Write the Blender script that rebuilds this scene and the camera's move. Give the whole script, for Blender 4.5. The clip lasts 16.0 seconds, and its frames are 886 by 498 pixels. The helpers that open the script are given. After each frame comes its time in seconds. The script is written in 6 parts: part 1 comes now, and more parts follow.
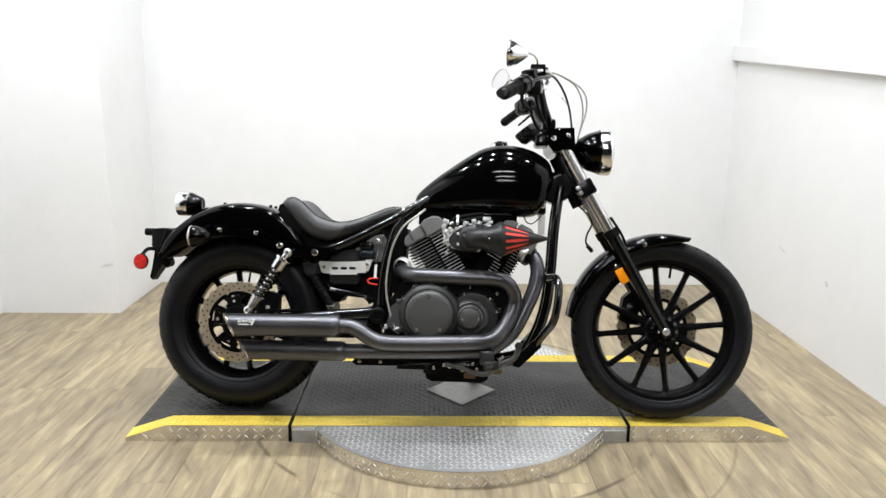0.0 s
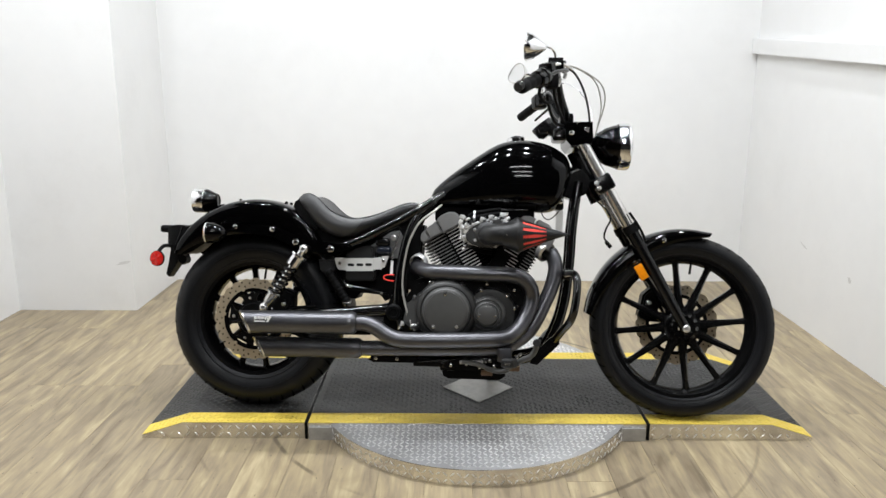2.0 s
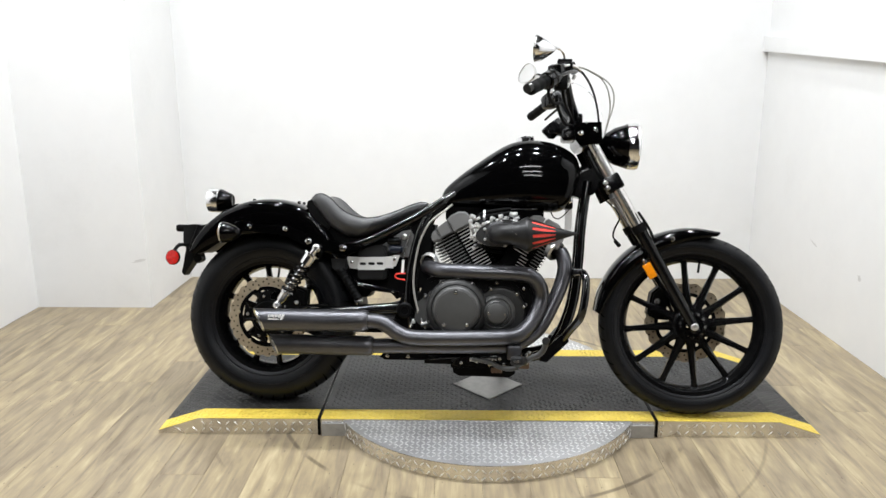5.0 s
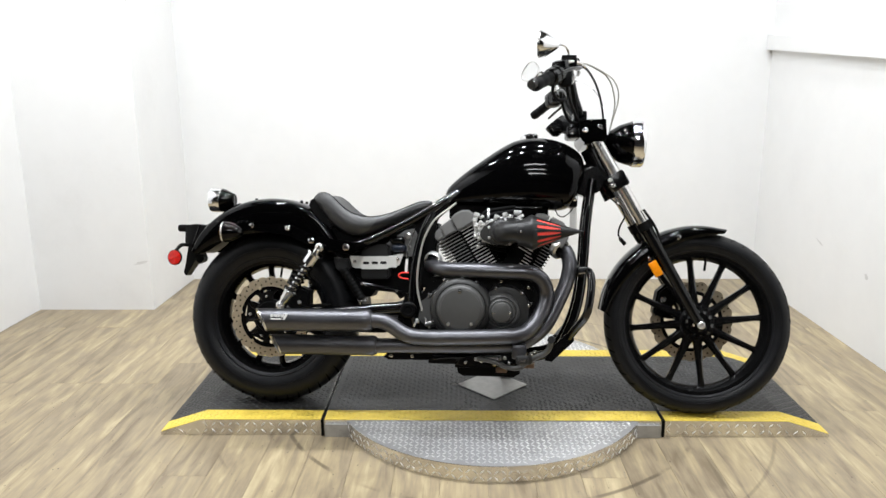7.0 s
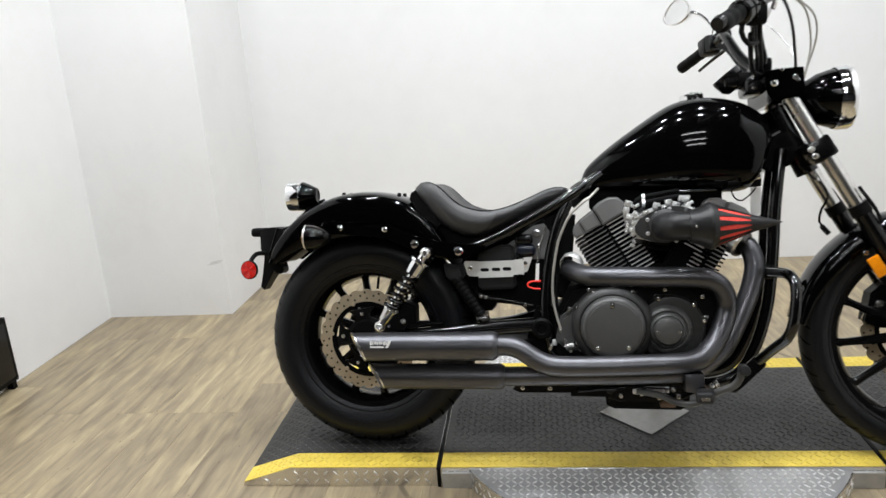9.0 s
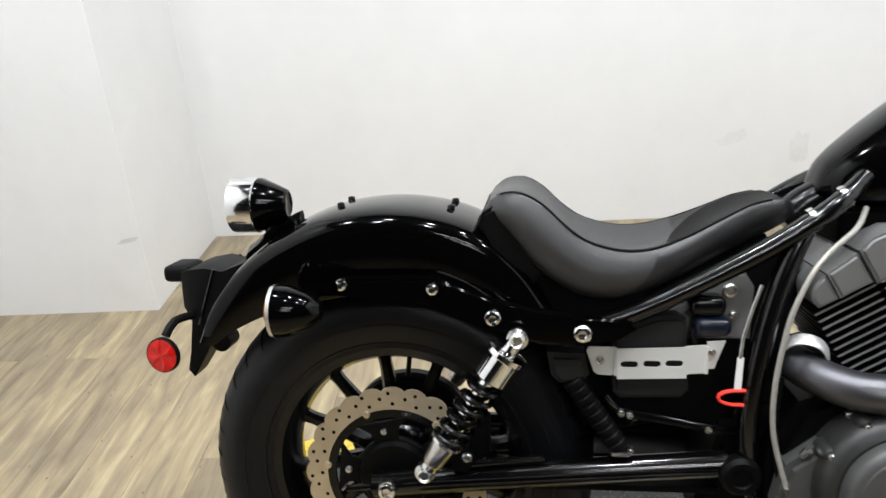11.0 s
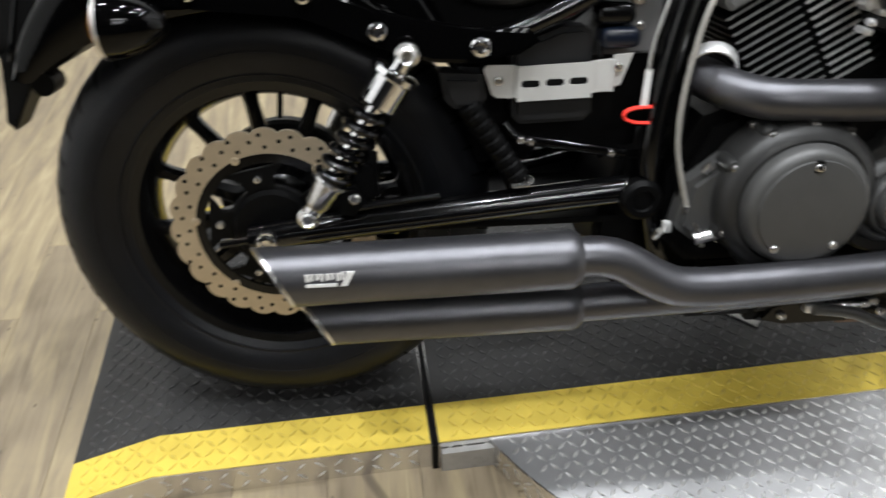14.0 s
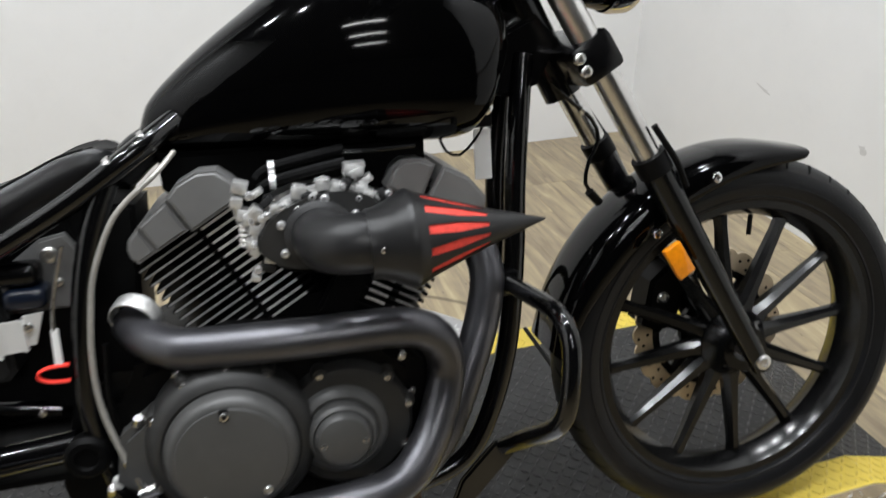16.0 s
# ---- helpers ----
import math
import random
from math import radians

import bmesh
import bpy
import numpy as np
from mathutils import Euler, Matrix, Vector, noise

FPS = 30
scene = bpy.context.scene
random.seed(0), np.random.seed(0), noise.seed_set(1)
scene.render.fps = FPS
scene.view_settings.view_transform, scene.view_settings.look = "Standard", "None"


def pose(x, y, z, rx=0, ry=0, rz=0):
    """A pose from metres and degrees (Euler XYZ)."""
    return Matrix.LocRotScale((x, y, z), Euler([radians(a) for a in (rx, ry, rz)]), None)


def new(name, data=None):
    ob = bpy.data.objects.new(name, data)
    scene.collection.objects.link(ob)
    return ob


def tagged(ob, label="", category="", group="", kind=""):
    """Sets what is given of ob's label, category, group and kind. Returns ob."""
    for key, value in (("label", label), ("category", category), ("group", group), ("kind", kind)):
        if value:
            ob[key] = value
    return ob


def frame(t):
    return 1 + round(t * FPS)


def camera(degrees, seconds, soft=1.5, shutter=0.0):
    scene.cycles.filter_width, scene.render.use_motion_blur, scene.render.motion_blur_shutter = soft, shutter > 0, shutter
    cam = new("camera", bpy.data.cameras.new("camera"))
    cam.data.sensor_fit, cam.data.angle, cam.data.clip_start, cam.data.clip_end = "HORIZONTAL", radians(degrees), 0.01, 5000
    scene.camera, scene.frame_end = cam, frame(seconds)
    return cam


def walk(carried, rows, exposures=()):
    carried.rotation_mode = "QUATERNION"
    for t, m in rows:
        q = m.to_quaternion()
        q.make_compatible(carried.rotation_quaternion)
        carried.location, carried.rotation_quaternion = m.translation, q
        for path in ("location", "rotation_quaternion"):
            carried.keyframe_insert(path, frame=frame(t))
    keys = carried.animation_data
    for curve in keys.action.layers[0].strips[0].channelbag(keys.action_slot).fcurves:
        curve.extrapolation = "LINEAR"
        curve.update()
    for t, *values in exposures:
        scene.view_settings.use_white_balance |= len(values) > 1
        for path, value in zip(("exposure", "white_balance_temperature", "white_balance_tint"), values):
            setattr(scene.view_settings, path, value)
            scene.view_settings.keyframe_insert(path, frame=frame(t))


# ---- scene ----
cam = camera(61.5, 16.0, soft=1.5, shutter=0.3)
PATH = [
    (0, pose(-0.111, -2.467, 1.277, 77.12, -0.56, -0.89)),
    (0.5, pose(-0.114, -2.453, 1.273, 77.35, -0.60, -0.13)),
    (1, pose(-0.118, -2.448, 1.271, 77.32, -0.20, -0.06)),
    (1.5, pose(-0.118, -2.444, 1.270, 77.21, -0.33, 0.21)),
    (2, pose(-0.119, -2.445, 1.267, 76.92, -0.18, 0.15)),
    (2.5, pose(-0.120, -2.450, 1.270, 76.77, -0.14, 0.35)),
    (3, pose(-0.121, -2.457, 1.276, 76.95, 0.02, 0.78)),
    (3.5, pose(-0.118, -2.468, 1.284, 76.83, -0.01, 0.69)),
    (4, pose(-0.117, -2.487, 1.282, 76.79, -0.03, 0.62)),
    (6.5, pose(-0.113, -2.458, 1.295, 76.29, 0.22, 1.69)),
    (7, pose(-0.122, -2.460, 1.263, 76.91, 0.32, 1.10)),
    (7.5, pose(-0.115, -2.437, 1.284, 75.58, 0.61, 0.92)),
    (8, pose(-0.186, -2.388, 1.244, 76.25, 2.63, -2.89)),
    (8.3, pose(-0.240, -2.320, 1.213, 73.72, 2.42, -4.40)),
    (8.5, pose(-0.233, -2.168, 1.225, 74.16, 1.79, -1.38)),
    (8.8, pose(-0.299, -1.995, 1.210, 75.07, 1.50, 2.97)),
    (9, pose(-0.318, -1.875, 1.241, 74.36, 3.92, 6.01)),
    (9.5, pose(-0.433, -1.535, 1.232, 71.92, 3.56, 2.65)),
    (9.7, pose(-0.458, -1.402, 1.231, 71.30, 4.85, 2.00)),
    (11.8, pose(-0.737, -0.651, 1.211, 60.33, 0.84, 4.28)),
    (12, pose(-0.739, -0.659, 1.187, 58.81, 0.25, 4.95)),
    (12.5, pose(-0.736, -0.676, 1.137, 53.32, 0.31, 4.46)),
    (13, pose(-0.747, -0.701, 1.096, 49.82, -0.46, 3.84)),
    (13.5, pose(-0.744, -0.718, 1.071, 49.05, 0.12, 2.73)),
    (14, pose(-0.692, -0.712, 1.065, 50.17, 0.31, -8.02)),
    (14.2, pose(-0.658, -0.681, 1.107, 48.44, -0.70, -12.65)),
    (14.5, pose(-0.605, -0.718, 1.084, 49.53, -2.77, -19.35)),
    (14.8, pose(-0.532, -0.746, 1.083, 51.90, -0.74, -23.82)),
    (15, pose(-0.472, -0.769, 1.081, 56.09, 2.24, -25.48)),
    (15.3, pose(-0.306, -0.835, 1.130, 59.56, 2.22, -22.90)),
    (15.5, pose(-0.228, -0.850, 1.135, 61.64, -0.65, -21.54)),
    (15.8, pose(-0.148, -0.822, 1.152, 61.21, 0.11, -18.81)),
    (16, pose(-0.069, -0.759, 1.157, 61.66, 0.28, -17.54)),
]
EXPOSURES = [(0.0, 0.09), (1.0, 0.01), (2.0, -0.09), (3.0, -0.09), (4.0, 0.01), (6.5, 0.13), (7.0, 0.13), (7.5, 0.09), (8.0, -0.05), (8.5, -0.09), (9.0, -0.15), (9.7, -0.15), (11.8, 0.1), (12.5, 0.05), (13.5, 0.0), (14.5, -0.17), (15.0, -0.26), (16.0, -0.28)]
walk(cam, PATH, EXPOSURES)

# ---------------------------------------------------------------- light
world = bpy.data.worlds.new("world")
scene.world = world
world.use_nodes = True
world.node_tree.nodes["Background"].inputs[0].default_value = (0.9, 0.95, 1.0, 1)
world.node_tree.nodes["Background"].inputs[1].default_value = 0.02

CEIL = 3.6
LAMP_COLOUR = (0.955, 0.985, 1.02)
TUBES = [(x, y) for y in (-5.0, -3.9, -2.8) for x in (-0.2,)]
SPOTS = [(-2.0, 0.2), (-1.2, 0.45), (-0.4, 0.45), (0.4, 0.45), (1.1, 0.45), (-1.5, -0.55), (-0.6, -0.55), (0.3, -0.55), (1.1, -0.55)]
TUBE_WATT, SPOT_WATT = 18.0, 23.0


# ---------------------------------------------------------------- materials
def shader(name):
    m = bpy.data.materials.new(name)
    m.use_nodes = True
    nt = m.node_tree
    return m, nt, nt.nodes["Principled BSDF"]


def link(nt, a, ao, b, bi):
    nt.links.new(a.outputs[ao], b.inputs[bi])


def mat(name, colour, rough=0.5, metal=0.0, vary=0.15, scale=40.0, bump=0.0, bump_scale=300.0, coat=0.0, spots=0.0, spot_colour=None, spec=None):
    """A surface with two sizes of variation in colour and gloss and a fine relief."""
    m, nt, p = shader(name)
    co = nt.nodes.new("ShaderNodeTexCoord")
    n1 = nt.nodes.new("ShaderNodeTexNoise")
    n1.inputs["Scale"].default_value, n1.inputs["Detail"].default_value = scale, 6
    n2 = nt.nodes.new("ShaderNodeTexNoise")
    n2.inputs["Scale"].default_value, n2.inputs["Detail"].default_value = scale / 9, 4
    link(nt, co, "Object", n1, "Vector")
    link(nt, co, "Object", n2, "Vector")
    add = nt.nodes.new("ShaderNodeMath")
    link(nt, n1, "Fac", add, 0)
    link(nt, n2, "Fac", add, 1)
    rng = nt.nodes.new("ShaderNodeMapRange")
    link(nt, add, 0, rng, "Value")
    rng.inputs["From Min"].default_value, rng.inputs["From Max"].default_value = 0.6, 1.4
    rng.inputs["To Min"].default_value, rng.inputs["To Max"].default_value = 1 - vary, 1 + vary
    mul = nt.nodes.new("ShaderNodeVectorMath")
    mul.operation = "SCALE"
    mul.inputs[0].default_value = colour
    link(nt, rng, "Result", mul, "Scale")
    last = mul.outputs[0]
    if spots:
        n3 = nt.nodes.new("ShaderNodeTexNoise")
        n3.inputs["Scale"].default_value, n3.inputs["Detail"].default_value = scale / 4, 8
        n3.inputs["Roughness"].default_value = 0.7
        link(nt, co, "Object", n3, "Vector")
        r3 = nt.nodes.new("ShaderNodeMapRange")
        link(nt, n3, "Fac", r3, "Value")
        r3.inputs["From Min"].default_value, r3.inputs["From Max"].default_value = 0.56, 0.72
        r3.inputs["To Max"].default_value = spots
        mix = nt.nodes.new("ShaderNodeMix")
        mix.data_type = "RGBA"
        nt.links.new(r3.outputs["Result"], mix.inputs["Factor"])
        nt.links.new(last, mix.inputs["A"])
        mix.inputs["B"].default_value = (*(spot_colour or colour), 1)
        last = mix.outputs["Result"]
    nt.links.new(last, p.inputs["Base Color"])
    rr = nt.nodes.new("ShaderNodeMapRange")
    link(nt, n2, "Fac", rr, "Value")
    rr.inputs["From Min"].default_value, rr.inputs["From Max"].default_value = 0.3, 0.7
    rr.inputs["To Min"].default_value, rr.inputs["To Max"].default_value = rough * 0.8, min(1, rough * 1.2)
    link(nt, rr, "Result", p, "Roughness")
    p.inputs["Metallic"].default_value = metal
    p.inputs["Specular IOR Level"].default_value = spec if spec is not None else 0.5 if rough < 0.4 or metal else 0.3
    p.inputs["Coat Weight"].default_value = coat
    p.inputs["Coat Roughness"].default_value = 0.03
    if bump:
        n4 = nt.nodes.new("ShaderNodeTexNoise")
        n4.inputs["Scale"].default_value, n4.inputs["Detail"].default_value = bump_scale, 3
        link(nt, co, "Object", n4, "Vector")
        b = nt.nodes.new("ShaderNodeBump")
        b.inputs["Strength"].default_value, b.inputs["Distance"].default_value = bump, 0.002
        link(nt, n4, "Fac", b, "Height")
        link(nt, b, "Normal", p, "Normal")
    return m


def wood_floor():
    """Vinyl planks printed as weathered oak: long grain along y, each plank of its own tone, grey and tan streaks, knots."""
    m, nt, p = shader("vinyl oak planks")
    co = nt.nodes.new("ShaderNodeTexCoord")
    info = nt.nodes.new("ShaderNodeObjectInfo")
    off = nt.nodes.new("ShaderNodeVectorMath")
    off.operation = "MULTIPLY_ADD"
    sc = nt.nodes.new("ShaderNodeCombineXYZ")
    for i in range(3):
        link(nt, info, "Random", sc, i)
    link(nt, sc, 0, off, 0)
    off.inputs[1].default_value = (37, 53, 11)
    link(nt, co, "Object", off, 2)

    def grain(sx, sy, detail, rough, dist):
        mp = nt.nodes.new("ShaderNodeMapping")
        mp.inputs["Scale"].default_value = (sx, sy, 1)
        link(nt, off, 0, mp, "Vector")
        n = nt.nodes.new("ShaderNodeTexNoise")
        n.inputs["Scale"].default_value, n.inputs["Detail"].default_value = 1, detail
        n.inputs["Roughness"].default_value, n.inputs["Distortion"].default_value = rough, dist
        link(nt, mp, "Vector", n, "Vector")
        return n

    broad, fine, blot = grain(25, 3.3, 3, 0.5, 0.8), grain(90, 7, 4, 0.6, 0.3), grain(9, 6.5, 4, 0.6, 0.9)
    ramp = nt.nodes.new("ShaderNodeValToRGB")
    e = ramp.color_ramp.elements
    e[0].position, e[0].color = 0.24, (0.185, 0.145, 0.092, 1)
    e[1].position, e[1].color = 0.80, (0.470, 0.388, 0.240, 1)
    for pos, c in ((0.42, (0.262, 0.210, 0.138, 1)), (0.58, (0.340, 0.273, 0.165, 1))):
        k = ramp.color_ramp.elements.new(pos)
        k.color = c
    s1 = nt.nodes.new("ShaderNodeMath")
    s1.operation = "MULTIPLY_ADD"
    link(nt, fine, "Fac", s1, 0)
    s1.inputs[1].default_value = 0.34
    link(nt, broad, "Fac", s1, 2)
    s2 = nt.nodes.new("ShaderNodeMath")
    s2.operation = "MULTIPLY_ADD"
    link(nt, blot, "Fac", s2, 0)
    s2.inputs[1].default_value = 0.34
    link(nt, s1, 0, s2, 2)
    s3 = nt.nodes.new("ShaderNodeMath")
    s3.operation = "MULTIPLY_ADD"
    link(nt, info, "Random", s3, 0)
    s3.inputs[1].default_value = 0.16
    link(nt, s2, 0, s3, 2)
    s4 = nt.nodes.new("ShaderNodeMath")
    s4.operation = "SUBTRACT"
    link(nt, s3, 0, s4, 0)
    s4.inputs[1].default_value = 0.425
    link(nt, s4, 0, ramp, "Fac")
    # knots, dark cracks and the scuffed arcs that the turning platform has left
    geo = nt.nodes.new("ShaderNodeNewGeometry")
    away = nt.nodes.new("ShaderNodeVectorMath")
    away.operation = "DISTANCE"
    link(nt, geo, "Position", away, 0)
    away.inputs[1].default_value = (0.0, 0.35, 0.0)

    def band(a, b, source):
        k = nt.nodes.new("ShaderNodeMapRange")
        k.interpolation_type = "SMOOTHSTEP"
        k.inputs["From Min"].default_value, k.inputs["From Max"].default_value = a, b
        nt.links.new(source, k.inputs["Value"])
        return k.outputs["Result"]

    def product(a, b, op="MULTIPLY"):
        k = nt.nodes.new("ShaderNodeMath")
        k.operation = op
        for i, q in enumerate((a, b)):
            if isinstance(q, float):
                k.inputs[i].default_value = q
            else:
                nt.links.new(q, k.inputs[i])
        return k.outputs[0]

    def off_ring(radius):
        k = nt.nodes.new("ShaderNodeMath")
        k.operation = "SUBTRACT"
        nt.links.new(away.outputs["Value"], k.inputs[0])
        k.inputs[1].default_value = radius
        return product(k.outputs[0], 0.0, "ABSOLUTE")

    line = product(band(0.012, 0.003, off_ring(0.805)), band(0.009, 0.002, off_ring(1.065)), "MAXIMUM")
    zone = product(band(0.70, 0.78, away.outputs["Value"]), band(1.16, 0.98, away.outputs["Value"]))
    patch = nt.nodes.new("ShaderNodeTexNoise")
    patch.inputs["Scale"].default_value, patch.inputs["Detail"].default_value = 3.2, 6
    link(nt, geo, "Position", patch, "Vector")
    scuff = product(product(product(line, zone), band(0.44, 0.56, patch.outputs["Fac"])), 0.62)
    knot = nt.nodes.new("ShaderNodeTexVoronoi")
    km = nt.nodes.new("ShaderNodeMapping")
    km.inputs["Scale"].default_value = (6.5, 3.0, 1)
    link(nt, off, 0, km, "Vector")
    link(nt, km, "Vector", knot, "Vector")
    knots = product(band(0.10, 0.03, knot.outputs["Distance"]), 0.75)
    crack = grain(60, 1.1, 2, 0.5, 1.2)
    cracks = product(band(0.66, 0.74, crack.outputs["Fac"]), 0.28)
    dirt = product(scuff, product(knots, cracks, "MAXIMUM"), "MAXIMUM")
    stain = nt.nodes.new("ShaderNodeMix")
    stain.data_type = "RGBA"
    nt.links.new(dirt, stain.inputs["Factor"])
    nt.links.new(ramp.outputs["Color"], stain.inputs["A"])
    stain.inputs["B"].default_value = (0.05, 0.036, 0.024, 1)
    nt.links.new(stain.outputs["Result"], p.inputs["Base Color"])
    r = nt.nodes.new("ShaderNodeMapRange")
    link(nt, blot, "Fac", r, "Value")
    r.inputs["To Min"].default_value, r.inputs["To Max"].default_value = 0.32, 0.55
    link(nt, r, "Result", p, "Roughness")
    b = nt.nodes.new("ShaderNodeBump")
    b.inputs["Strength"].default_value, b.inputs["Distance"].default_value = 0.25, 0.001
    link(nt, fine, "Fac", b, "Height")
    link(nt, b, "Normal", p, "Normal")
    return m


M_WALL = mat("white wall paint", (0.76, 0.76, 0.755), 0.55, vary=0.025, scale=9, bump=0.15, bump_scale=180, spots=0.16, spot_colour=(0.5, 0.495, 0.48))
M_SCUFF = mat("grey rub on white paint", (0.60, 0.595, 0.585), 0.6, vary=0.12, scale=60)
M_SMUDGE = mat("faint smudge on white paint", (0.71, 0.708, 0.70), 0.6, vary=0.06, scale=60)
# unlit showroom beyond the bay: its darkness is put into these two colours
M_CEIL = mat("dark colour of unseen ceiling", (0.035, 0.035, 0.036), 0.8, vary=0.1, scale=3)
M_DARK = mat("dark grey for unlit unseen walls", (0.05, 0.05, 0.052), 0.7, vary=0.1, scale=3)
M_WOOD = wood_floor()
M_JOINT = mat("dark floor joint", (0.20, 0.158, 0.10), 0.8)
M_PLATE_BLACK = mat("black painted tread plate", (0.020, 0.0197, 0.0193), 0.44, vary=0.4, scale=22, bump=0.25, spots=0.5, spot_colour=(0.046, 0.041, 0.036), spec=0.45)
M_PLATE_YELLOW = mat("yellow safety paint", (0.70, 0.53, 0.085), 0.45, vary=0.12, scale=30, bump=0.15, spots=0.3, spot_colour=(0.45, 0.32, 0.03))
M_PLATE_SILVER = mat("aluminium tread plate", (0.52, 0.52, 0.525), 0.46, 1.0, vary=0.12, scale=14, bump=0.1, spots=0.4, spot_colour=(0.40, 0.38, 0.36))
M_SKIRT = mat("polished aluminium edge", (0.74, 0.725, 0.70), 0.24, 1.0, vary=0.12, scale=20, bump=0.1, spots=0.3, spot_colour=(0.42, 0.39, 0.35))
M_WORN = mat("dirty worn steel plate", (0.42, 0.415, 0.40), 0.5, 0.45, vary=0.22, scale=35, bump=0.2, spots=0.75, spot_colour=(0.13, 0.12, 0.105))
# made paler than the plate so that the colour carries the bars' glints
M_BAR_SILVER = mat("polished tread bars with glints in the colour", (0.82, 0.82, 0.815), 0.36, 1.0, vary=0.1, scale=30)
# lighter than the deck paint: glints as well as wear are in the colour
M_BAR_BLACK = mat("black tread bars lightened for wear and glints", (0.036, 0.0355, 0.035), 0.30, vary=0.4, scale=16, spots=0.7, spot_colour=(0.12, 0.117, 0.113), spec=0.65)
# the dark spots paint in the bars' own shadows together with dirt
M_BAR_YELLOW = mat("yellow tread bars with dirt and bar shadows", (0.66, 0.49, 0.075), 0.36, vary=0.25, scale=45, spots=0.75, spot_colour=(0.16, 0.115, 0.025))
M_GLOSS = mat("gloss black paint", (0.0010, 0.0010, 0.0011), 0.06, vary=0.1, scale=10, spec=0.2)
M_SATIN = mat("satin black enamel", (0.0022, 0.0022, 0.0024), 0.20, vary=0.2, scale=25, spec=0.35)
M_FRAME = mat("black frame enamel", (0.0018, 0.0018, 0.002), 0.13, vary=0.15, scale=25, spec=0.6)
M_WHEEL = mat("black cast wheel enamel", (0.0030, 0.0030, 0.0032), 0.20, vary=0.2, scale=25, spec=0.42)
M_MATTE = mat("matte black plastic", (0.0020, 0.0020, 0.0021), 0.5, vary=0.2, scale=40, bump=0.1, spec=0.11)
M_TYRE = mat("black tyre rubber", (0.0042, 0.0046, 0.0058), 0.40, vary=0.3, scale=25, bump=0.22, spots=0.5, spot_colour=(0.010, 0.0102, 0.0108), spec=0.26)
# besides dust, this grey holds the white wall's reflection on the tread
M_TREAD = mat("dusty tread rubber greyed for wall reflection", (0.0125, 0.0125, 0.0128), 0.55, vary=0.3, scale=40, bump=0.2, spots=0.4, spot_colour=(0.022, 0.0215, 0.021), spec=0.25)
# near-black for tread grooves and for the shaded gap between the cylinders
M_GAP_BLACK = mat("black of tread grooves and shaded gaps", (0.0010, 0.0010, 0.0010), 0.7, spec=0.06)
M_EXHAUST = mat("dark grey ceramic coating", (0.105, 0.105, 0.114), 0.34, 0.85, vary=0.14, scale=30, bump=0.16, bump_scale=600)
M_ENGINE = mat("charcoal engine paint", (0.067, 0.067, 0.0655), 0.40, 0.15, vary=0.12, scale=40, bump=0.12, bump_scale=700)
M_HEAD = mat("grey cylinder head paint", (0.165, 0.165, 0.163), 0.42, 0.15, vary=0.1, scale=40, bump=0.12, bump_scale=700)
M_CASE = mat("black-grey case paint", (0.022, 0.022, 0.0215), 0.42, 0.1, vary=0.15, scale=40, bump=0.12, bump_scale=700)
M_BRIGHT = mat("bright plated rod", (0.80, 0.80, 0.81), 0.28, 0.7, vary=0.1, scale=60)
M_RUST = mat("rust-tinged steel", (0.16, 0.10, 0.065), 0.55, 0.4, vary=0.35, scale=70, bump=0.2)
M_FIN = mat("pale fin edge", (0.80, 0.80, 0.79), 0.36, 0.6, vary=0.2, scale=60)
M_FIN_DARK = mat("darker fin edge", (0.26, 0.26, 0.255), 0.4, 0.3, vary=0.2, scale=60)
M_RUBBER = mat("satin black rubber moulding", (0.0135, 0.0135, 0.014), 0.38, vary=0.12, scale=40, spec=0.35)
M_BOX = mat("charcoal box plastic", (0.011, 0.011, 0.0115), 0.55, vary=0.12, scale=40, bump=0.1, spec=0.3)
M_CHROME = mat("chrome", (0.82, 0.82, 0.83), 0.08, 1.0, vary=0.05, scale=10)
M_STEEL = mat("brushed steel", (0.68, 0.67, 0.655), 0.26, 1.0, vary=0.15, scale=50)
M_ALLOY = mat("cast alloy", (0.74, 0.74, 0.73), 0.40, 0.75, vary=0.3, scale=120, bump=0.45, bump_scale=400)
M_DISC = mat("brake disc steel", (0.60, 0.505, 0.365), 0.36, 0.75, vary=0.15, scale=40)
M_SEAT = mat("black seat vinyl", (0.010, 0.010, 0.0105), 0.30, vary=0.2, scale=30, bump=0.16, bump_scale=650, spec=0.5)
M_SEAT_TOP = mat("grained seat vinyl", (0.034, 0.034, 0.0345), 0.42, vary=0.15, scale=40, bump=0.2, bump_scale=800, spec=0.5)
M_RED_LENS = mat("red lens", (0.55, 0.010, 0.006), 0.16, vary=0.25, scale=90, coat=0.1, spec=0.3)
M_AMBER = mat("amber reflector", (0.85, 0.27, 0.005), 0.2, vary=0.2, scale=120, coat=0.5)
M_RED = mat("red fabric", (0.85, 0.045, 0.03), 0.6, vary=0.15, scale=150)
M_FILTER = mat("red filter gauze", (0.85, 0.075, 0.055), 0.55, vary=0.25, scale=220, bump=0.4, bump_scale=900)
M_BRACKET = mat("silver painted steel", (0.66, 0.66, 0.64), 0.4, 0.25, vary=0.05, scale=40)
M_CABLE = mat("grey braided cable", (0.42, 0.405, 0.37), 0.34, 0.45, vary=0.2, scale=200)
M_WHITE = mat("white paper", (0.8, 0.8, 0.79), 0.7, vary=0.04, scale=40)
M_GLASS_CLEAR = mat("clear lens", (0.7, 0.7, 0.7), 0.05, vary=0.05, scale=20, coat=1.0)
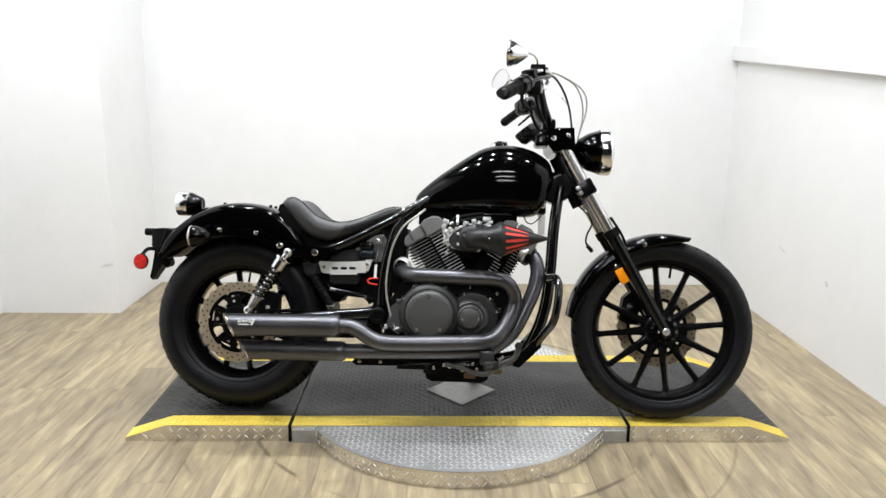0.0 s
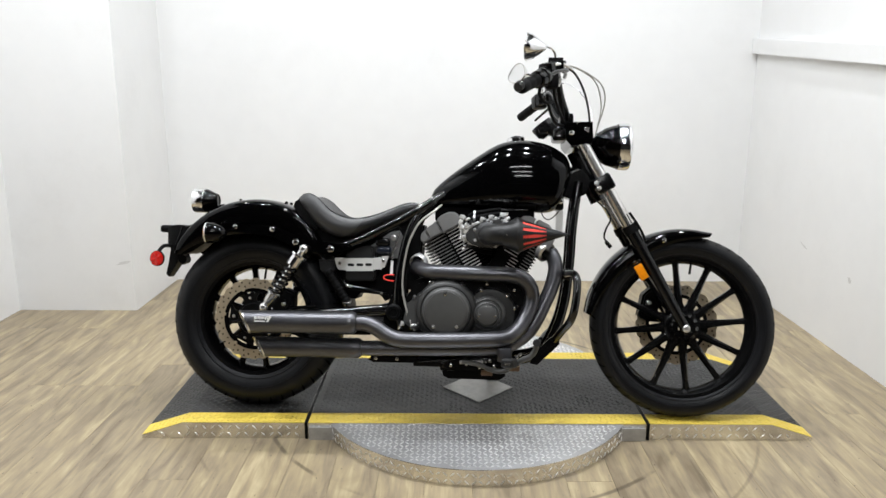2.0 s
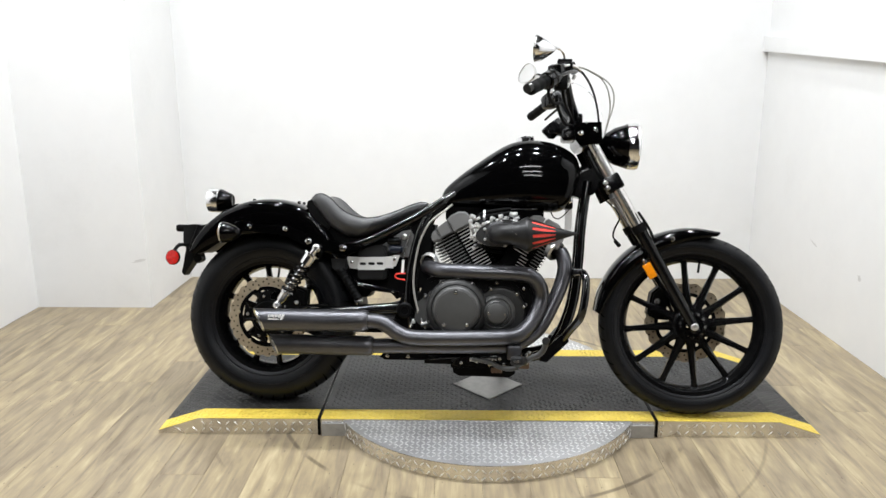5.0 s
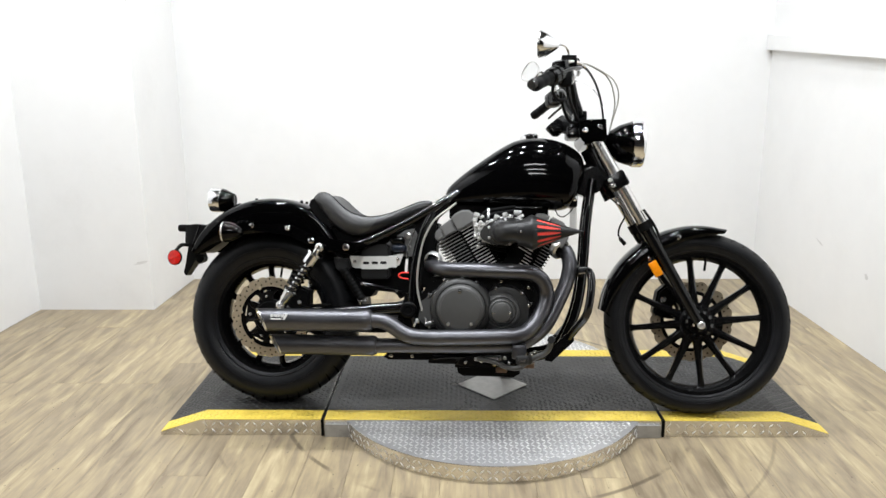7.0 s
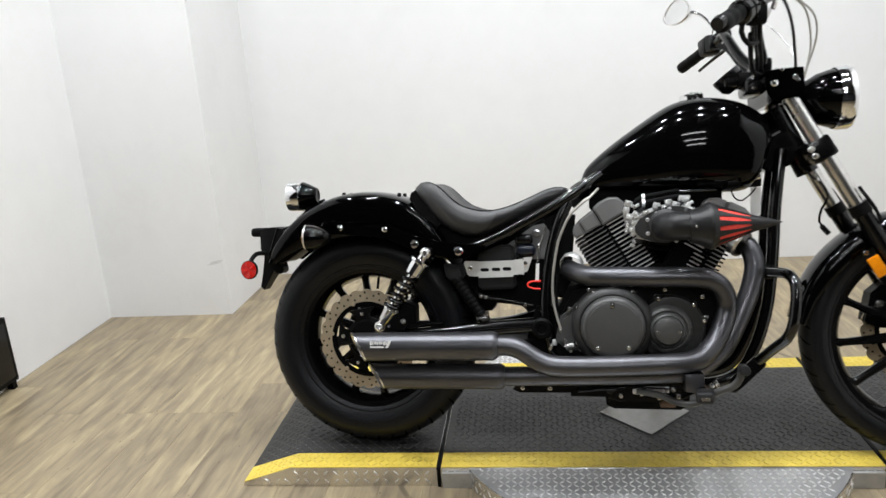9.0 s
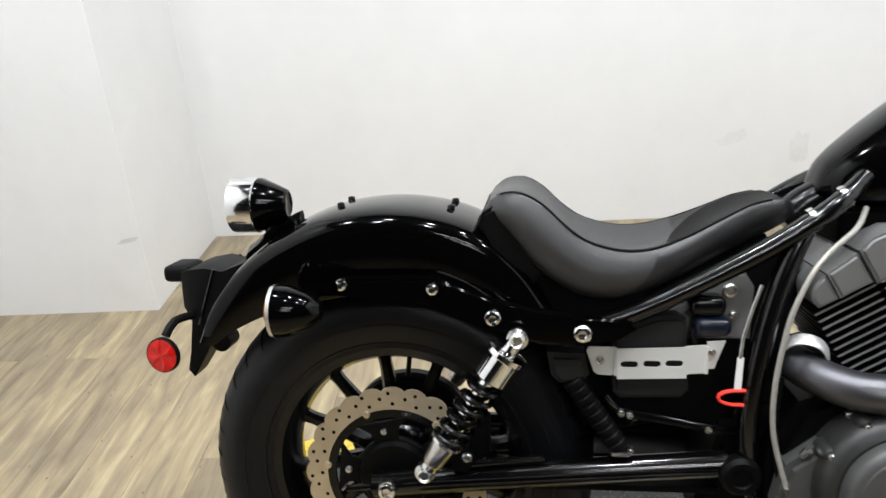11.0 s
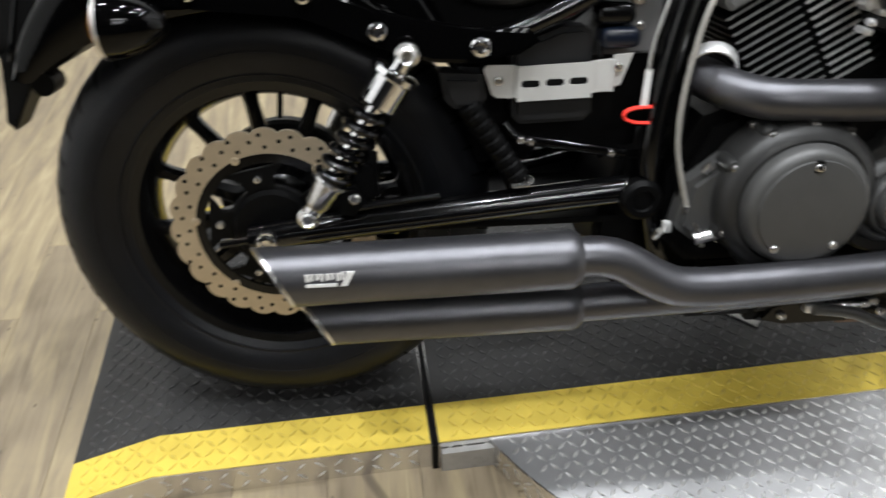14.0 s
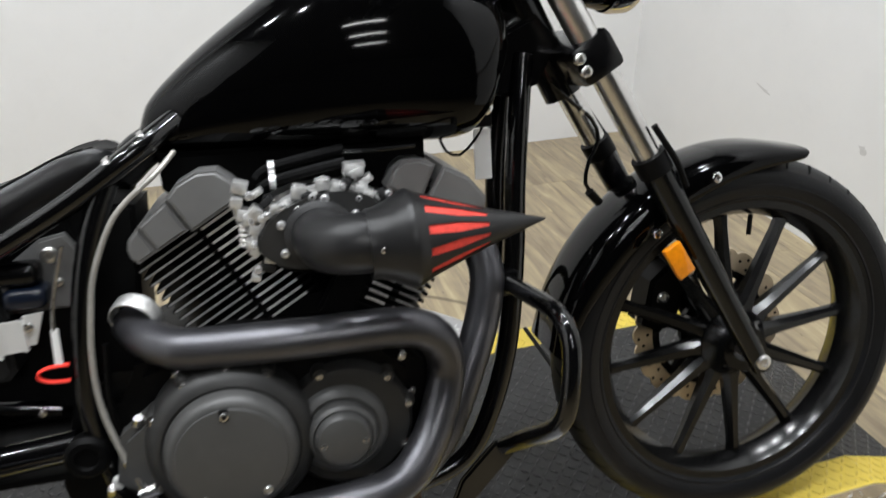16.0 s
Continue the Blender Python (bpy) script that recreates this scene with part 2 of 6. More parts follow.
M_MIRROR = mat("mirror glass", (0.9, 0.9, 0.9), 0.02, 1.0, vary=0.01)
M_BLUE = mat("blue-black rubber cap", (0.004, 0.0075, 0.017), 0.28)


def glow(name, colour, strength):
    m, nt, p = shader(name)
    p.inputs["Emission Color"].default_value = (*colour, 1)
    p.inputs["Emission Strength"].default_value = strength
    return m


M_TUBE = glow("fluorescent tube", (1.0, 0.98, 0.94), 14.0)


# ---------------------------------------------------------------- mesh helpers
def mesh_of(name, verts, faces, material, smooth=35):
    me = bpy.data.meshes.new(name)
    me.from_pydata([tuple(v) for v in verts], [], faces)
    me.materials.append(material)
    if smooth:
        me.polygons.foreach_set("use_smooth", [True] * len(me.polygons))
        me.set_sharp_from_angle(angle=radians(smooth))
    me.update()
    return me


def part(name, geo, material, parent=None, label="", smooth=35):
    """geo: a bmesh or (verts, faces). Links ONE mesh object, under parent if given."""
    if isinstance(geo, tuple):
        bm = bmesh.new()
        vs = [bm.verts.new(v) for v in geo[0]]
        for f in geo[1]:
            try:
                bm.faces.new([vs[i] for i in f])
            except ValueError:
                pass
        geo = bm
    bmesh.ops.recalc_face_normals(geo, faces=geo.faces)
    me = bpy.data.meshes.new(name)
    geo.to_mesh(me)
    geo.free()
    me.materials.append(material)
    if smooth:
        me.polygons.foreach_set("use_smooth", [True] * len(me.polygons))
        me.set_sharp_from_angle(angle=radians(smooth))
    ob = new(name, me)
    if parent:
        ob.parent = parent
    if label:
        tagged(ob, label)
    return ob


def box(x0, x1, y0, y1, z0, z1, bevel=0.0, seg=2, bm=None):
    bm = bm or bmesh.new()
    r = bmesh.ops.create_cube(bm, size=1)
    for v in r["verts"]:
        v.co = Vector(((x0 + x1) / 2 + v.co.x * (x1 - x0), (y0 + y1) / 2 + v.co.y * (y1 - y0), (z0 + z1) / 2 + v.co.z * (z1 - z0)))
    if bevel:
        es = list({e for v in r["verts"] for e in v.link_edges})
        bmesh.ops.bevel(bm, geom=es, offset=bevel, segments=seg, affect="EDGES", profile=0.6)
    return bm


def prism(outline, y0, y1, bevel=0.0, bm=None):
    """A plate with an outline in the x-z plane, between two values of y."""
    bm = bm or bmesh.new()
    a = [bm.verts.new((x, y0, z)) for x, z in outline]
    b = [bm.verts.new((x, y1, z)) for x, z in outline]
    n = len(a)
    fs = [bm.faces.new(a), bm.faces.new(b[::-1])]
    fs += [bm.faces.new((a[i], b[i], b[(i + 1) % n], a[(i + 1) % n])) for i in range(n)]
    if bevel:
        es = list({e for f in fs[:2] for e in f.edges})
        bmesh.ops.bevel(bm, geom=es, offset=bevel, segments=2, affect="EDGES")
    return bm


def smooth_path(pts, step=0.012):
    """A Catmull-Rom line through pts."""
    p = [Vector(q) for q in pts]
    p = [p[0] * 2 - p[1]] + p + [p[-1] * 2 - p[-2]]
    out = []
    for i in range(1, len(p) - 2):
        a, b, c, d = p[i - 1 : i + 3]
        n = max(2, int((c - b).length / step))
        for k in range(n):
            t = k / n
            out.append(0.5 * ((2 * b) + (c - a) * t + (2 * a - 5 * b + 4 * c - d) * t * t + (3 * b - a - 3 * c + d) * t ** 3))
    out.append(p[-2])
    return out


def tube(pts, radius, seg=14, bm=None, smooth=True, cap=True, step=0.012, flat=1.0):
    """A round bar along pts; radius: one number or a function of 0..1."""
    bm = bm or bmesh.new()
    path = smooth_path(pts, step) if smooth else [Vector(p) for p in pts]
    up = Vector((0, 0, 1))
    rings = []
    n = len(path)
    last = None
    for i, c in enumerate(path):
        d = (path[min(i + 1, n - 1)] - path[max(i - 1, 0)]).normalized()
        if last is None:
            side = d.cross(up)
            if side.length < 0.05:
                side = d.cross(Vector((0, 1, 0)))
        else:
            side = last - d * last.dot(d)
        side.normalize()
        last = side
        w = d.cross(side)
        r = radius(i / (n - 1)) if callable(radius) else radius
        rings.append([bm.verts.new(c + (side * math.cos(a) + w * math.sin(a) * flat) * r) for a in (2 * math.pi * k / seg for k in range(seg))])
    for a, b in zip(rings, rings[1:]):
        for k in range(seg):
            bm.faces.new((a[k], a[(k + 1) % seg], b[(k + 1) % seg], b[k]))
    if cap:
        bm.faces.new(rings[0][::-1])
        bm.faces.new(rings[-1])
    return bm


def lathe(profile, centre, axis="y", seg=48, bm=None, closed=False):
    """Turns (distance along the axis, radius) round an axis through centre."""
    bm = bm or bmesh.new()
    c = Vector(centre)
    ax = axis if isinstance(axis, Vector) else {"x": Vector((1, 0, 0)), "y": Vector((0, 1, 0)), "z": Vector((0, 0, 1))}[axis]
    ax = ax.normalized()
    u = ax.orthogonal().normalized()
    w = ax.cross(u)
    rings = []
    for s, r in profile:
        if r < 1e-5:
            rings.append([bm.verts.new(c + ax * s)])
        else:
            rings.append([bm.verts.new(c + ax * s + (u * math.cos(a) + w * math.sin(a)) * r) for a in (2 * math.pi * k / seg for k in range(seg))])
    pairs = list(zip(rings, rings[1:])) + ([(rings[-1], rings[0])] if closed else [])
    for a, b in pairs:
        for k in range(seg):
            k2 = (k + 1) % seg
            if len(a) == 1 and len(b) == 1:
                continue
            if len(a) == 1:
                bm.faces.new((a[0], b[k], b[k2]))
            elif len(b) == 1:
                bm.faces.new((a[k], b[0], a[k2]))
            else:
                bm.faces.new((a[k], b[k], b[k2], a[k2]))
    return bm


def loft(sections, bm=None, cap=True, ring=True):
    """Skins equal-length rows of points."""
    bm = bm or bmesh.new()
    rows = [[bm.verts.new(p) for p in s] for s in sections]
    n = len(rows[0])
    for a, b in zip(rows, rows[1:]):
        for k in range(n if ring else n - 1):
            bm.faces.new((a[k], a[(k + 1) % n], b[(k + 1) % n], b[k]))
    if cap and ring:
        bm.faces.new(rows[0][::-1])
        bm.faces.new(rows[-1])
    return bm


def spline(pts, x):
    """Smooth value at x of a curve through pts."""
    xs = [p[0] for p in pts]
    if x <= xs[0]:
        return pts[0][1]
    if x >= xs[-1]:
        return pts[-1][1]
    i = max(k for k in range(len(xs)) if xs[k] <= x)
    i = min(i, len(xs) - 2)
    x0, y0, x1, y1 = *pts[i], *pts[i + 1]
    m0 = (y1 - pts[i - 1][1]) / (x1 - pts[i - 1][0]) if i else (y1 - y0) / (x1 - x0)
    m1 = (pts[i + 2][1] - y0) / (pts[i + 2][0] - x0) if i + 2 < len(pts) else (y1 - y0) / (x1 - x0)
    h = x1 - x0
    t = (x - x0) / h
    return (2 * t**3 - 3 * t * t + 1) * y0 + (t**3 - 2 * t * t + t) * h * m0 + (3 * t * t - 2 * t**3) * y1 + (t**3 - t * t) * h * m1


def bolt(centre, r, h, axis=Vector((0, -1, 0)), bm=None):
    """A domed socket-head bolt that stands out along axis."""
    return lathe([(-0.004, r), (h * 0.6, r), (h * 0.9, r * 0.82), (h, r * 0.5), (h * 0.55, r * 0.42), (h * 0.5, 0)], centre, axis, 12, bm)


def empty(name):
    return new(name)


# ---------------------------------------------------------------- the room
XL, XR, XR2, YB, YF = -6.5, 1.735, 6.0, 2.125, -8.0
AX0, AYF = -2.46, -1.6   # the bay's left wall and where its side walls end
JX, JY = -1.816, 1.483


def setting(name, geo, material, label, category, smooth=0):
    return tagged(part(name, geo, material, None, "", smooth), label, category, kind="structure")


WALLS = {}
WALLS["back"] = setting("wall_back", box(JX - 0.15, XR + 0.15, YB, YB + 0.15, 0, CEIL), M_WALL, "smooth white painted back wall with faint scuffs", "wall")
WALLS["right"] = setting("wall_right", box(XR, XR + 0.15, AYF, YB, 0, CEIL), M_WALL, "white painted side wall with a ledge", "wall")
setting("wall_jog_side", box(JX - 0.15, JX, JY + 0.15, YB, 0, CEIL), M_WALL, "white side face of the wall's corner", "wall")
WALLS["jog"] = setting("wall_jog_front", box(AX0 - 0.15, JX, JY, JY + 0.15, 0, CEIL), M_WALL, "white painted wall that stands forward", "wall")
setting("wall_left", box(AX0 - 0.15, AX0, AYF, JY, 0, CEIL), M_WALL, "plain white side wall of the display bay", "wall")


def sloped_board():
    """A board on the side wall that drops a little towards the bay's mouth."""
    bm = bmesh.new()
    ends = []
    for y, d in ((YB - 0.002, 0.0), (AYF, 0.062 * (YB - AYF))):
        ends.append([bm.verts.new((x, y, z - d)) for x, z in ((XR - 0.035, 1.400), (XR + 0.002, 1.400), (XR + 0.002, 1.488), (XR - 0.035, 1.488))])
    a, b = ends
    bm.faces.new(a)
    bm.faces.new(b[::-1])
    for k in range(4):
        bm.faces.new((a[k], b[k], b[(k + 1) % 4], a[(k + 1) % 4]))
    bmesh.ops.bevel(bm, geom=list(bm.edges), offset=0.004, segments=2, affect="EDGES")
    return bm


setting("trim", sloped_board(), M_WALL, "white painted board sloping along the side wall", "trim")
# unseen showroom shell, dark in colour to stand for a room without light
setting("wall_far_left", box(XL - 0.15, XL, YF, AYF, 0, CEIL), M_DARK, "unseen showroom wall, coloured dark as unlit", "wall")
setting("wall_far_right", box(XR2, XR2 + 0.15, YF, AYF, 0, CEIL), M_DARK, "unseen showroom wall, coloured dark as unlit", "wall")
setting("wall_end_left", box(XL - 0.15, AX0 - 0.15, AYF, AYF + 0.15, 0, CEIL), M_DARK, "unseen showroom wall beside the bay, coloured dark as unlit", "wall")
setting("wall_end_right", box(XR + 0.15, XR2 + 0.15, AYF, AYF + 0.15, 0, CEIL), M_DARK, "unseen showroom wall beside the bay, coloured dark as unlit", "wall")
setting("wall_front", box(XL - 0.15, XR2 + 0.15, YF - 0.15, YF, 0, CEIL), M_DARK, "unseen showroom wall, coloured dark as unlit", "wall")
setting("ceiling", box(XL - 0.15, XR2 + 0.15, YF - 0.15, YB + 0.15, CEIL, CEIL + 0.1), M_CEIL, "unseen showroom ceiling, coloured dark", "ceiling")


def wall_scuffs():
    """Grey rubs on the paint, a fraction of a millimetre proud."""
    rng = random.Random(8)
    for wall, at, u, v, l, h in ((WALLS["right"], (XR - 0.0006, 1.31, 0.421), (0, 1, 0), (0, 0, 1), 0.045, 0.006), (WALLS["right"], (XR - 0.0006, 0.846, 0.362), (0, 1, 0), (0, 0, 1), 0.018, 0.014),
                                 (WALLS["jog"], (JX - 0.05, JY - 0.0006, 0.27), (1, 0, 0), (0, 0, 1), 0.040, 0.008), (WALLS["back"], (0.594, YB - 0.0006, 0.278), (1, 0, 0), (0, 0, 1), 0.05, 0.07), (WALLS["back"], (0.33, YB - 0.0006, 0.330), (1, 0, 0), (0, 0, 1), 0.07, 0.03)):
        o, a, b = Vector(at), Vector(u), Vector(v)
        ring = []
        for k in range(18):
            t = 2 * math.pi * k / 18
            r = 0.65 + 0.5 * rng.random()
            ring.append(o + a * l * r * math.cos(t) + b * (h * r * math.sin(t) + 0.25 * l * math.cos(t)))
        part("scuff", (ring, [tuple(range(18))]), M_SMUDGE if wall is WALLS["back"] else M_SCUFF, wall, "", 0)


floor = setting("floor", box(XL - 0.15, XR2 + 0.15, YF - 0.15, YB + 0.15, -0.1, -0.003), M_JOINT, "weathered oak vinyl plank floor", "floor")

wall_scuffs()


def ceiling_lights():
    for k, (x, y) in enumerate(TUBES):
        t = part("ceiling_light", box(x - 0.62, x + 0.62, y - 0.09, y + 0.09, CEIL - 0.07, CEIL, 0.01), M_WHITE)
        tagged(t, "white fluorescent strip light on the ceiling", "ceiling light", "strip lights")
        part("diffuser", box(x - 0.60, x + 0.60, y - 0.06, y + 0.06, CEIL - 0.085, CEIL - 0.07), M_TUBE, t, "glowing diffuser")
        a = bpy.data.lights.new("strip", "AREA")
        a.shape, a.size, a.size_y, a.energy, a.color = "RECTANGLE", 1.2, 0.12, TUBE_WATT, LAMP_COLOUR
        o = new("strip_lamp", a)
        o.location = (x, y, CEIL - 0.09)
        o.parent = None
    for x, y in SPOTS:
        t = part("downlight", lathe([(0, 0.10), (-0.03, 0.10), (-0.035, 0.085), (-0.02, 0.07)], (x, y, CEIL), "z", 24), M_WHITE)
        tagged(t, "round white downlight on the ceiling", "ceiling light", "downlights")
        a = bpy.data.lights.new("down", "AREA")
        a.shape, a.size, a.energy, a.color = "DISK", 0.14, SPOT_WATT, LAMP_COLOUR
        o = new("downlight_lamp", a)
        o.location = (x, y, CEIL - 0.04)


ceiling_lights()

# ---------------------------------------------------------------- the platform
PT = 0.06          # height of its top
PX, PY = 1.20, 0.705  # half its length, its depth
GAP = 0.61
DISC_Y, DISC_R, DISC_T = 0.268, 0.586, 0.0565


def lozenges(inside, z, nx0, nx1, ny0, ny1, pitch=0.0186, length=0.0225, width=0.0070, h=0.0018):
    """The raised bars of tread plate, turned left and right by turns."""
    verts, faces = [], []
    i = 0
    y = ny0
    while y < ny1:
        x = nx0
        j = 0
        while x < nx1:
            a = radians(45) if (i + j) % 2 else radians(-45)
            if inside(x, y):
                c, s = math.cos(a), math.sin(a)
                zz = z(x, y) if callable(z) else z
                b = len(verts)
                for u, v, w in ((-1, 0, 0), (0, -1, 0), (1, 0, 0), (0, 1, 0), (-0.55, 0, 1), (0, -0.4, 1), (0.55, 0, 1), (0, 0.4, 1)):
                    px, py = u * length / 2, v * width / 2
                    verts.append((x + px * c - py * s, y + px * s + py * c, (z(x + px * c - py * s, y) if callable(z) else zz) + (h if w else -0.0003)))
                faces += [(b + 4, b + 5, b + 6, b + 7)] + [(b + k, b + (k + 1) % 4, b + 4 + (k + 1) % 4, b + 4 + k) for k in range(4)]
            x += pitch
            j += 1
        y += pitch
        i += 1
    return verts, faces


def stuff(name, geo, material, parent, label=""):
    ob = new(name, mesh_of(name, geo[0], geo[1], material, 0))
    ob.parent = parent
    return tagged(ob, label, kind="stuff")


RAMP = 0.15   # the ends slope down over this length


def deck_z(x, y=0):
    e = PX - abs(x)
    return PT if e > RAMP else 0.012 + (PT - 0.012) * max(0, e) / RAMP


def deck(x0, x1, y0, y1, top):
    """A slab whose top follows the ramp ends."""
    xs = sorted({x0, x1, *[s * (PX - RAMP) for s in (-1, 1) if x0 < s * (PX - RAMP) < x1]})
    out = [(x, deck_z(x) + top) for x in xs] + [(x, 0.0) for x in reversed(xs)]
    return prism(out, y0, y1)


def platform():
    p = empty("display_platform")
    p.location = (0, 0, 0)
    tagged(p, "low steel turntable platform with black deck and yellow edges", "platform")
    YW = 0.079
    for x0, x1 in ((-PX, -GAP - 0.006), (-GAP + 0.006, GAP - 0.006), (GAP + 0.006, PX)):
        d = part("deck_section", deck(x0, x1, 0, PY, 0), M_SKIRT, p, "tread plate section with bare metal edges", 0)
        part("black_coating", deck(x0 + 0.001, x1 - 0.001, YW, PY - YW, 0.0015), M_PLATE_BLACK, d, "worn black paint", 0)
        part("yellow_stripe", deck(x0 + 0.001, x1 - 0.001, 0.002, YW, 0.0015), M_PLATE_YELLOW, d, "worn yellow edge stripe", 0)
        part("yellow_stripe", deck(x0 + 0.001, x1 - 0.001, PY - YW, PY - 0.002, 0.0015), M_PLATE_YELLOW, d, "worn yellow edge stripe", 0)
        z = lambda x, y: deck_z(x) + 0.0015
        stuff("tread_bar", lozenges(lambda x, y: x0 + 0.012 < x < x1 - 0.012 and not (abs(x - 0.015) + abs(y - 0.31) < 0.135), z, x0 + 0.01, x1, YW + 0.01, PY - YW - 0.01), M_BAR_BLACK, d)
        stuff("tread_bar", lozenges(lambda x, y: x0 + 0.012 < x < x1 - 0.012, z, x0 + 0.01, x1, 0.015, YW - 0.005), M_BAR_YELLOW, d)
        stuff("tread_bar", lozenges(lambda x, y: x0 + 0.012 < x < x1 - 0.012, z, x0 + 0.01, x1, PY - YW + 0.012, PY - 0.005), M_BAR_YELLOW, d)
        stuff("edge_bar", front_bars(x0, x1), M_BAR_SILVER, d)
    dm = bmesh.new()
    vs = [dm.verts.new((0.015 + 0.138 * math.cos(a), 0.31 + 0.142 * math.sin(a), PT + 0.003)) for a in (0, math.pi / 2, math.pi, 1.5 * math.pi)]
    f = dm.faces.new(vs)
    r = bmesh.ops.extrude_face_region(dm, geom=[f])
    for v in [g for g in r["geom"] if isinstance(g, bmesh.types.BMVert)]:
        v.co.z += 0.003
    part("centre_plate", dm, M_WORN, p, "worn bare metal diamond plate in the middle of the deck", 0)
    for s in (-1, 1):
        part("gap_strip", box(s * GAP - 0.0045, s * GAP + 0.0045, -0.006, PY, 0.001, PT + 0.003, 0.001), M_MATTE, p, "black rubber strip in the joint", 0)
    for s in (-1, 1):
        # the round wings that stand out at the front and the back
        cy = DISC_Y if s < 0 else PY - DISC_Y
        hw = math.sqrt(DISC_R**2 - DISC_Y**2)
        a0 = math.asin(DISC_Y / DISC_R)
        arc = [(-DISC_R * math.cos(a0 + (math.pi - 2 * a0) * k / 48) , cy + s * DISC_R * math.sin(a0 + (math.pi - 2 * a0) * k / 48)) for k in range(49)]
        wm = bmesh.new()
        t = [wm.verts.new((x, y, DISC_T)) for x, y in arc]
        b = [wm.verts.new((x, y, 0)) for x, y in arc]
        wm.faces.new(t)
        wm.faces.new(b[::-1])
        for k in range(len(t)):
            k2 = (k + 1) % len(t)
            wm.faces.new((t[k], b[k], b[k2], t[k2]))
        w = part("round_wing", wm, M_PLATE_SILVER, p, "bare tread plate half disc", 30)
        band = [[(r / DISC_R * x, cy + r / DISC_R * (y - cy), z) for r, z in ((DISC_R - 0.001, 0.001), (DISC_R + 0.0015, 0.001), (DISC_R + 0.0015, DISC_T + 0.0008), (DISC_R - 0.001, DISC_T + 0.0008))] for x, y in arc[1:-1]]
        part("wing_skirt", loft(band), M_SKIRT, w, "polished rolled edge", 30)
        y0, y1 = (cy - DISC_R, -0.005) if s < 0 else (PY + 0.005, cy + DISC_R)
        stuff("tread_bar", lozenges(lambda x, y: x * x + (y - cy) ** 2 < (DISC_R - 0.018) ** 2, DISC_T, -hw, hw, y0 + 0.01, y1), M_BAR_SILVER, w)
        stuff("edge_bar", rim_bars(cy, s, a0), M_BAR_SILVER, w)
        for sx in (-1, 1):
            part("bracket_plate", box(*sorted((sx * (hw - 0.01), sx * (GAP - 0.01))), *((-0.012, -0.0015) if s < 0 else (PY + 0.0015, PY + 0.012)), 0, PT - 0.012, 0.001), M_WORN, p, "", 0)
    return p


def front_bars(x0, x1):
    verts, faces = [], []
    n = int((x1 - x0) / 0.030)
    for r in range(2):
        for k in range(n):
            x = x0 + 0.015 + k * 0.030
            z = 0.017 + r * 0.026
            if deck_z(x - 0.02 * (1 if x < 0 else -1)) < z + 0.012:
                continue
            a = radians(45) if (k + r) % 2 else radians(-45)
            c, s = math.cos(a), math.sin(a)
            b = len(verts)
            for u, v, w in ((-1, 0, 0), (0, -1, 0), (1, 0, 0), (0, 1, 0), (-0.55, 0, 1), (0, -0.4, 1), (0.55, 0, 1), (0, 0.4, 1)):
                px, pz = u * 0.012, v * 0.003
                verts.append((x + px * c - pz * s, -0.0016 if w else 0.0003, z + px * s + pz * c))
            faces += [(b + 4, b + 5, b + 6, b + 7)] + [(b + q, b + (q + 1) % 4, b + 4 + (q + 1) % 4, b + 4 + q) for q in range(4)]
    return verts, faces


def rim_bars(cy, sgn, a0):
    verts, faces = [], []
    n = 56
    for r in range(2):
        for k in range(1, n):
            th = a0 + (math.pi - 2 * a0) * k / n
            z = 0.014 + r * 0.024
            a = radians(45) if (k + r) % 2 else radians(-45)
            c, s = math.cos(a), math.sin(a)
            b = len(verts)
            for u, v, w in ((-1, 0, 0), (0, -1, 0), (1, 0, 0), (0, 1, 0), (-0.55, 0, 1), (0, -0.4, 1), (0.55, 0, 1), (0, 0.4, 1)):
                p, q = u * 0.012, v * 0.003
                t2 = th + (p * c - q * s) / DISC_R
                rr = DISC_R + (0.0030 if w else 0.0012)
                verts.append((-rr * math.cos(t2), cy + sgn * rr * math.sin(t2), z + p * s + q * c))
            faces += [(b + 4, b + 5, b + 6, b + 7)] + [(b + q, b + (q + 1) % 4, b + 4 + (q + 1) % 4, b + 4 + q) for q in range(4)]
    return verts, faces


platform()

cab = part("equipment_box", box(-2.457, -2.420, 0.36, 0.712, 0.03, 0.30, 0.006), M_MATTE)
tagged(cab, "black equipment box standing against the white wall", "box")
for y in (0.39, 0.685):
    part("foot", box(-2.452, -2.425, y - 0.012, y + 0.012, 0.0, 0.031), M_MATTE, cab)
part("front_panel", box(-2.421, -2.417, 0.38, 0.692, 0.05, 0.28, 0.002), M_SATIN, cab)

# ---------------------------------------------------------------- the motorcycle: x forward from the rear axle, y to its left, z up from the tyres' feet
BIKE = empty("motorcycle")
tagged(BIKE, "gloss black cruiser motorcycle leaning on its side stand", "motorcycle")
BIKE.matrix_world = Matrix.Translation((-0.819, 0.172, PT + 0.001)) @ Euler((radians(-13.0), 0, radians(-4.1))).to_matrix().to_4x4()
RIGHT = Vector((0, -1, 0))
RAKE = 0.571   # the fork moves back by this much for each metre up


def tyre_radius(R, half, rim, y):
    """Radius of the tyre's crown at a given share y of its half width; the sidewall is widest below the shoulder."""
    rm = rim + (R - rim) * 0.46
    return rm + (R - rm) * (1 - abs(y) ** 2.15) ** (1 / 2.15)


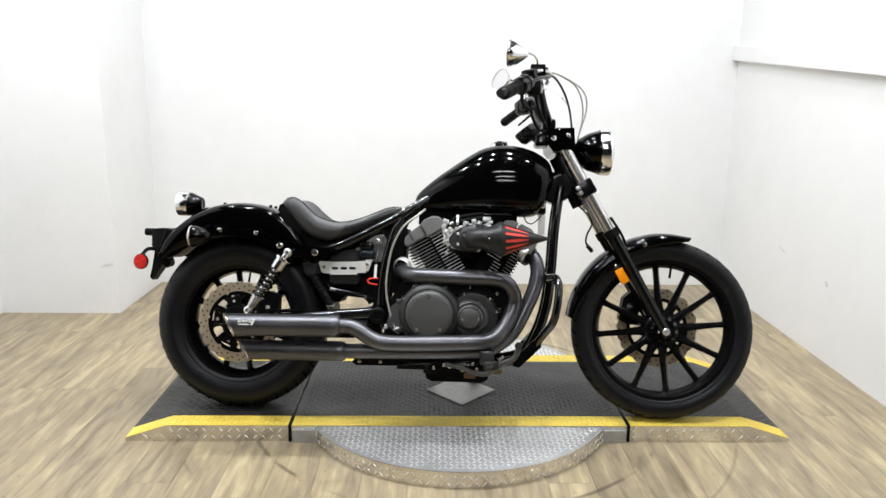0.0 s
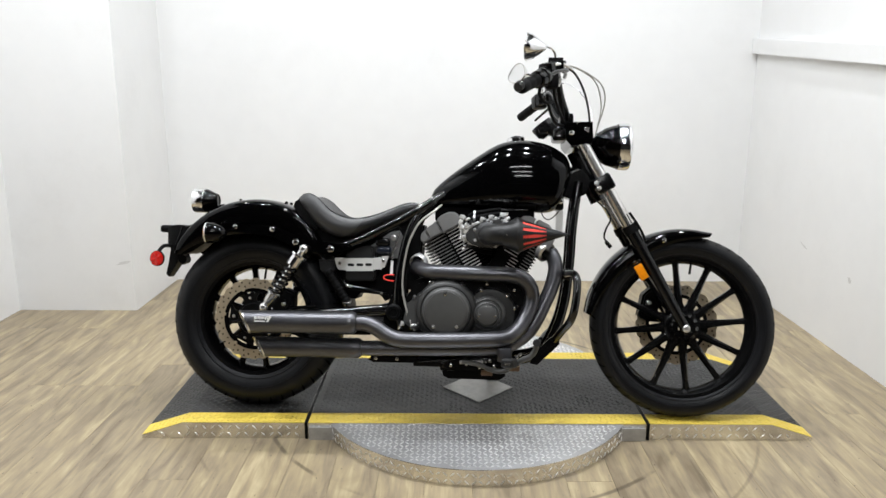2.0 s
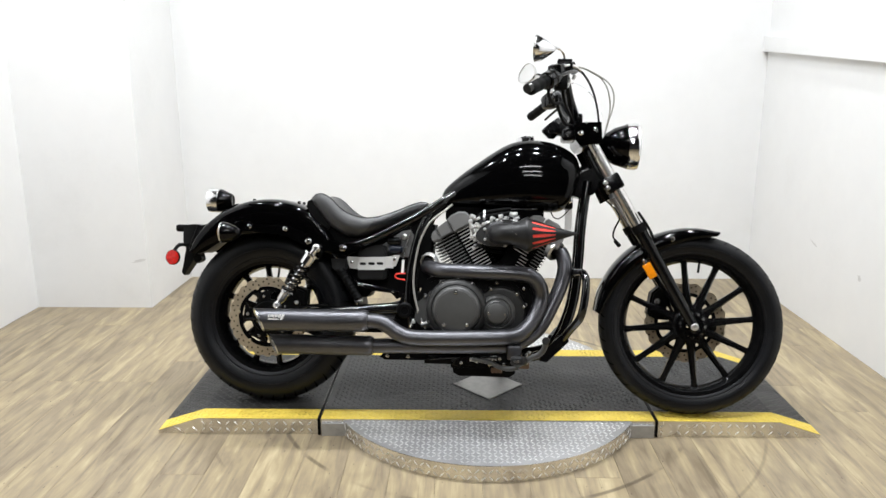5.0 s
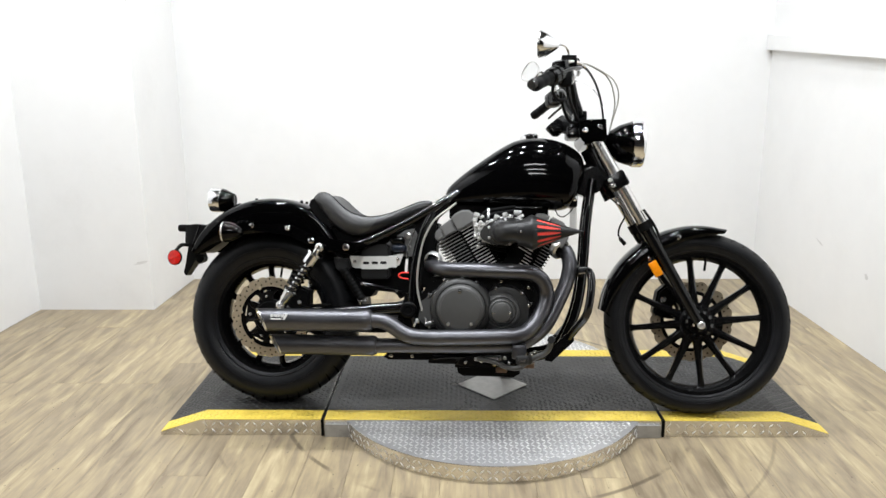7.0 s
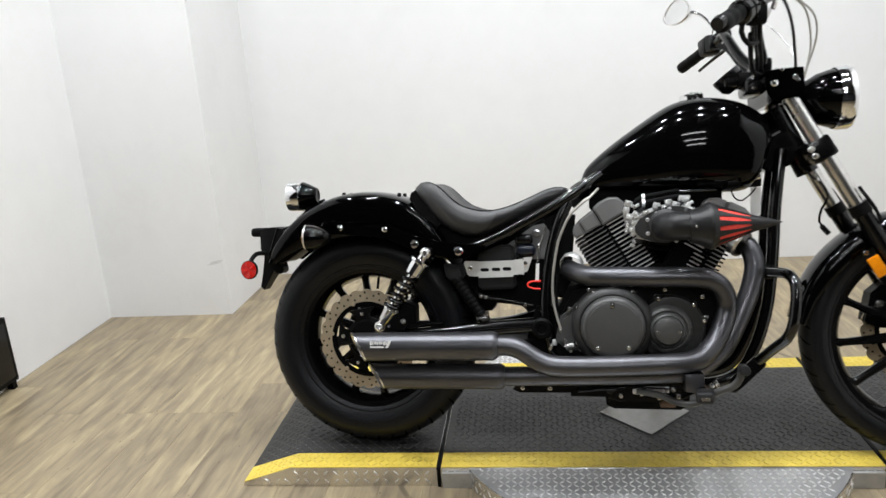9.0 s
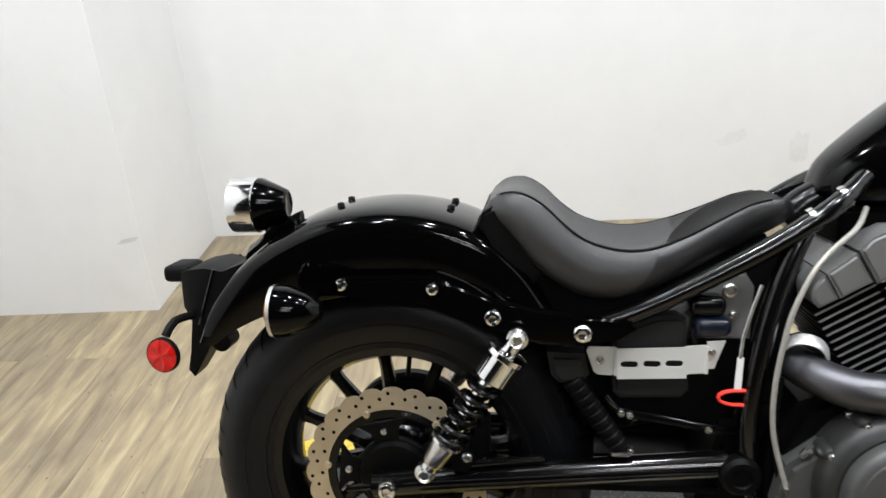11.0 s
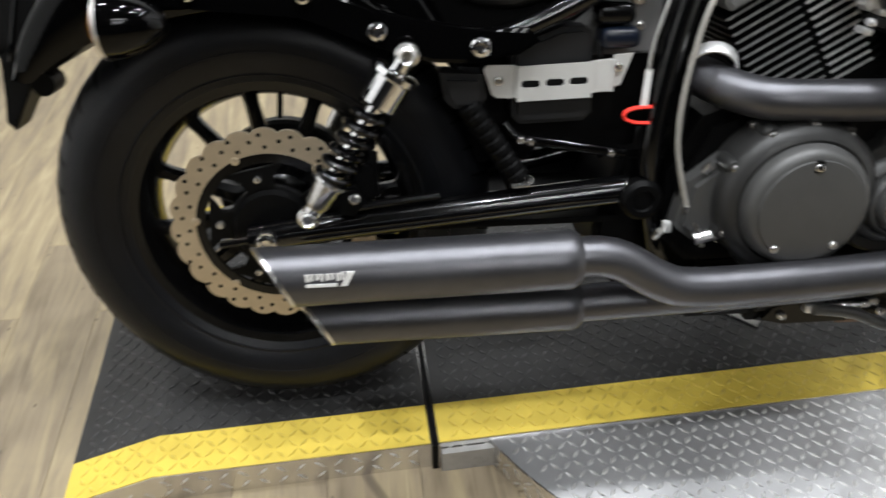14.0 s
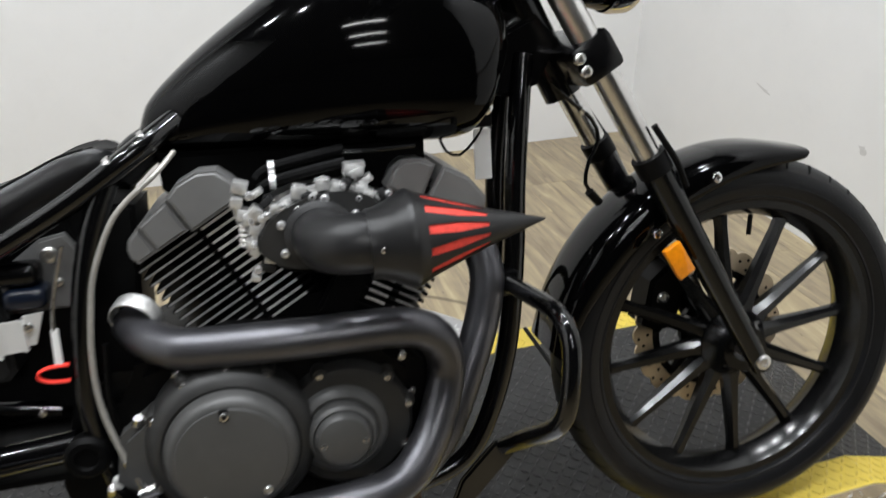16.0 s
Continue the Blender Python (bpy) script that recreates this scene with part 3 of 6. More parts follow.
def torus_tyre(c, R, half, rim, seg=128):
    """Round crown, sidewall bulging at mid-height and drawn in towards the bead."""
    rm = rim + (R - rim) * 0.46
    side = [(half * (0.74 + 0.26 * math.sin(k / 8 * math.pi / 2) ** 0.9), rim + (rm - rim) * k / 8) for k in range(9)]
    crown = [(half * math.cos(k / 28 * math.pi / 2) ** 0.9, tyre_radius(R, half, rim, math.cos(k / 28 * math.pi / 2) ** 0.9)) for k in range(1, 29)]
    near = side + crown
    prof = [(-y, r) for y, r in near] + near[-2::-1] + [(half * 0.70, rim - 0.006), (-half * 0.70, rim - 0.006)]
    return lathe(prof, c, "y", seg, closed=True)


def tread(c, R, half, n, rim):
    """Sipes of the tread as dark slanting wedges across crown and shoulder."""
    verts, faces = [], []
    for k in range(n):
        a = 2 * math.pi * k / n
        for s in (-1, 1):
            b = len(verts)
            steps = 8
            for side in (0, 1):
                for q in range(steps + 1):
                    y = 0.18 + 0.68 * q / steps
                    half_width = 0.011 * math.sin(math.pi * (q + 0.6) / (steps + 1.2)) ** 0.6
                    r = tyre_radius(R, half, rim, y) + 0.0011
                    t = a + (0.075 * (q / steps) ** 0.8) + (half_width if side else -half_width) + (math.pi / n if s > 0 else 0)
                    verts.append((c[0] + r * math.cos(t), c[1] + s * y * half * 1.003, c[2] + r * math.sin(t)))
            faces += [(b + q, b + q + 1, b + steps + 2 + q, b + steps + 1 + q) for q in range(steps)]
    return verts, faces


def wave_disc(c, y, R, inner, waves=24, holes=40):
    """A wave-edged brake disc with drilled holes round it."""
    bm = bmesh.new()
    n = 240
    th = 0.0025
    rows = []
    for yy, f in ((y - th, 0), (y - th, 1), (y + th, 1), (y + th, 0)):
        row = []
        for k in range(n):
            a = 2 * math.pi * k / n
            r = (R + 0.0075 * (abs(math.cos(a * waves / 2)) ** 0.7 - 0.8)) if f else inner
            row.append(bm.verts.new((c[0] + r * math.cos(a), yy, c[2] + r * math.sin(a))))
        rows.append(row)
    for i in range(4):
        a, b = rows[i], rows[(i + 1) % 4]
        for k in range(n):
            bm.faces.new((a[k], a[(k + 1) % n], b[(k + 1) % n], b[k]))
    return bm


def disc_holes(c, y, R, inner, n=20):
    bm = bmesh.new()
    for k in range(n):
        for f, o in ((0.30, 0.0), (0.58, 0.5), (0.84, 0.15)):
            a = 2 * math.pi * (k + o) / n
            r = inner + (R - inner) * f
            lathe([(0, 0), (0, 0.0032)], (c[0] + r * math.cos(a), y, c[2] + r * math.sin(a)), "y", 10, bm)
    return bm


def spoke(c, a, r0, r1, w0, w1, y0, y1, t0, t1):
    """A cast spoke with a raised spine."""
    d = Vector((math.cos(a), 0, math.sin(a)))
    s = Vector((-math.sin(a), 0, math.cos(a)))
    secs = []
    for k in range(7):
        f = k / 6
        r = r0 + (r1 - r0) * f
        w = (w0 + (w1 - w0) * f) / 2 * (1 + 0.5 * abs(2 * f - 1) ** 6)
        y = y0 + (y1 - y0) * f
        t = (t0 + (t1 - t0) * f) / 2
        p = Vector(c) + d * r
        secs.append([p + s * w * u + Vector((0, y + t * v, 0)) for u, v in ((-1, -0.4), (-0.45, -1), (0.45, -1), (1, -0.4), (1, 0.4), (0.45, 1), (-0.45, 1), (-1, 0.4))])
    return loft(secs)


def wheel(name, c, R, half, rim, disc_y, turn, parent):
    prof = [(-half * 0.70, rim + 0.010), (-half * 0.76, rim + 0.006), (-half * 0.72, rim - 0.012), (-half * 0.45, rim - 0.022), (0, rim - 0.030),
            (half * 0.45, rim - 0.022), (half * 0.72, rim - 0.012), (half * 0.76, rim + 0.006), (half * 0.70, rim + 0.010), (0, rim - 0.016)]
    w = part(name, lathe(prof, c, "y", 96, closed=True), M_WHEEL, parent, "black cast alloy rim")
    part("tyre", torus_tyre(c, R, half, rim), M_TYRE, w, "worn black road tyre", 50)
    for q, w_ in ((0.12, 0.0018), (0.40, 0.0012)):
        y_ = half * (0.74 + 0.26 * math.sin(q / 0.46 * math.pi / 2) ** 0.9)
        for sd in (-1, 1):
            part("sidewall_ring", lathe([(sd * (y_ - 0.004), rim + (R - rim) * q - w_ * 2), (sd * (y_ + 0.0008), rim + (R - rim) * q - w_), (sd * (y_ + 0.0008), rim + (R - rim) * q + w_), (sd * (y_ - 0.004), rim + (R - rim) * q + w_ * 2)], c, "y", 72), M_TYRE, w)
    # greyer band on the front crown, its lit sheen put into the colour
    if name == "front_wheel":
        shares = [-0.9 + 0.1 * k for k in range(19)]
        part("tread_band", lathe([(y * half * 1.002, tyre_radius(R, half, rim, y) + 0.0004) for y in shares], c, "y", 128), M_TREAD, w, "dusty worn tread with the wall's sheen in its grey", 50)
    tagged(part("tyre_tread", tread(c, R, half, 44, rim), M_GAP_BLACK, w, "", 0), kind="stuff")
    part("hub", lathe([(-0.055, 0.022), (-0.055, 0.040), (-0.035, 0.046), (-0.02, 0.062), (0.02, 0.062), (0.035, 0.046), (0.055, 0.040), (0.055, 0.022)], c, "y", 40), M_SATIN, w)
    for k in range(12):
        a = turn + 2 * math.pi * k / 12
        part("spoke", spoke(c, a, 0.05, rim - 0.018, 0.031, 0.017, 0, 0, 0.038, 0.022), M_WHEEL, w)
    d = part("brake_disc", wave_disc(c, disc_y, 0.149, 0.113), M_DISC, w, "drilled wave-edged steel brake disc", 40)
    s = -1 if disc_y < 0 else 1
    tagged(part("disc_hole", disc_holes(c, disc_y - 0.0028, 0.146, 0.113), M_MATTE, w, "", 0), kind="stuff")
    tagged(part("disc_hole", disc_holes(c, disc_y + 0.0028, 0.146, 0.113), M_MATTE, w, "", 0), kind="stuff")
    for k in range(6):
        a = turn + 2 * math.pi * (k + 0.5) / 6
        p0, p1 = Vector((c[0] + 0.03 * math.cos(a), disc_y, c[2] + 0.03 * math.sin(a))), Vector((c[0] + 0.114 * math.cos(a + 0.25), disc_y, c[2] + 0.114 * math.sin(a + 0.25)))
        if name != "rear_wheel":
            part("carrier_arm", tube([p0, p0.lerp(p1, 0.93), p1], lambda t: 0.010, 8, None, False), M_MATTE, w)
    part("disc_carrier", lathe([(-0.006, 0.03), (-0.006, 0.058), (0.006, 0.058), (0.006, 0.03)], (c[0], disc_y, c[2]), "y", 32, closed=True), M_SATIN, w)
    if name == "rear_wheel":
        part("carrier_plate", lathe([(0.004, 0.0), (0.004, 0.066), (-0.002, 0.066), (-0.004, 0.063), (-0.004, 0.060), (-0.012, 0.055), (-0.012, 0.0)], (c[0], disc_y, c[2]), "y", 56), M_MATTE, w, "black disc carrier")
        for k in range(5):
            a0 = turn + 2 * math.pi * (k + 0.3) / 5
            arm = [(0.060, -0.36), (0.060, 0.36), (0.080, 0.27), (0.103, 0.44), (0.103, -0.44), (0.080, -0.27)]
            part("carrier_arm", prism([(c[0] + r * math.cos(a0 + d), c[2] + r * math.sin(a0 + d)) for r, d in arm], disc_y - 0.004, disc_y + 0.004, 0.001), M_MATTE, w)
        for k in range(5):
            a = turn + 2 * math.pi * (k + 0.3) / 5
            part("carrier_bolt", bolt((c[0] + 0.078 * math.cos(a), disc_y - 0.004, c[2] + 0.078 * math.sin(a)), 0.006, 0.005), M_STEEL, w)
    part("disc_carrier", lathe([(-0.003, 0.100), (-0.003, 0.1135), (0.003, 0.1135), (0.003, 0.100)], (c[0], disc_y, c[2]), "y", 64, closed=True), M_SATIN, w)
    for k in range(6):
        a = turn + 2 * math.pi * (k + 0.5) / 6 + 0.25
        part("disc_rivet", bolt((c[0] + 0.113 * math.cos(a), disc_y - 0.005, c[2] + 0.113 * math.sin(a)), 0.0058, 0.002), M_DISC, w)
    va = turn + radians(76)
    part("valve", tube([(c[0] + (rim - 0.03) * math.cos(va), -0.004, c[2] + (rim - 0.03) * math.sin(va)), (c[0] + (rim - 0.065) * math.cos(va), -0.008, c[2] + (rim - 0.065) * math.sin(va))], 0.0042, 8, None, False), M_MATTE, w)
    return w


RA, FA = (0.0, 0.0, 0.323), (1.559, 0.0, 0.331)
wheel("rear_wheel", RA, 0.323, 0.078, 0.210, -0.072, radians(8), BIKE)
wheel("front_wheel", FA, 0.328, 0.053, 0.256, 0.062, radians(6), BIKE)


# ---- mudguards
def fender(outer, lower, half, thick=0.004, flat=0.55, n=60):
    """A rolled mudguard: outer crown line in x-z, lower line of its sides."""
    so, sl = smooth_path([(x, 0, z) for x, z in outer], 0.01), smooth_path([(x, 0, z) for x, z in lower], 0.01)

    def at(path, f):
        k = f * (len(path) - 1)
        i = min(int(k), len(path) - 2)
        return path[i].lerp(path[i + 1], k - i)

    secs_o, secs_i = [], []
    m = 16
    for i in range(n + 1):
        f = i / n
        a, b = at(so, f), at(sl, f)
        ro, ri = [], []
        for k in range(m + 1):
            t = -1 + 2 * k / m
            u = abs(t)
            ang = u * math.pi / 2
            y = half * math.sin(min(ang * 1.08, math.pi / 2)) ** 0.8 * (1 if t > 0 else -1) if u else 0.0
            drop = 1 - max(0.0, math.cos(ang)) ** flat
            p = a.lerp(b, drop)
            ro.append((p.x, y, p.z))
            q = p + (b - a).normalized() * thick * 1.2
            ri.append((q.x, y * (1 - thick / half), q.z))
        secs_o.append(ro + ri[::-1])
    return loft(secs_o)


part("rear_fender", fender([(-0.296, 0.562), (-0.277, 0.616), (-0.240, 0.668), (-0.176, 0.719), (-0.097, 0.754), (-0.007, 0.767), (0.081, 0.758), (0.155, 0.730), (0.215, 0.678), (0.255, 0.615)],
                           [(-0.278, 0.556), (-0.240, 0.582), (-0.190, 0.606), (-0.125, 0.626), (-0.06, 0.638), (0.005, 0.644), (0.07, 0.640), (0.125, 0.622), (0.175, 0.592), (0.21, 0.555)], 0.117, flat=0.2), M_GLOSS, BIKE, "gloss black rear mudguard", 50)
part("front_fender", fender([(1.559 + 0.353 * math.cos(radians(a)), 0.331 + 0.353 * math.sin(radians(a))) for a in (173, 160, 145, 130, 115, 100, 88, 75)],
                            [(1.559 + r * math.cos(radians(a)), 0.331 + r * math.sin(radians(a))) for a, r in ((174, 0.335), (160, 0.318), (145, 0.303), (130, 0.298), (115, 0.300), (100, 0.308), (88, 0.320), (76, 0.337))], 0.071, flat=0.66), M_GLOSS, BIKE, "gloss black front mudguard", 50)

# ---- seat
TOPS = [(0.148, 0.745), (0.165, 0.774), (0.201, 0.786), (0.236, 0.772), (0.290, 0.723), (0.344, 0.702), (0.395, 0.700), (0.452, 0.716), (0.505, 0.739), (0.548, 0.757), (0.588, 0.761), (0.608, 0.750)]
LOWS = [(0.148, 0.738), (0.187, 0.722), (0.230, 0.668), (0.283, 0.632), (0.325, 0.622), (0.367, 0.624), (0.425, 0.644), (0.470, 0.663), (0.53, 0.692), (0.582, 0.718), (0.608, 0.732)]
WIDE = [(0.148, 0.085), (0.19, 0.120), (0.24, 0.135), (0.30, 0.138), (0.36, 0.130), (0.42, 0.108), (0.48, 0.082), (0.54, 0.064), (0.59, 0.054), (0.608, 0.030)]


SEAT_SECTION = [(0.0, 0.0), (0.45, 0.0), (0.72, 0.04), (0.88, 0.16), (0.97, 0.36), (1.0, 0.54), (0.985, 0.70), (0.935, 0.86), (0.885, 0.965), (0.865, 0.992), (0.84, 1.0), (0.81, 0.992), (0.74, 0.965), (0.55, 0.93), (0.28, 0.905), (0.0, 0.90)]


def seat_point(x, v, h, side):
    """A point of the saddle: v across from its middle to its edge, h from its underside to its top."""
    t, l, w = spline(TOPS, x), spline(LOWS, x), spline(WIDE, x)
    dish = 0.020 * max(0.0, 1 - ((x - 0.36) / 0.15) ** 2) * max(0.0, 1 - (v / 0.80) ** 2) if h > 0.85 else 0.0
    return (x, side * v * w, l + (t - l) * h - dish)


def seat():
    secs = []
    for i in range(61):
        x = 0.148 + 0.460 * i / 60
        half = [seat_point(x, v, h, -1) for v, h in SEAT_SECTION]
        other = [seat_point(x, v, h, 1) for v, h in SEAT_SECTION[-2:0:-1]]
        secs.append(half + other)
    return loft(secs)


SEAT = part("seat", seat(), M_SEAT, BIKE, "black vinyl solo saddle", 40)


def seat_dish():
    """The grained panel that lies in the saddle's dish."""
    rows = []
    for i in range(30):
        x = 0.172 + 0.275 * i / 29
        half = [(0.815, 0.992), (0.74, 0.965), (0.55, 0.93), (0.28, 0.905), (0.0, 0.90)]
        row = [seat_point(x, v, h, -1) for v, h in half] + [seat_point(x, v, h, 1) for v, h in half[-2::-1]]
        rows.append([(p[0], p[1], p[2] + 0.0018) for p in row])
    return loft(rows, ring=False)


def seat_side(side):
    """The grained panel on the saddle's flank, which ends in a point before the nose."""
    flank = sorted((h, v) for v, h in SEAT_SECTION[2:10])
    low = [(0.165, 0.30), (0.19, 0.12), (0.24, 0.09), (0.30, 0.10), (0.34, 0.16), (0.37, 0.32), (0.39, 0.56), (0.404, 0.90)]
    rows = []
    for i in range(28):
        x = 0.166 + 0.236 * i / 27
        h0 = spline(low, x)
        row = []
        for k in range(9):
            h = h0 + (0.955 - h0) * k / 8
            v = next(v0 + (v1 - v0) * (h - a) / (b - a) for (a, v0), (b, v1) in zip(flank, flank[1:]) if a <= h <= b)
            p = seat_point(x, v, h, side)
            row.append((p[0], p[1] + side * 0.0016, p[2] + 0.0006 * k / 8))
        rows.append(row)
    return loft(rows, ring=False)


part("seat_dish_panel", seat_dish(), M_SEAT_TOP, SEAT, "grained panel in the dish", 40)

# ---- tank
T_TOP = [(0.638, 0.780), (0.650, 0.810), (0.70, 0.858), (0.768, 0.909), (0.872, 0.976), (0.93, 0.995), (0.985, 0.998), (1.049, 0.988), (1.10, 0.966), (1.138, 0.932), (1.150, 0.895)]
T_BOT = [(0.638, 0.766), (0.66, 0.750), (0.74, 0.745), (0.85, 0.738), (1.0, 0.734), (1.08, 0.736), (1.11, 0.762), (1.135, 0.82), (1.150, 0.87)]
T_WID = [(0.638, 0.030), (0.66, 0.055), (0.74, 0.085), (0.85, 0.115), (0.92, 0.127), (0.99, 0.130), (1.05, 0.127), (1.09, 0.120), (1.12, 0.108), (1.14, 0.085), (1.150, 0.045)]


def tank():
    secs = []
    for i in range(81):
        x = 0.638 + 0.512 * i / 80
        t, l, w = spline(T_TOP, x), spline(T_BOT, x), spline(T_WID, x)
        row = []
        for k in range(40):
            a = 2 * math.pi * k / 40
            c, s = math.cos(a), math.sin(a)
            y = w * (abs(c) ** 0.72) * (1 if c > 0 else -1)
            z = l + (t - l) * (0.36 + 0.64 * s ** 0.88 if s >= 0 else 0.36 - 0.36 * (-s) ** 0.6)
            row.append((x, y, z))
        secs.append(row)
    return loft(secs)


TANK = part("fuel_tank", tank(), M_GLOSS, BIKE, "gloss black teardrop fuel tank", 60)
part("filler_cap", lathe([(-0.01, 0.034), (0.012, 0.034), (0.017, 0.030), (0.018, 0.012), (0.022, 0.010), (0.022, 0)], (0.950, 0, 0.994), Vector((-0.12, 0, 1)), 32), M_CHROME, TANK, "chrome filler cap")


# ---- exhaust
def pipe(pts, r, name="exhaust_pipe", label="", material=None, seg=24):
    return part(name, tube(pts, r, seg), material or M_EXHAUST, BIKE, label)


pipe([(0.400, -0.235, 0.334), (0.440, -0.235, 0.334), (0.472, -0.235, 0.324), (0.521, -0.236, 0.294), (0.571, -0.236, 0.281), (0.70, -0.234, 0.282), (0.86, -0.228, 0.289), (0.918, -0.215, 0.294), (0.955, -0.198, 0.313),
      (0.990, -0.172, 0.357), (1.012, -0.154, 0.422), (1.004, -0.164, 0.468), (0.978, -0.174, 0.497), (0.935, -0.179, 0.508), (0.80, -0.181, 0.511), (0.69, -0.170, 0.512), (0.652, -0.155, 0.514), (0.622, -0.126, 0.520), (0.598, -0.085, 0.528)], 0.0270, "exhaust_pipe", "dark grey coated exhaust header")
pipe([(0.41, -0.200, 0.243), (0.55, -0.198, 0.246), (0.75, -0.192, 0.250), (0.88, -0.180, 0.254), (0.923, -0.170, 0.262), (0.962, -0.158, 0.279), (1.013, -0.130, 0.323), (1.061, -0.105, 0.414), (1.086, -0.090, 0.474), (1.097, -0.082, 0.535), (1.085, -0.065, 0.582), (1.06, -0.05, 0.60)], 0.0262, "exhaust_pipe", "dark grey coated exhaust header")


def muffler(x0, x1, y, z0, z1, r, cut):
    """A straight silencer whose rear end is cut on the slant."""
    secs = []
    n = 28
    for f in (0.0, 0.012, 0.35, 0.7, 0.93, 0.965, 0.985, 1.0):
        rr = r * (1.0 if f < 0.94 else 1.02 if f < 0.97 else 0.93 if f < 0.99 else 0.82)
        row = []
        for k in range(n):
            a = 2 * math.pi * k / n
            s = math.sin(a)
            x = x0 + (x1 - x0) * f
            if f < 0.02:
                x += (1 - 0.72 * math.cos(a) - 0.69 * s) * cut + f * 0.1
            row.append((x, y + rr * math.cos(a), z0 + (z1 - z0) * f + rr * s))
        secs.append(row)
    return loft(secs)


def muffler_tip(x0, y, z, r, cut):
    """The polished ring and dark mouth at the slanted end."""
    n = 28
    rows = []
    for dx, rr in ((0.003, r * 1.008), (-0.0022, r * 1.008), (-0.0022, r * 0.93), (0.03, r * 0.88)):
        rows.append([(x0 + dx + (1 - 0.72 * math.cos(2 * math.pi * k / n) - 0.69 * math.sin(2 * math.pi * k / n)) * cut, y + rr * math.cos(2 * math.pi * k / n), z + rr * math.sin(2 * math.pi * k / n)) for k in range(n)])
    return loft(rows, cap=False)


MU1 = part("muffler", muffler(-0.006, 0.412, -0.240, 0.329, 0.335, 0.0390, 0.026), M_EXHAUST, BIKE, "dark grey upper silencer with slanted end")
MU2 = part("muffler", muffler(0.034, 0.425, -0.204, 0.240, 0.244, 0.0350, 0.026), M_EXHAUST, BIKE, "dark grey lower silencer with slanted end")
part("end_ring", muffler_tip(-0.006, -0.240, 0.329, 0.0390, 0.026), M_STEEL, MU1, "bright end ring")
part("end_ring", muffler_tip(0.034, -0.204, 0.240, 0.0350, 0.026), M_STEEL, MU2, "bright end ring")

# ---- engine
CR = Vector((0.835, 0, 0.40))


def cylinder(sign, name, label):
    ax = Vector((sign * 0.5, 0, 0.866))
    px = Vector((0.866, 0, -sign * 0.5))
    at = lambda s, u, y: CR + ax * s + px * u + Vector((0, y, 0))

    def block(s0, s1, u0, u1, y0, y1, bev, bm=None):
        bm = bm or bmesh.new()
        r = bmesh.ops.create_cube(bm, size=1)
        for v in r["verts"]:
            v.co = at(s0 + (v.co.z + 0.5) * (s1 - s0), u0 + (v.co.x + 0.5) * (u1 - u0), y0 + (v.co.y + 0.5) * (y1 - y0))
        if bev:
            bmesh.ops.bevel(bm, geom=list({e for v in r["verts"] for e in v.link_edges}), offset=bev, segments=2, affect="EDGES")
        return bm

    left = -0.086 if sign < 0 else -0.045
    top = 0.292 if sign < 0 else 0.296
    c = part(name, block(0.10, top, left + 0.03, 0.055 if sign < 0 else 0.080, -0.072, 0.072, 0.006), M_MATTE, BIKE, label)
    for k in range(14 if sign < 0 else 15):
        s = 0.125 + k * 0.0118
        part("cooling_fin", block(s, s + 0.0042, left, 0.086, -0.098, 0.098, 0.0), M_MATTE, c)
        # fin edges are split into a pale and a darker length
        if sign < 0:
            part("fin_edge", block(s + 0.0008, s + 0.0036, -0.084, 0.006, -0.0995, -0.0985, 0.0), M_FIN_DARK, c)
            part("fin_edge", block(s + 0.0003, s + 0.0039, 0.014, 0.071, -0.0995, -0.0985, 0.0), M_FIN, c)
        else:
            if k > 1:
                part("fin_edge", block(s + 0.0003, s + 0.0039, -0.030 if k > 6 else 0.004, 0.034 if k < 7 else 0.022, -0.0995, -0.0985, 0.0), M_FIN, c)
                part("fin_edge", block(s + 0.0008, s + 0.0036, 0.046, 0.076, -0.0995, -0.0985, 0.0), M_FIN_DARK, c)
    if sign > 0:
        part("tappet_block", block(0.105, 0.205, -0.050, 0.000, -0.1005, 0.02, 0.005), M_MATTE, c, "black block beside the fins")
    def slab(outline, y0, y1, bev):
        bm = bmesh.new()
        a = [bm.verts.new(at(q, u, y0)) for u, q in outline]
        b = [bm.verts.new(at(q, u, y1)) for u, q in outline]
        n = len(a)
        fs = [bm.faces.new(a), bm.faces.new(b[::-1])] + [bm.faces.new((a[i], b[i], b[(i + 1) % n], a[(i + 1) % n])) for i in range(n)]
        bmesh.ops.bevel(bm, geom=list({e for f in fs[:2] for e in f.edges}), offset=bev, segments=3, affect="EDGES")
        return bm

    if sign < 0:
        shapes = ([(-0.076, 0.290), (-0.079, 0.303), (-0.075, 0.314), (-0.066, 0.324), (-0.047, 0.330), (-0.047, 0.290)],
                  [(-0.0455, 0.290), (-0.0455, 0.331), (0.002, 0.337), (0.002, 0.290)],
                  [(0.0055, 0.286), (0.0055, 0.340), (0.026, 0.347), (0.056, 0.345), (0.077, 0.333), (0.086, 0.312), (0.087, 0.286)])
    else:
        shapes = ([(-0.038, 0.304), (-0.040, 0.332), (-0.033, 0.347), (-0.012, 0.359), (0.010, 0.361), (0.015, 0.304)],
                  [(0.020, 0.285), (0.020, 0.364), (0.060, 0.366), (0.095, 0.352), (0.106, 0.325), (0.106, 0.285)])
    part("cylinder_head", block(0.294 if sign < 0 else 0.302, 0.322 if sign < 0 else 0.340, left + 0.012, 0.084, -0.100, 0.104, 0.010), M_MATTE, c, "dark head behind the covers")
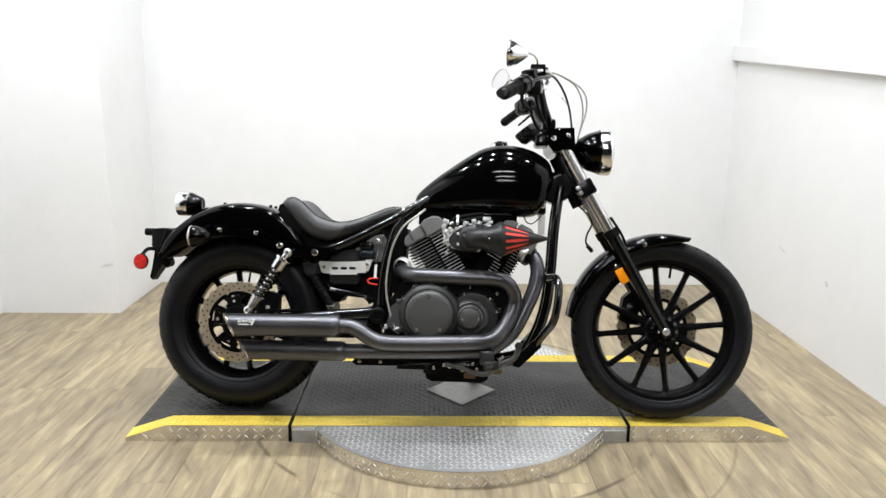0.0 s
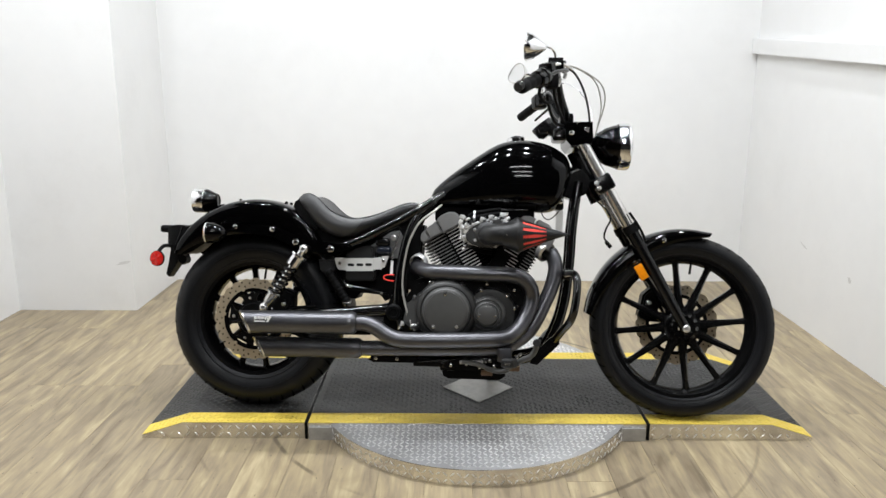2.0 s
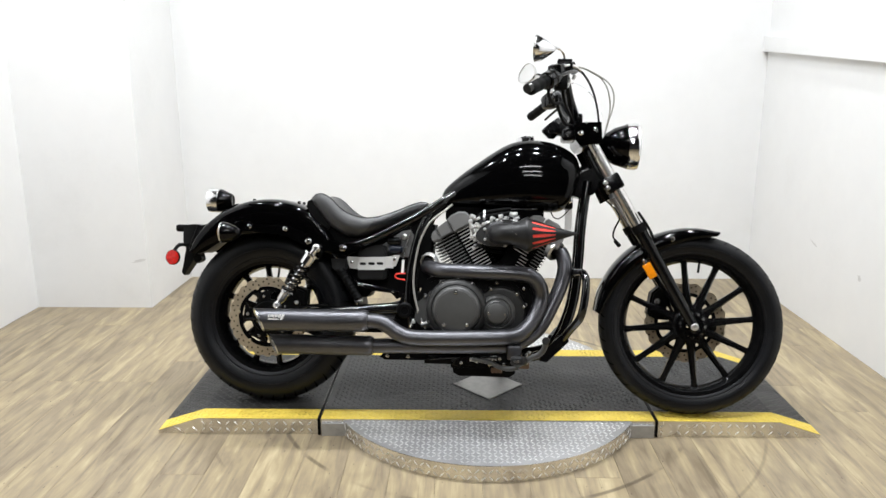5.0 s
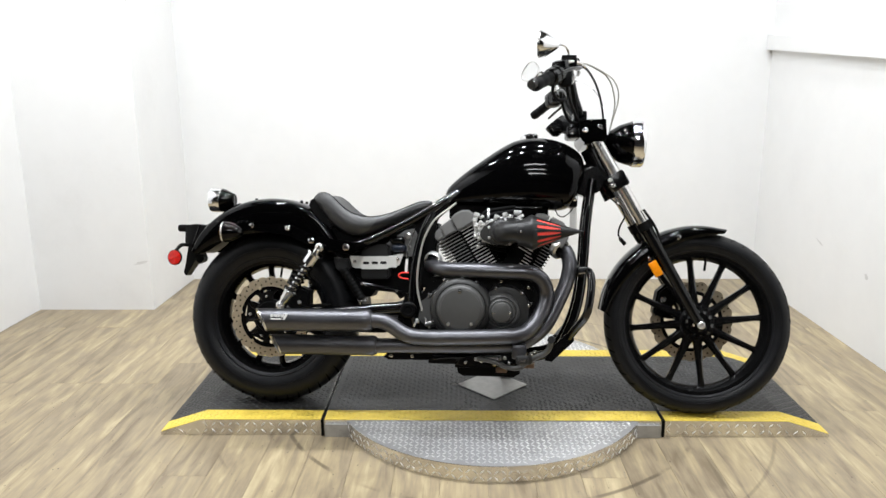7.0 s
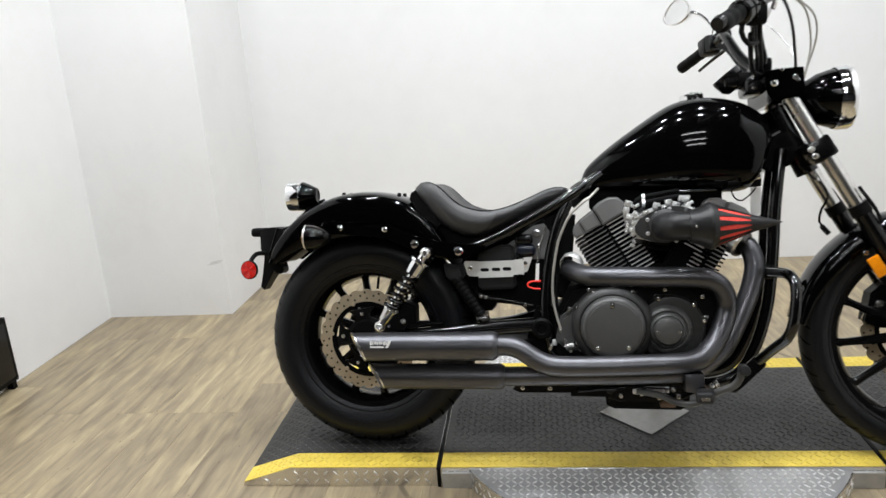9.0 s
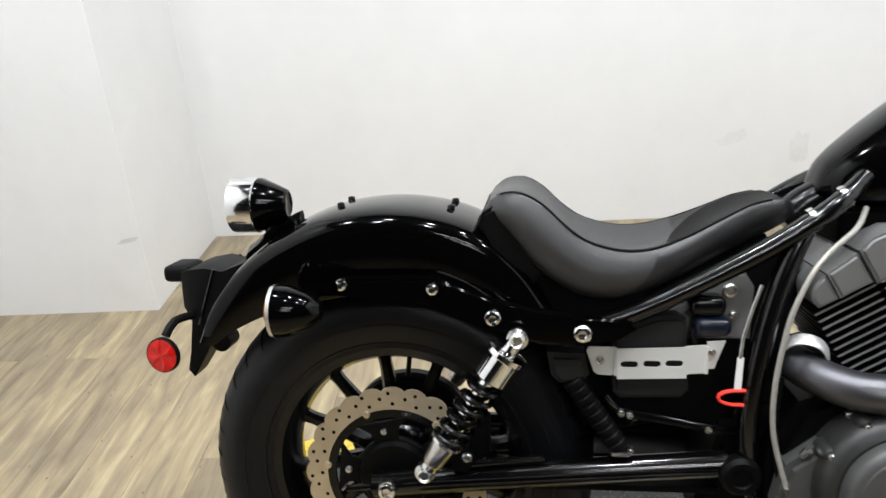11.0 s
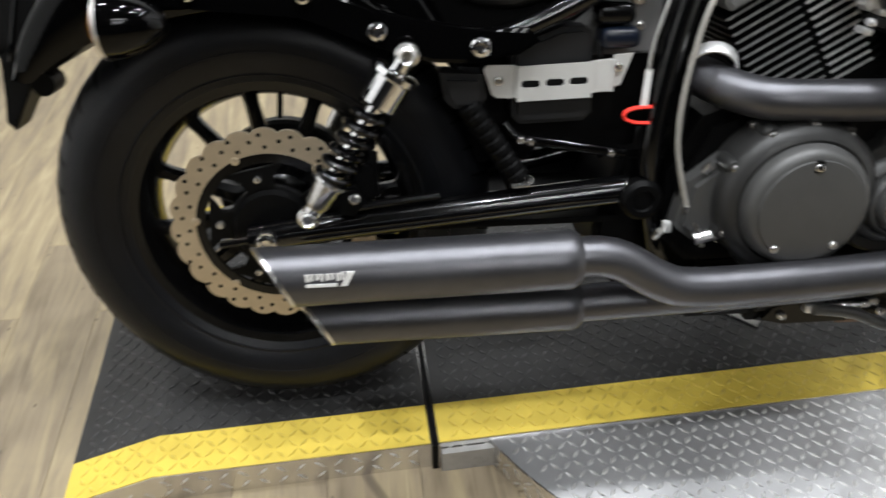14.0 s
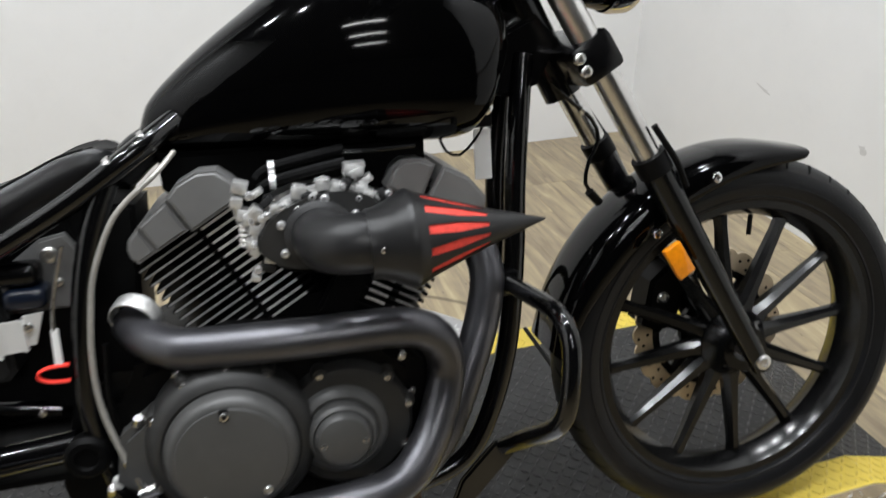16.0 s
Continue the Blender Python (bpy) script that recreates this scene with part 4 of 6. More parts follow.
    for k, shape in enumerate(shapes):
        part("rocker_cover", slab(shape, -0.110 - 0.003 * k, 0.104, 0.0045), M_HEAD, c, "grey rocker cover")
    return c


cylinder(-1, "rear_cylinder", "finned black rear cylinder")
cylinder(1, "front_cylinder", "finned black front cylinder")

CASE = part("crankcase", prism([(0.56, 0.30), (0.60, 0.26), (0.95, 0.26), (1.00, 0.32), (1.00, 0.44), (0.95, 0.50), (0.72, 0.52), (0.60, 0.48), (0.56, 0.40)], -0.135, 0.135, 0.015), M_MATTE, BIKE, "black crankcase")
COVER = part("clutch_cover", lathe([(0.060, 0.0), (0.060, 0.0855), (0.070, 0.0850), (0.080, 0.0825), (0.086, 0.078), (0.0885, 0.0735), (0.0890, 0.0700), (0.0915, 0.0690), (0.092, 0.066), (0.092, 0.0)], (0.716, -0.135, 0.379), RIGHT, 72), M_ENGINE, CASE, "round charcoal clutch cover")
part("cover_flange", lathe([(0.0, 0.111), (0.048, 0.109), (0.058, 0.104), (0.065, 0.095), (0.067, 0.0890), (0.065, 0.084), (0.060, 0.080)], (0.716, -0.135, 0.379), RIGHT, 72), M_CASE, COVER, "outer housing of the cover")
PUMP = part("pump_cover", lathe([(0.0, 0.068), (0.034, 0.066), (0.045, 0.060), (0.049, 0.053), (0.047, 0.048), (0.055, 0.047), (0.061, 0.044), (0.063, 0.0405), (0.061, 0.0385), (0.068, 0.0370), (0.073, 0.0335), (0.075, 0.028), (0.075, 0)], (0.858, -0.139, 0.370), RIGHT, 56), M_ENGINE, CASE, "round charcoal pump cover")
for x, z in ((0.714, 0.440), (0.675, 0.327), (0.755, 0.329)):
    part("cover_bolt", bolt((x, -0.224, z), 0.0062, 0.006), M_STEEL, COVER)
for x, z in ((0.831, 0.368), (0.886, 0.369)):
    part("cover_bolt", bolt((x, -0.209, z), 0.005, 0.006), M_STEEL, PUMP)
part("pump_housing", lathe([(0.0, 0.092), (0.026, 0.090), (0.034, 0.084), (0.036, 0.074), (0.036, 0.050)], (0.868, -0.139, 0.372), RIGHT, 56), M_CASE, PUMP, "outer housing of the cover")
for a in (60, 88, 118, 152, 205, 240):
    p = Vector((0.716 + 0.104 * math.cos(radians(a)), -0.150, 0.379 + 0.104 * math.sin(radians(a))))
    part("cover_boss", lathe([(0.0, 0.0125), (0.030, 0.012), (0.036, 0.009), (0.036, 0)], p, RIGHT, 16), M_CASE, COVER)
    part("boss_bolt", bolt(p + Vector((0, -0.036, 0)), 0.0055, 0.005), M_STEEL, COVER)
for a in (14, 48, 112, 148, -30, -75):
    p = Vector((0.868 + 0.086 * math.cos(radians(a)), -0.150, 0.372 + 0.086 * math.sin(radians(a))))
    part("cover_boss", lathe([(0.0, 0.0115), (0.018, 0.011), (0.023, 0.008), (0.023, 0)], p, RIGHT, 16), M_CASE, PUMP)
    part("boss_bolt", bolt(p + Vector((0, -0.023, 0)), 0.0055, 0.005), M_STEEL, PUMP)

# ---- fork and head
def fork_x(z):
    return 1.553 - RAKE * (z - 0.331)


for s in (-1, 1):
    f = part("fork_leg", tube([(fork_x(0.315), s * 0.095, 0.315), (fork_x(0.36), s * 0.095, 0.36), (fork_x(0.60), s * 0.095, 0.60), (fork_x(0.672), s * 0.095, 0.672)], lambda t: 0.0165 + 0.0075 * t ** 0.8, 20), M_SATIN, BIKE, "black fork slider")
    part("stanchion", tube([(fork_x(0.66), s * 0.095, 0.66), (fork_x(1.02), s * 0.095, 1.02)], 0.0205, 20, None, False), M_STEEL, f, "bright fork tube")
    part("dust_seal", tube([(fork_x(0.664), s * 0.095, 0.664), (fork_x(0.690), s * 0.095, 0.690)], 0.0265, 20, None, False), M_MATTE, f)
    part("axle_end", bolt((1.553, s * 0.110, 0.332), 0.013, 0.008, Vector((0, s, 0))), M_STEEL, f)
for z, t, n in ((0.838, 0.060, "lower_triple_clamp"), (1.010, 0.034, "upper_triple_clamp")):
    bm = box(-0.038, 0.029, -0.120, 0.120, -t / 2, t / 2, 0.012)
    bmesh.ops.transform(bm, matrix=Matrix.Translation((fork_x(z), 0, z)) @ Euler((0, radians(-30.5), 0)).to_matrix().to_4x4(), verts=bm.verts)
    part(n, bm, M_SATIN, BIKE, "black fork clamp")
part("steering_head", tube([(fork_x(0.78) - 0.042, 0, 0.78), (fork_x(0.96) - 0.030, 0, 0.96)], 0.030, 20, None, False), M_SATIN, BIKE)
LC = (1.325, 0, 0.980)
LAMP = part("headlamp", lathe([(-0.105, 0), (-0.10, 0.022), (-0.082, 0.048), (-0.05, 0.068), (-0.015, 0.079), (0.012, 0.082)], LC, "x", 48), M_GLOSS, BIKE, "round headlamp with gloss black shell")
part("headlamp_rim", lathe([(-0.006, 0.083), (0.0, 0.0855), (0.026, 0.0865), (0.034, 0.083), (0.032, 0.076)], LC, "x", 48), M_CHROME, LAMP, "chrome rim")
part("headlamp_lens", lathe([(0.030, 0.078), (0.040, 0.06), (0.046, 0.03), (0.048, 0)], LC, "x", 32), M_GLASS_CLEAR, LAMP, "clear lens")
part("lamp_bracket", prism([(1.118, 1.040), (1.150, 1.050), (1.214, 1.052), (1.218, 0.990), (1.208, 0.976), (1.140, 0.966), (1.124, 0.985)], -0.123, 0.123, 0.006), M_GLOSS, BIKE, "gloss black shroud round the upper fork clamp")
part("lamp_stay", tube([(1.20, 0, 0.99), (1.245, 0, 0.985)], 0.016, 12, None, False), M_SATIN, BIKE)
for x, z, r in ((1.141, 1.012, 0.009), (1.193, 1.026, 0.0075), (1.198, 1.018, 0.006), (1.160, 1.046, 0.005)):
    part("shroud_bolt", bolt((x, -0.122, z), r, 0.005), M_CHROME, BIKE)
part("clamp_edge", tube([(1.150, -0.06, 1.052), (1.170, -0.03, 1.062), (1.172, 0.03, 1.062)], 0.006, 8), M_STEEL, BIKE)


# ---- handlebar, grips and controls
part("handlebar", tube([(1.02, -0.365, 1.155), (1.055, -0.315, 1.19), (1.072, -0.25, 1.205), (1.078, -0.20, 1.195), (1.10, -0.12, 1.135), (1.125, -0.06, 1.085), (1.13, 0, 1.075), (1.125, 0.06, 1.085), (1.10, 0.12, 1.135), (1.080, 0.20, 1.205), (1.075, 0.25, 1.218), (1.060, 0.315, 1.205), (1.035, 0.365, 1.195)], 0.0145, 16), M_SATIN, BIKE, "black raised handlebar")
part("handlebar_clamp", box(1.105, 1.155, -0.05, 0.05, 1.045, 1.095, 0.01), M_SATIN, BIKE)
for y in (-0.032, 0.032):
    part("clamp_bolt", bolt((1.13, y, 1.092), 0.007, 0.008, Vector((0, 0, 1))), M_CHROME, BIKE)


def ridged(p0, p1, r, rings, depth, material, name, parent, label=""):
    """A grip or boot with ridges round it."""
    a, b = Vector(p0), Vector(p1)
    L = (b - a).length
    prof = [(0, 0), (0, r * 0.9)]
    for k in range(rings):
        s0 = L * (k + 0.1) / rings
        s1 = L * (k + 0.9) / rings
        prof += [(s0, r - depth), (s0 + (s1 - s0) * 0.15, r), (s1 - (s1 - s0) * 0.15, r), (s1, r - depth)]
    prof += [(L, r * 0.9), (L, 0)]
    return part(name, lathe(prof, a, (b - a), 20), material, parent, label)


ridged((0.950, -0.458, 1.096), (1.004, -0.385, 1.139), 0.0205, 3, 0.0008, M_MATTE, "grip", BIKE, "black rubber grip")
ridged((0.975, 0.435, 1.160), (1.040, 0.355, 1.198), 0.0185, 3, 0.0008, M_MATTE, "grip", BIKE, "ribbed black rubber grip")
part("bar_end", lathe([(-0.012, 0), (-0.012, 0.015), (0.004, 0.018), (0.004, 0)], (0.947, -0.462, 1.100), Vector((0.54, 0.74, 0.41)), 20), M_SATIN, BIKE)


def switchgear(s, c):
    d = Vector((-0.45, s * 0.8, -0.25)).normalized()
    b = box(-0.030, 0.030, -0.027, 0.027, -0.028, 0.028, 0.014)
    bmesh.ops.transform(b, matrix=Matrix.Translation(c) @ d.to_track_quat("X", "Z").to_matrix().to_4x4(), verts=b.verts)
    h = part("switch_housing", b, M_SATIN, BIKE, "black handlebar switch housing")
    r = box(-0.022, 0.022, -0.018, 0.018, -0.014, 0.015, 0.007)
    bmesh.ops.transform(r, matrix=Matrix.Translation(Vector(c) + Vector((0.035, -s * 0.03, 0.025))) @ d.to_track_quat("X", "Z").to_matrix().to_4x4(), verts=r.verts)
    part("fluid_reservoir", r, M_MATTE, h, "black fluid reservoir")
    part("reservoir_bolt", bolt(Vector(c) + Vector((0.02, -s * 0.02, 0.043)), 0.004, 0.004, Vector((0, 0, 1))), M_STEEL, h)
    p = Vector(c) + Vector((0.045, -s * 0.005, 0.0))
    part("lever", tube([p, p + Vector((0.01, s * 0.04, -0.006)), p + Vector((-0.02, s * 0.11, -0.025)), p + Vector((-0.055, s * 0.165, -0.05))], lambda t: 0.0068 - 0.002 * t, 10), M_SATIN, h)
    return h


part("throttle_housing", lathe([(-0.026, 0.0), (-0.026, 0.024), (-0.021, 0.029), (-0.002, 0.030), (0.0, 0.027), (0.003, 0.027), (0.005, 0.031), (0.022, 0.032), (0.032, 0.026), (0.032, 0.0)], (1.016, -0.368, 1.146), Vector((0.54, 0.74, 0.41)), 24), M_SATIN, BIKE, "black throttle housing")
part("cable_stub", tube([(1.018, -0.372, 1.128), (1.012, -0.366, 1.098), (1.030, -0.345, 1.075), (1.060, -0.30, 1.085)], 0.006, 10), M_MATTE, BIKE)
switchgear(-1, (1.045, -0.325, 1.180))
MC = part("brake_master_cylinder", box(1.040, 1.092, -0.338, -0.286, 1.186, 1.214, 0.007), M_SATIN, BIKE, "black brake fluid reservoir")
part("reservoir_lid", box(1.042, 1.090, -0.336, -0.288, 1.214, 1.222, 0.003), M_MATTE, MC)
for x, y in ((1.048, -0.330), (1.084, -0.294)):
    part("lid_screw", bolt((x, y, 1.221), 0.004, 0.003, Vector((0, 0, 1))), M_STEEL, MC)
part("hose_union", lathe([(-0.010, 0.0), (-0.010, 0.009), (0.012, 0.009), (0.012, 0.0)], (1.092, -0.292, 1.196), "x", 12), M_STEEL, MC)
part("switch_block", box(1.030, 1.076, -0.350, -0.305, 1.120, 1.180, 0.012), M_MATTE, BIKE, "black switch block")
part("banjo_bolt", bolt((1.068, -0.338, 1.203), 0.0065, 0.006), M_CHROME, MC, "bright union bolt")
part("lever_pivot", tube([(1.062, -0.345, 1.196), (1.085, -0.330, 1.202), (1.108, -0.300, 1.200), (1.122, -0.285, 1.194)], 0.0052, 10), M_STEEL, MC, "bright lever pivot")
part("cable_nut", lathe([(-0.012, 0.0), (-0.012, 0.0085), (0.012, 0.0085), (0.012, 0.0)], (1.077, -0.318, 1.145), Vector((0.4, 0, 1)), 8), M_STEEL, BIKE, "bright cable adjuster")
part("cable_nut", lathe([(-0.008, 0.0), (-0.008, 0.006), (0.008, 0.006), (0.008, 0.0)], (1.099, -0.300, 1.169), Vector((0.4, 0, 1)), 8), M_STEEL, BIKE, "bright cable adjuster")
part("switch_button", box(1.036, 1.052, -0.353, -0.348, 1.140, 1.156, 0.002), M_BOX, BIKE)
for k, (x, z) in enumerate(((1.060, 1.126), (1.040, 1.100))):
    part("control_hose", tube([(x, -0.330, z), (x + 0.010, -0.28, z - 0.03), (x + 0.04, -0.16, z - 0.06), (1.12, -0.07, 1.05 - 0.01 * k), (1.15, -0.04, 1.0)], 0.0062, 8), M_MATTE, BIKE)
switchgear(1, (1.052, 0.325, 1.208))
part("switch_block", box(1.028, 1.082, 0.300, 0.352, 1.180, 1.232, 0.012), M_MATTE, BIKE, "black switch block")


def mirror(s, centre, root, facing):
    """A teardrop mirror: chrome shell, glass and a bent stem."""
    c = Vector(centre)
    n = Vector(facing).normalized()
    q = n.to_track_quat("Z", "Y").to_matrix().to_4x4()
    n_r, n_a = 7, 32
    secs = []
    for k in range(n_r):
        f = k / (n_r - 1)
        d = -0.060 * (1 - f) ** 0.9 * (1 if f < 1 else 0)
        rr = 0.13 + 0.87 * (0.55 * f + 0.45 * math.sin(f * math.pi / 2))
        row = []
        for j in range(n_a):
            a = 2 * math.pi * j / n_a
            x, y = 0.058 * math.cos(a) * rr, 0.043 * math.sin(a) * rr
            x *= 1 - 0.22 * math.sin(a)
            row.append(Vector((x, y, d)))
        secs.append(row)
    bm = loft(secs)
    bmesh.ops.transform(bm, matrix=Matrix.Translation(c) @ q, verts=bm.verts)
    m = part("mirror_shell", bm, M_CHROME, BIKE, "chrome teardrop mirror", 60)
    g = bmesh.new()
    g.faces.new([g.verts.new((0.054 * math.cos(2 * math.pi * j / n_a) * (1 - 0.22 * math.sin(2 * math.pi * j / n_a)), 0.0395 * math.sin(2 * math.pi * j / n_a), 0.0015)) for j in range(n_a)])
    bmesh.ops.transform(g, matrix=Matrix.Translation(c) @ q, verts=g.verts)
    part("mirror_glass", g, M_MIRROR, m, "mirror glass", 0)
    rim = [Vector((0.0575 * math.cos(2 * math.pi * j / n_a) * (1 - 0.22 * math.sin(2 * math.pi * j / n_a)), 0.0425 * math.sin(2 * math.pi * j / n_a), 0.0)) for j in range(n_a)]
    hoop = loft([[p * f + Vector((0, 0, d)) for p in rim] for f, d in ((0.93, 0.0005), (0.93, 0.004), (1.02, 0.004), (1.02, -0.003))], cap=False)
    bmesh.ops.transform(hoop, matrix=Matrix.Translation(c) @ q, verts=hoop.verts)
    part("mirror_rim", hoop, M_STEEL, m, "bright mirror rim")
    r = Vector(root)
    part("mirror_stem", tube([r, r + Vector((0.0, s * 0.012, 0.035)), r.lerp(c, 0.45) + Vector((0.012, 0, 0.034)), c + Vector((0.022, 0, 0.004))], 0.0048, 10), M_CHROME, m)


mirror(-1, (0.970, -0.409, 1.238), (1.062, -0.315, 1.205), (-0.98, 0.12, 0.10))
mirror(1, (0.958, 0.380, 1.338), (1.062, 0.325, 1.235), (-0.80, -0.58, 0.12))

SPEEDO = part("speedometer", lathe([(-0.035, 0), (-0.033, 0.025), (-0.02, 0.038), (0.01, 0.042), (0.018, 0.040)], (1.050, 0, 1.047), Vector((-0.62, 0, 0.78)), 32), M_SATIN, BIKE, "round black speedometer pod")
part("dial_glass", lathe([(0.016, 0.039), (0.019, 0.02), (0.020, 0)], (1.050, 0, 1.047), Vector((-0.62, 0, 0.78)), 32), M_GLOSS, SPEEDO)
part("instrument_bracket", box(1.060, 1.118, -0.035, 0.035, 1.020, 1.062, 0.012), M_MATTE, BIKE)
part("warning_lamp_strip", box(1.030, 1.066, -0.050, -0.030, 1.020, 1.044, 0.008), M_SATIN, SPEEDO)
part("ignition_cover", box(1.078, 1.128, -0.075, 0.03, 0.992, 1.036, 0.014, 3), M_SATIN, BIKE, "black cover over the ignition")
part("cover_bolt", bolt((1.100, -0.075, 1.008), 0.005, 0.004), M_CHROME, BIKE)
part("key_switch", lathe([(-0.02, 0.0), (-0.02, 0.018), (0.012, 0.018), (0.016, 0.014), (0.016, 0.0)], (1.105, -0.05, 1.030), Vector((-0.4, -0.3, 0.8)), 20), M_SATIN, BIKE, "black key switch")
part("speedometer_bracket", tube([(1.062, 0, 1.036), (1.10, 0, 1.022), (1.15, 0, 1.018)], 0.012, 10), M_SATIN, BIKE)
for pts, r, m_c in (([(1.090, -0.300, 1.196), (1.123, -0.270, 1.195), (1.154, -0.210, 1.177), (1.182, -0.140, 1.146), (1.202, -0.080, 1.105), (1.212, -0.050, 1.059), (1.213, -0.045, 1.030)], 0.0040, M_RUBBER),
                    ([(1.085, -0.300, 1.200), (1.124, -0.280, 1.205), (1.165, -0.220, 1.203), (1.206, -0.150, 1.197), (1.234, -0.090, 1.177), (1.250, -0.050, 1.138), (1.253, -0.030, 1.101), (1.239, -0.020, 1.027)], 0.0026, M_CABLE),
                    ([(1.085, -0.300, 1.206), (1.131, -0.280, 1.204), (1.196, -0.180, 1.200), (1.241, -0.110, 1.186), (1.263, -0.060, 1.156), (1.263, -0.030, 1.114), (1.247, -0.010, 1.056), (1.235, 0.000, 1.002)], 0.0026, M_CABLE),
                    ([(1.085, 0.300, 1.262), (1.140, 0.220, 1.261), (1.178, 0.150, 1.228), (1.202, 0.100, 1.188), (1.219, 0.060, 1.145), (1.227, 0.030, 1.111), (1.231, 0.020, 1.040)], 0.0022, M_BRIGHT)):
    part("control_cable", tube(pts, r, 8), m_c, BIKE, "thin grey control cable")
for s in (-1, 1):
    part("wiring_loom", tube([(1.07, s * 0.26, 1.195), (1.085, s * 0.19, 1.165), (1.105, s * 0.11, 1.10), (1.12, s * 0.05, 1.05), (1.14, s * 0.03, 1.0)], 0.009, 8), M_MATTE, BIKE)

# ---- fork details
for s in (-1, 1):
    bm = box(-0.006, 0.006, -0.015, 0.015, -0.028, 0.028, 0.003)
    bmesh.ops.transform(bm, matrix=Matrix.Translation((1.393, s * 0.114, 0.527)) @ Euler((0, radians(-30.5), 0)).to_matrix().to_4x4() @ Euler((0, 0, radians(90))).to_matrix().to_4x4(), verts=bm.verts)
    part("side_reflector", bm, M_AMBER, BIKE, "amber side reflector")
    part("reflector_stay", tube([(1.402, s * 0.10, 0.50), (1.393, s * 0.106, 0.527)], 0.006, 8, None, False), M_MATTE, BIKE)
    part("fork_guard", tube([(fork_x(0.64) + 0.028, s * 0.11, 0.64), (fork_x(0.68) + 0.032, s * 0.112, 0.68), (fork_x(0.735) + 0.026, s * 0.112, 0.735)], 0.005, 8), M_MATTE, BIKE)
    for k, z in enumerate((0.838, 0.821)):
        part("pinch_bolt", bolt((fork_x(z) - 0.032, s * 0.119, z - 0.003), 0.0085, 0.006, Vector((0, s, 0))), M_STEEL, BIKE)
    part("fender_bolt", bolt((1.478, s * 0.072, 0.640), 0.009, 0.006, Vector((0, s, 0))), M_CHROME, BIKE)
    part("fender_bolt", bolt((1.380, s * 0.070, 0.560), 0.008, 0.006, Vector((0, s, 0))), M_CHROME, BIKE)
part("brake_hose", tube([(1.219, -0.04, 0.801), (1.252, -0.04, 0.771), (1.283, -0.04, 0.744), (1.295, -0.04, 0.711), (1.279, -0.04, 0.679), (1.273, -0.04, 0.645), (1.291, -0.04, 0.621)], 0.0034, 8), M_SATIN, BIKE, "thin black brake hose")
part("hose_clip", lathe([(-0.004, 0.003), (-0.004, 0.006), (0.004, 0.006), (0.004, 0.003)], (1.268, -0.04, 0.757), Vector((0.75, 0, -0.66)), 10), M_STEEL, BIKE)
part("hose_end", tube([(1.279, -0.04, 0.632), (1.298, -0.035, 0.612)], 0.0075, 8, None, False), M_MATTE, BIKE)
CAL = part("brake_caliper", prism([(1.415, 0.36), (1.43, 0.44), (1.47, 0.475), (1.50, 0.45), (1.485, 0.37), (1.45, 0.34)], 0.035, 0.105, 0.008), M_MATTE, BIKE, "black front brake caliper")
part("caliper_bolt", bolt((1.45, 0.035, 0.41), 0.012, 0.006), M_STEEL, CAL)
part("front_axle", tube([(1.556, -0.112, 0.331), (1.556, 0.112, 0.331)], 0.010, 14, None, False), M_STEEL, BIKE)

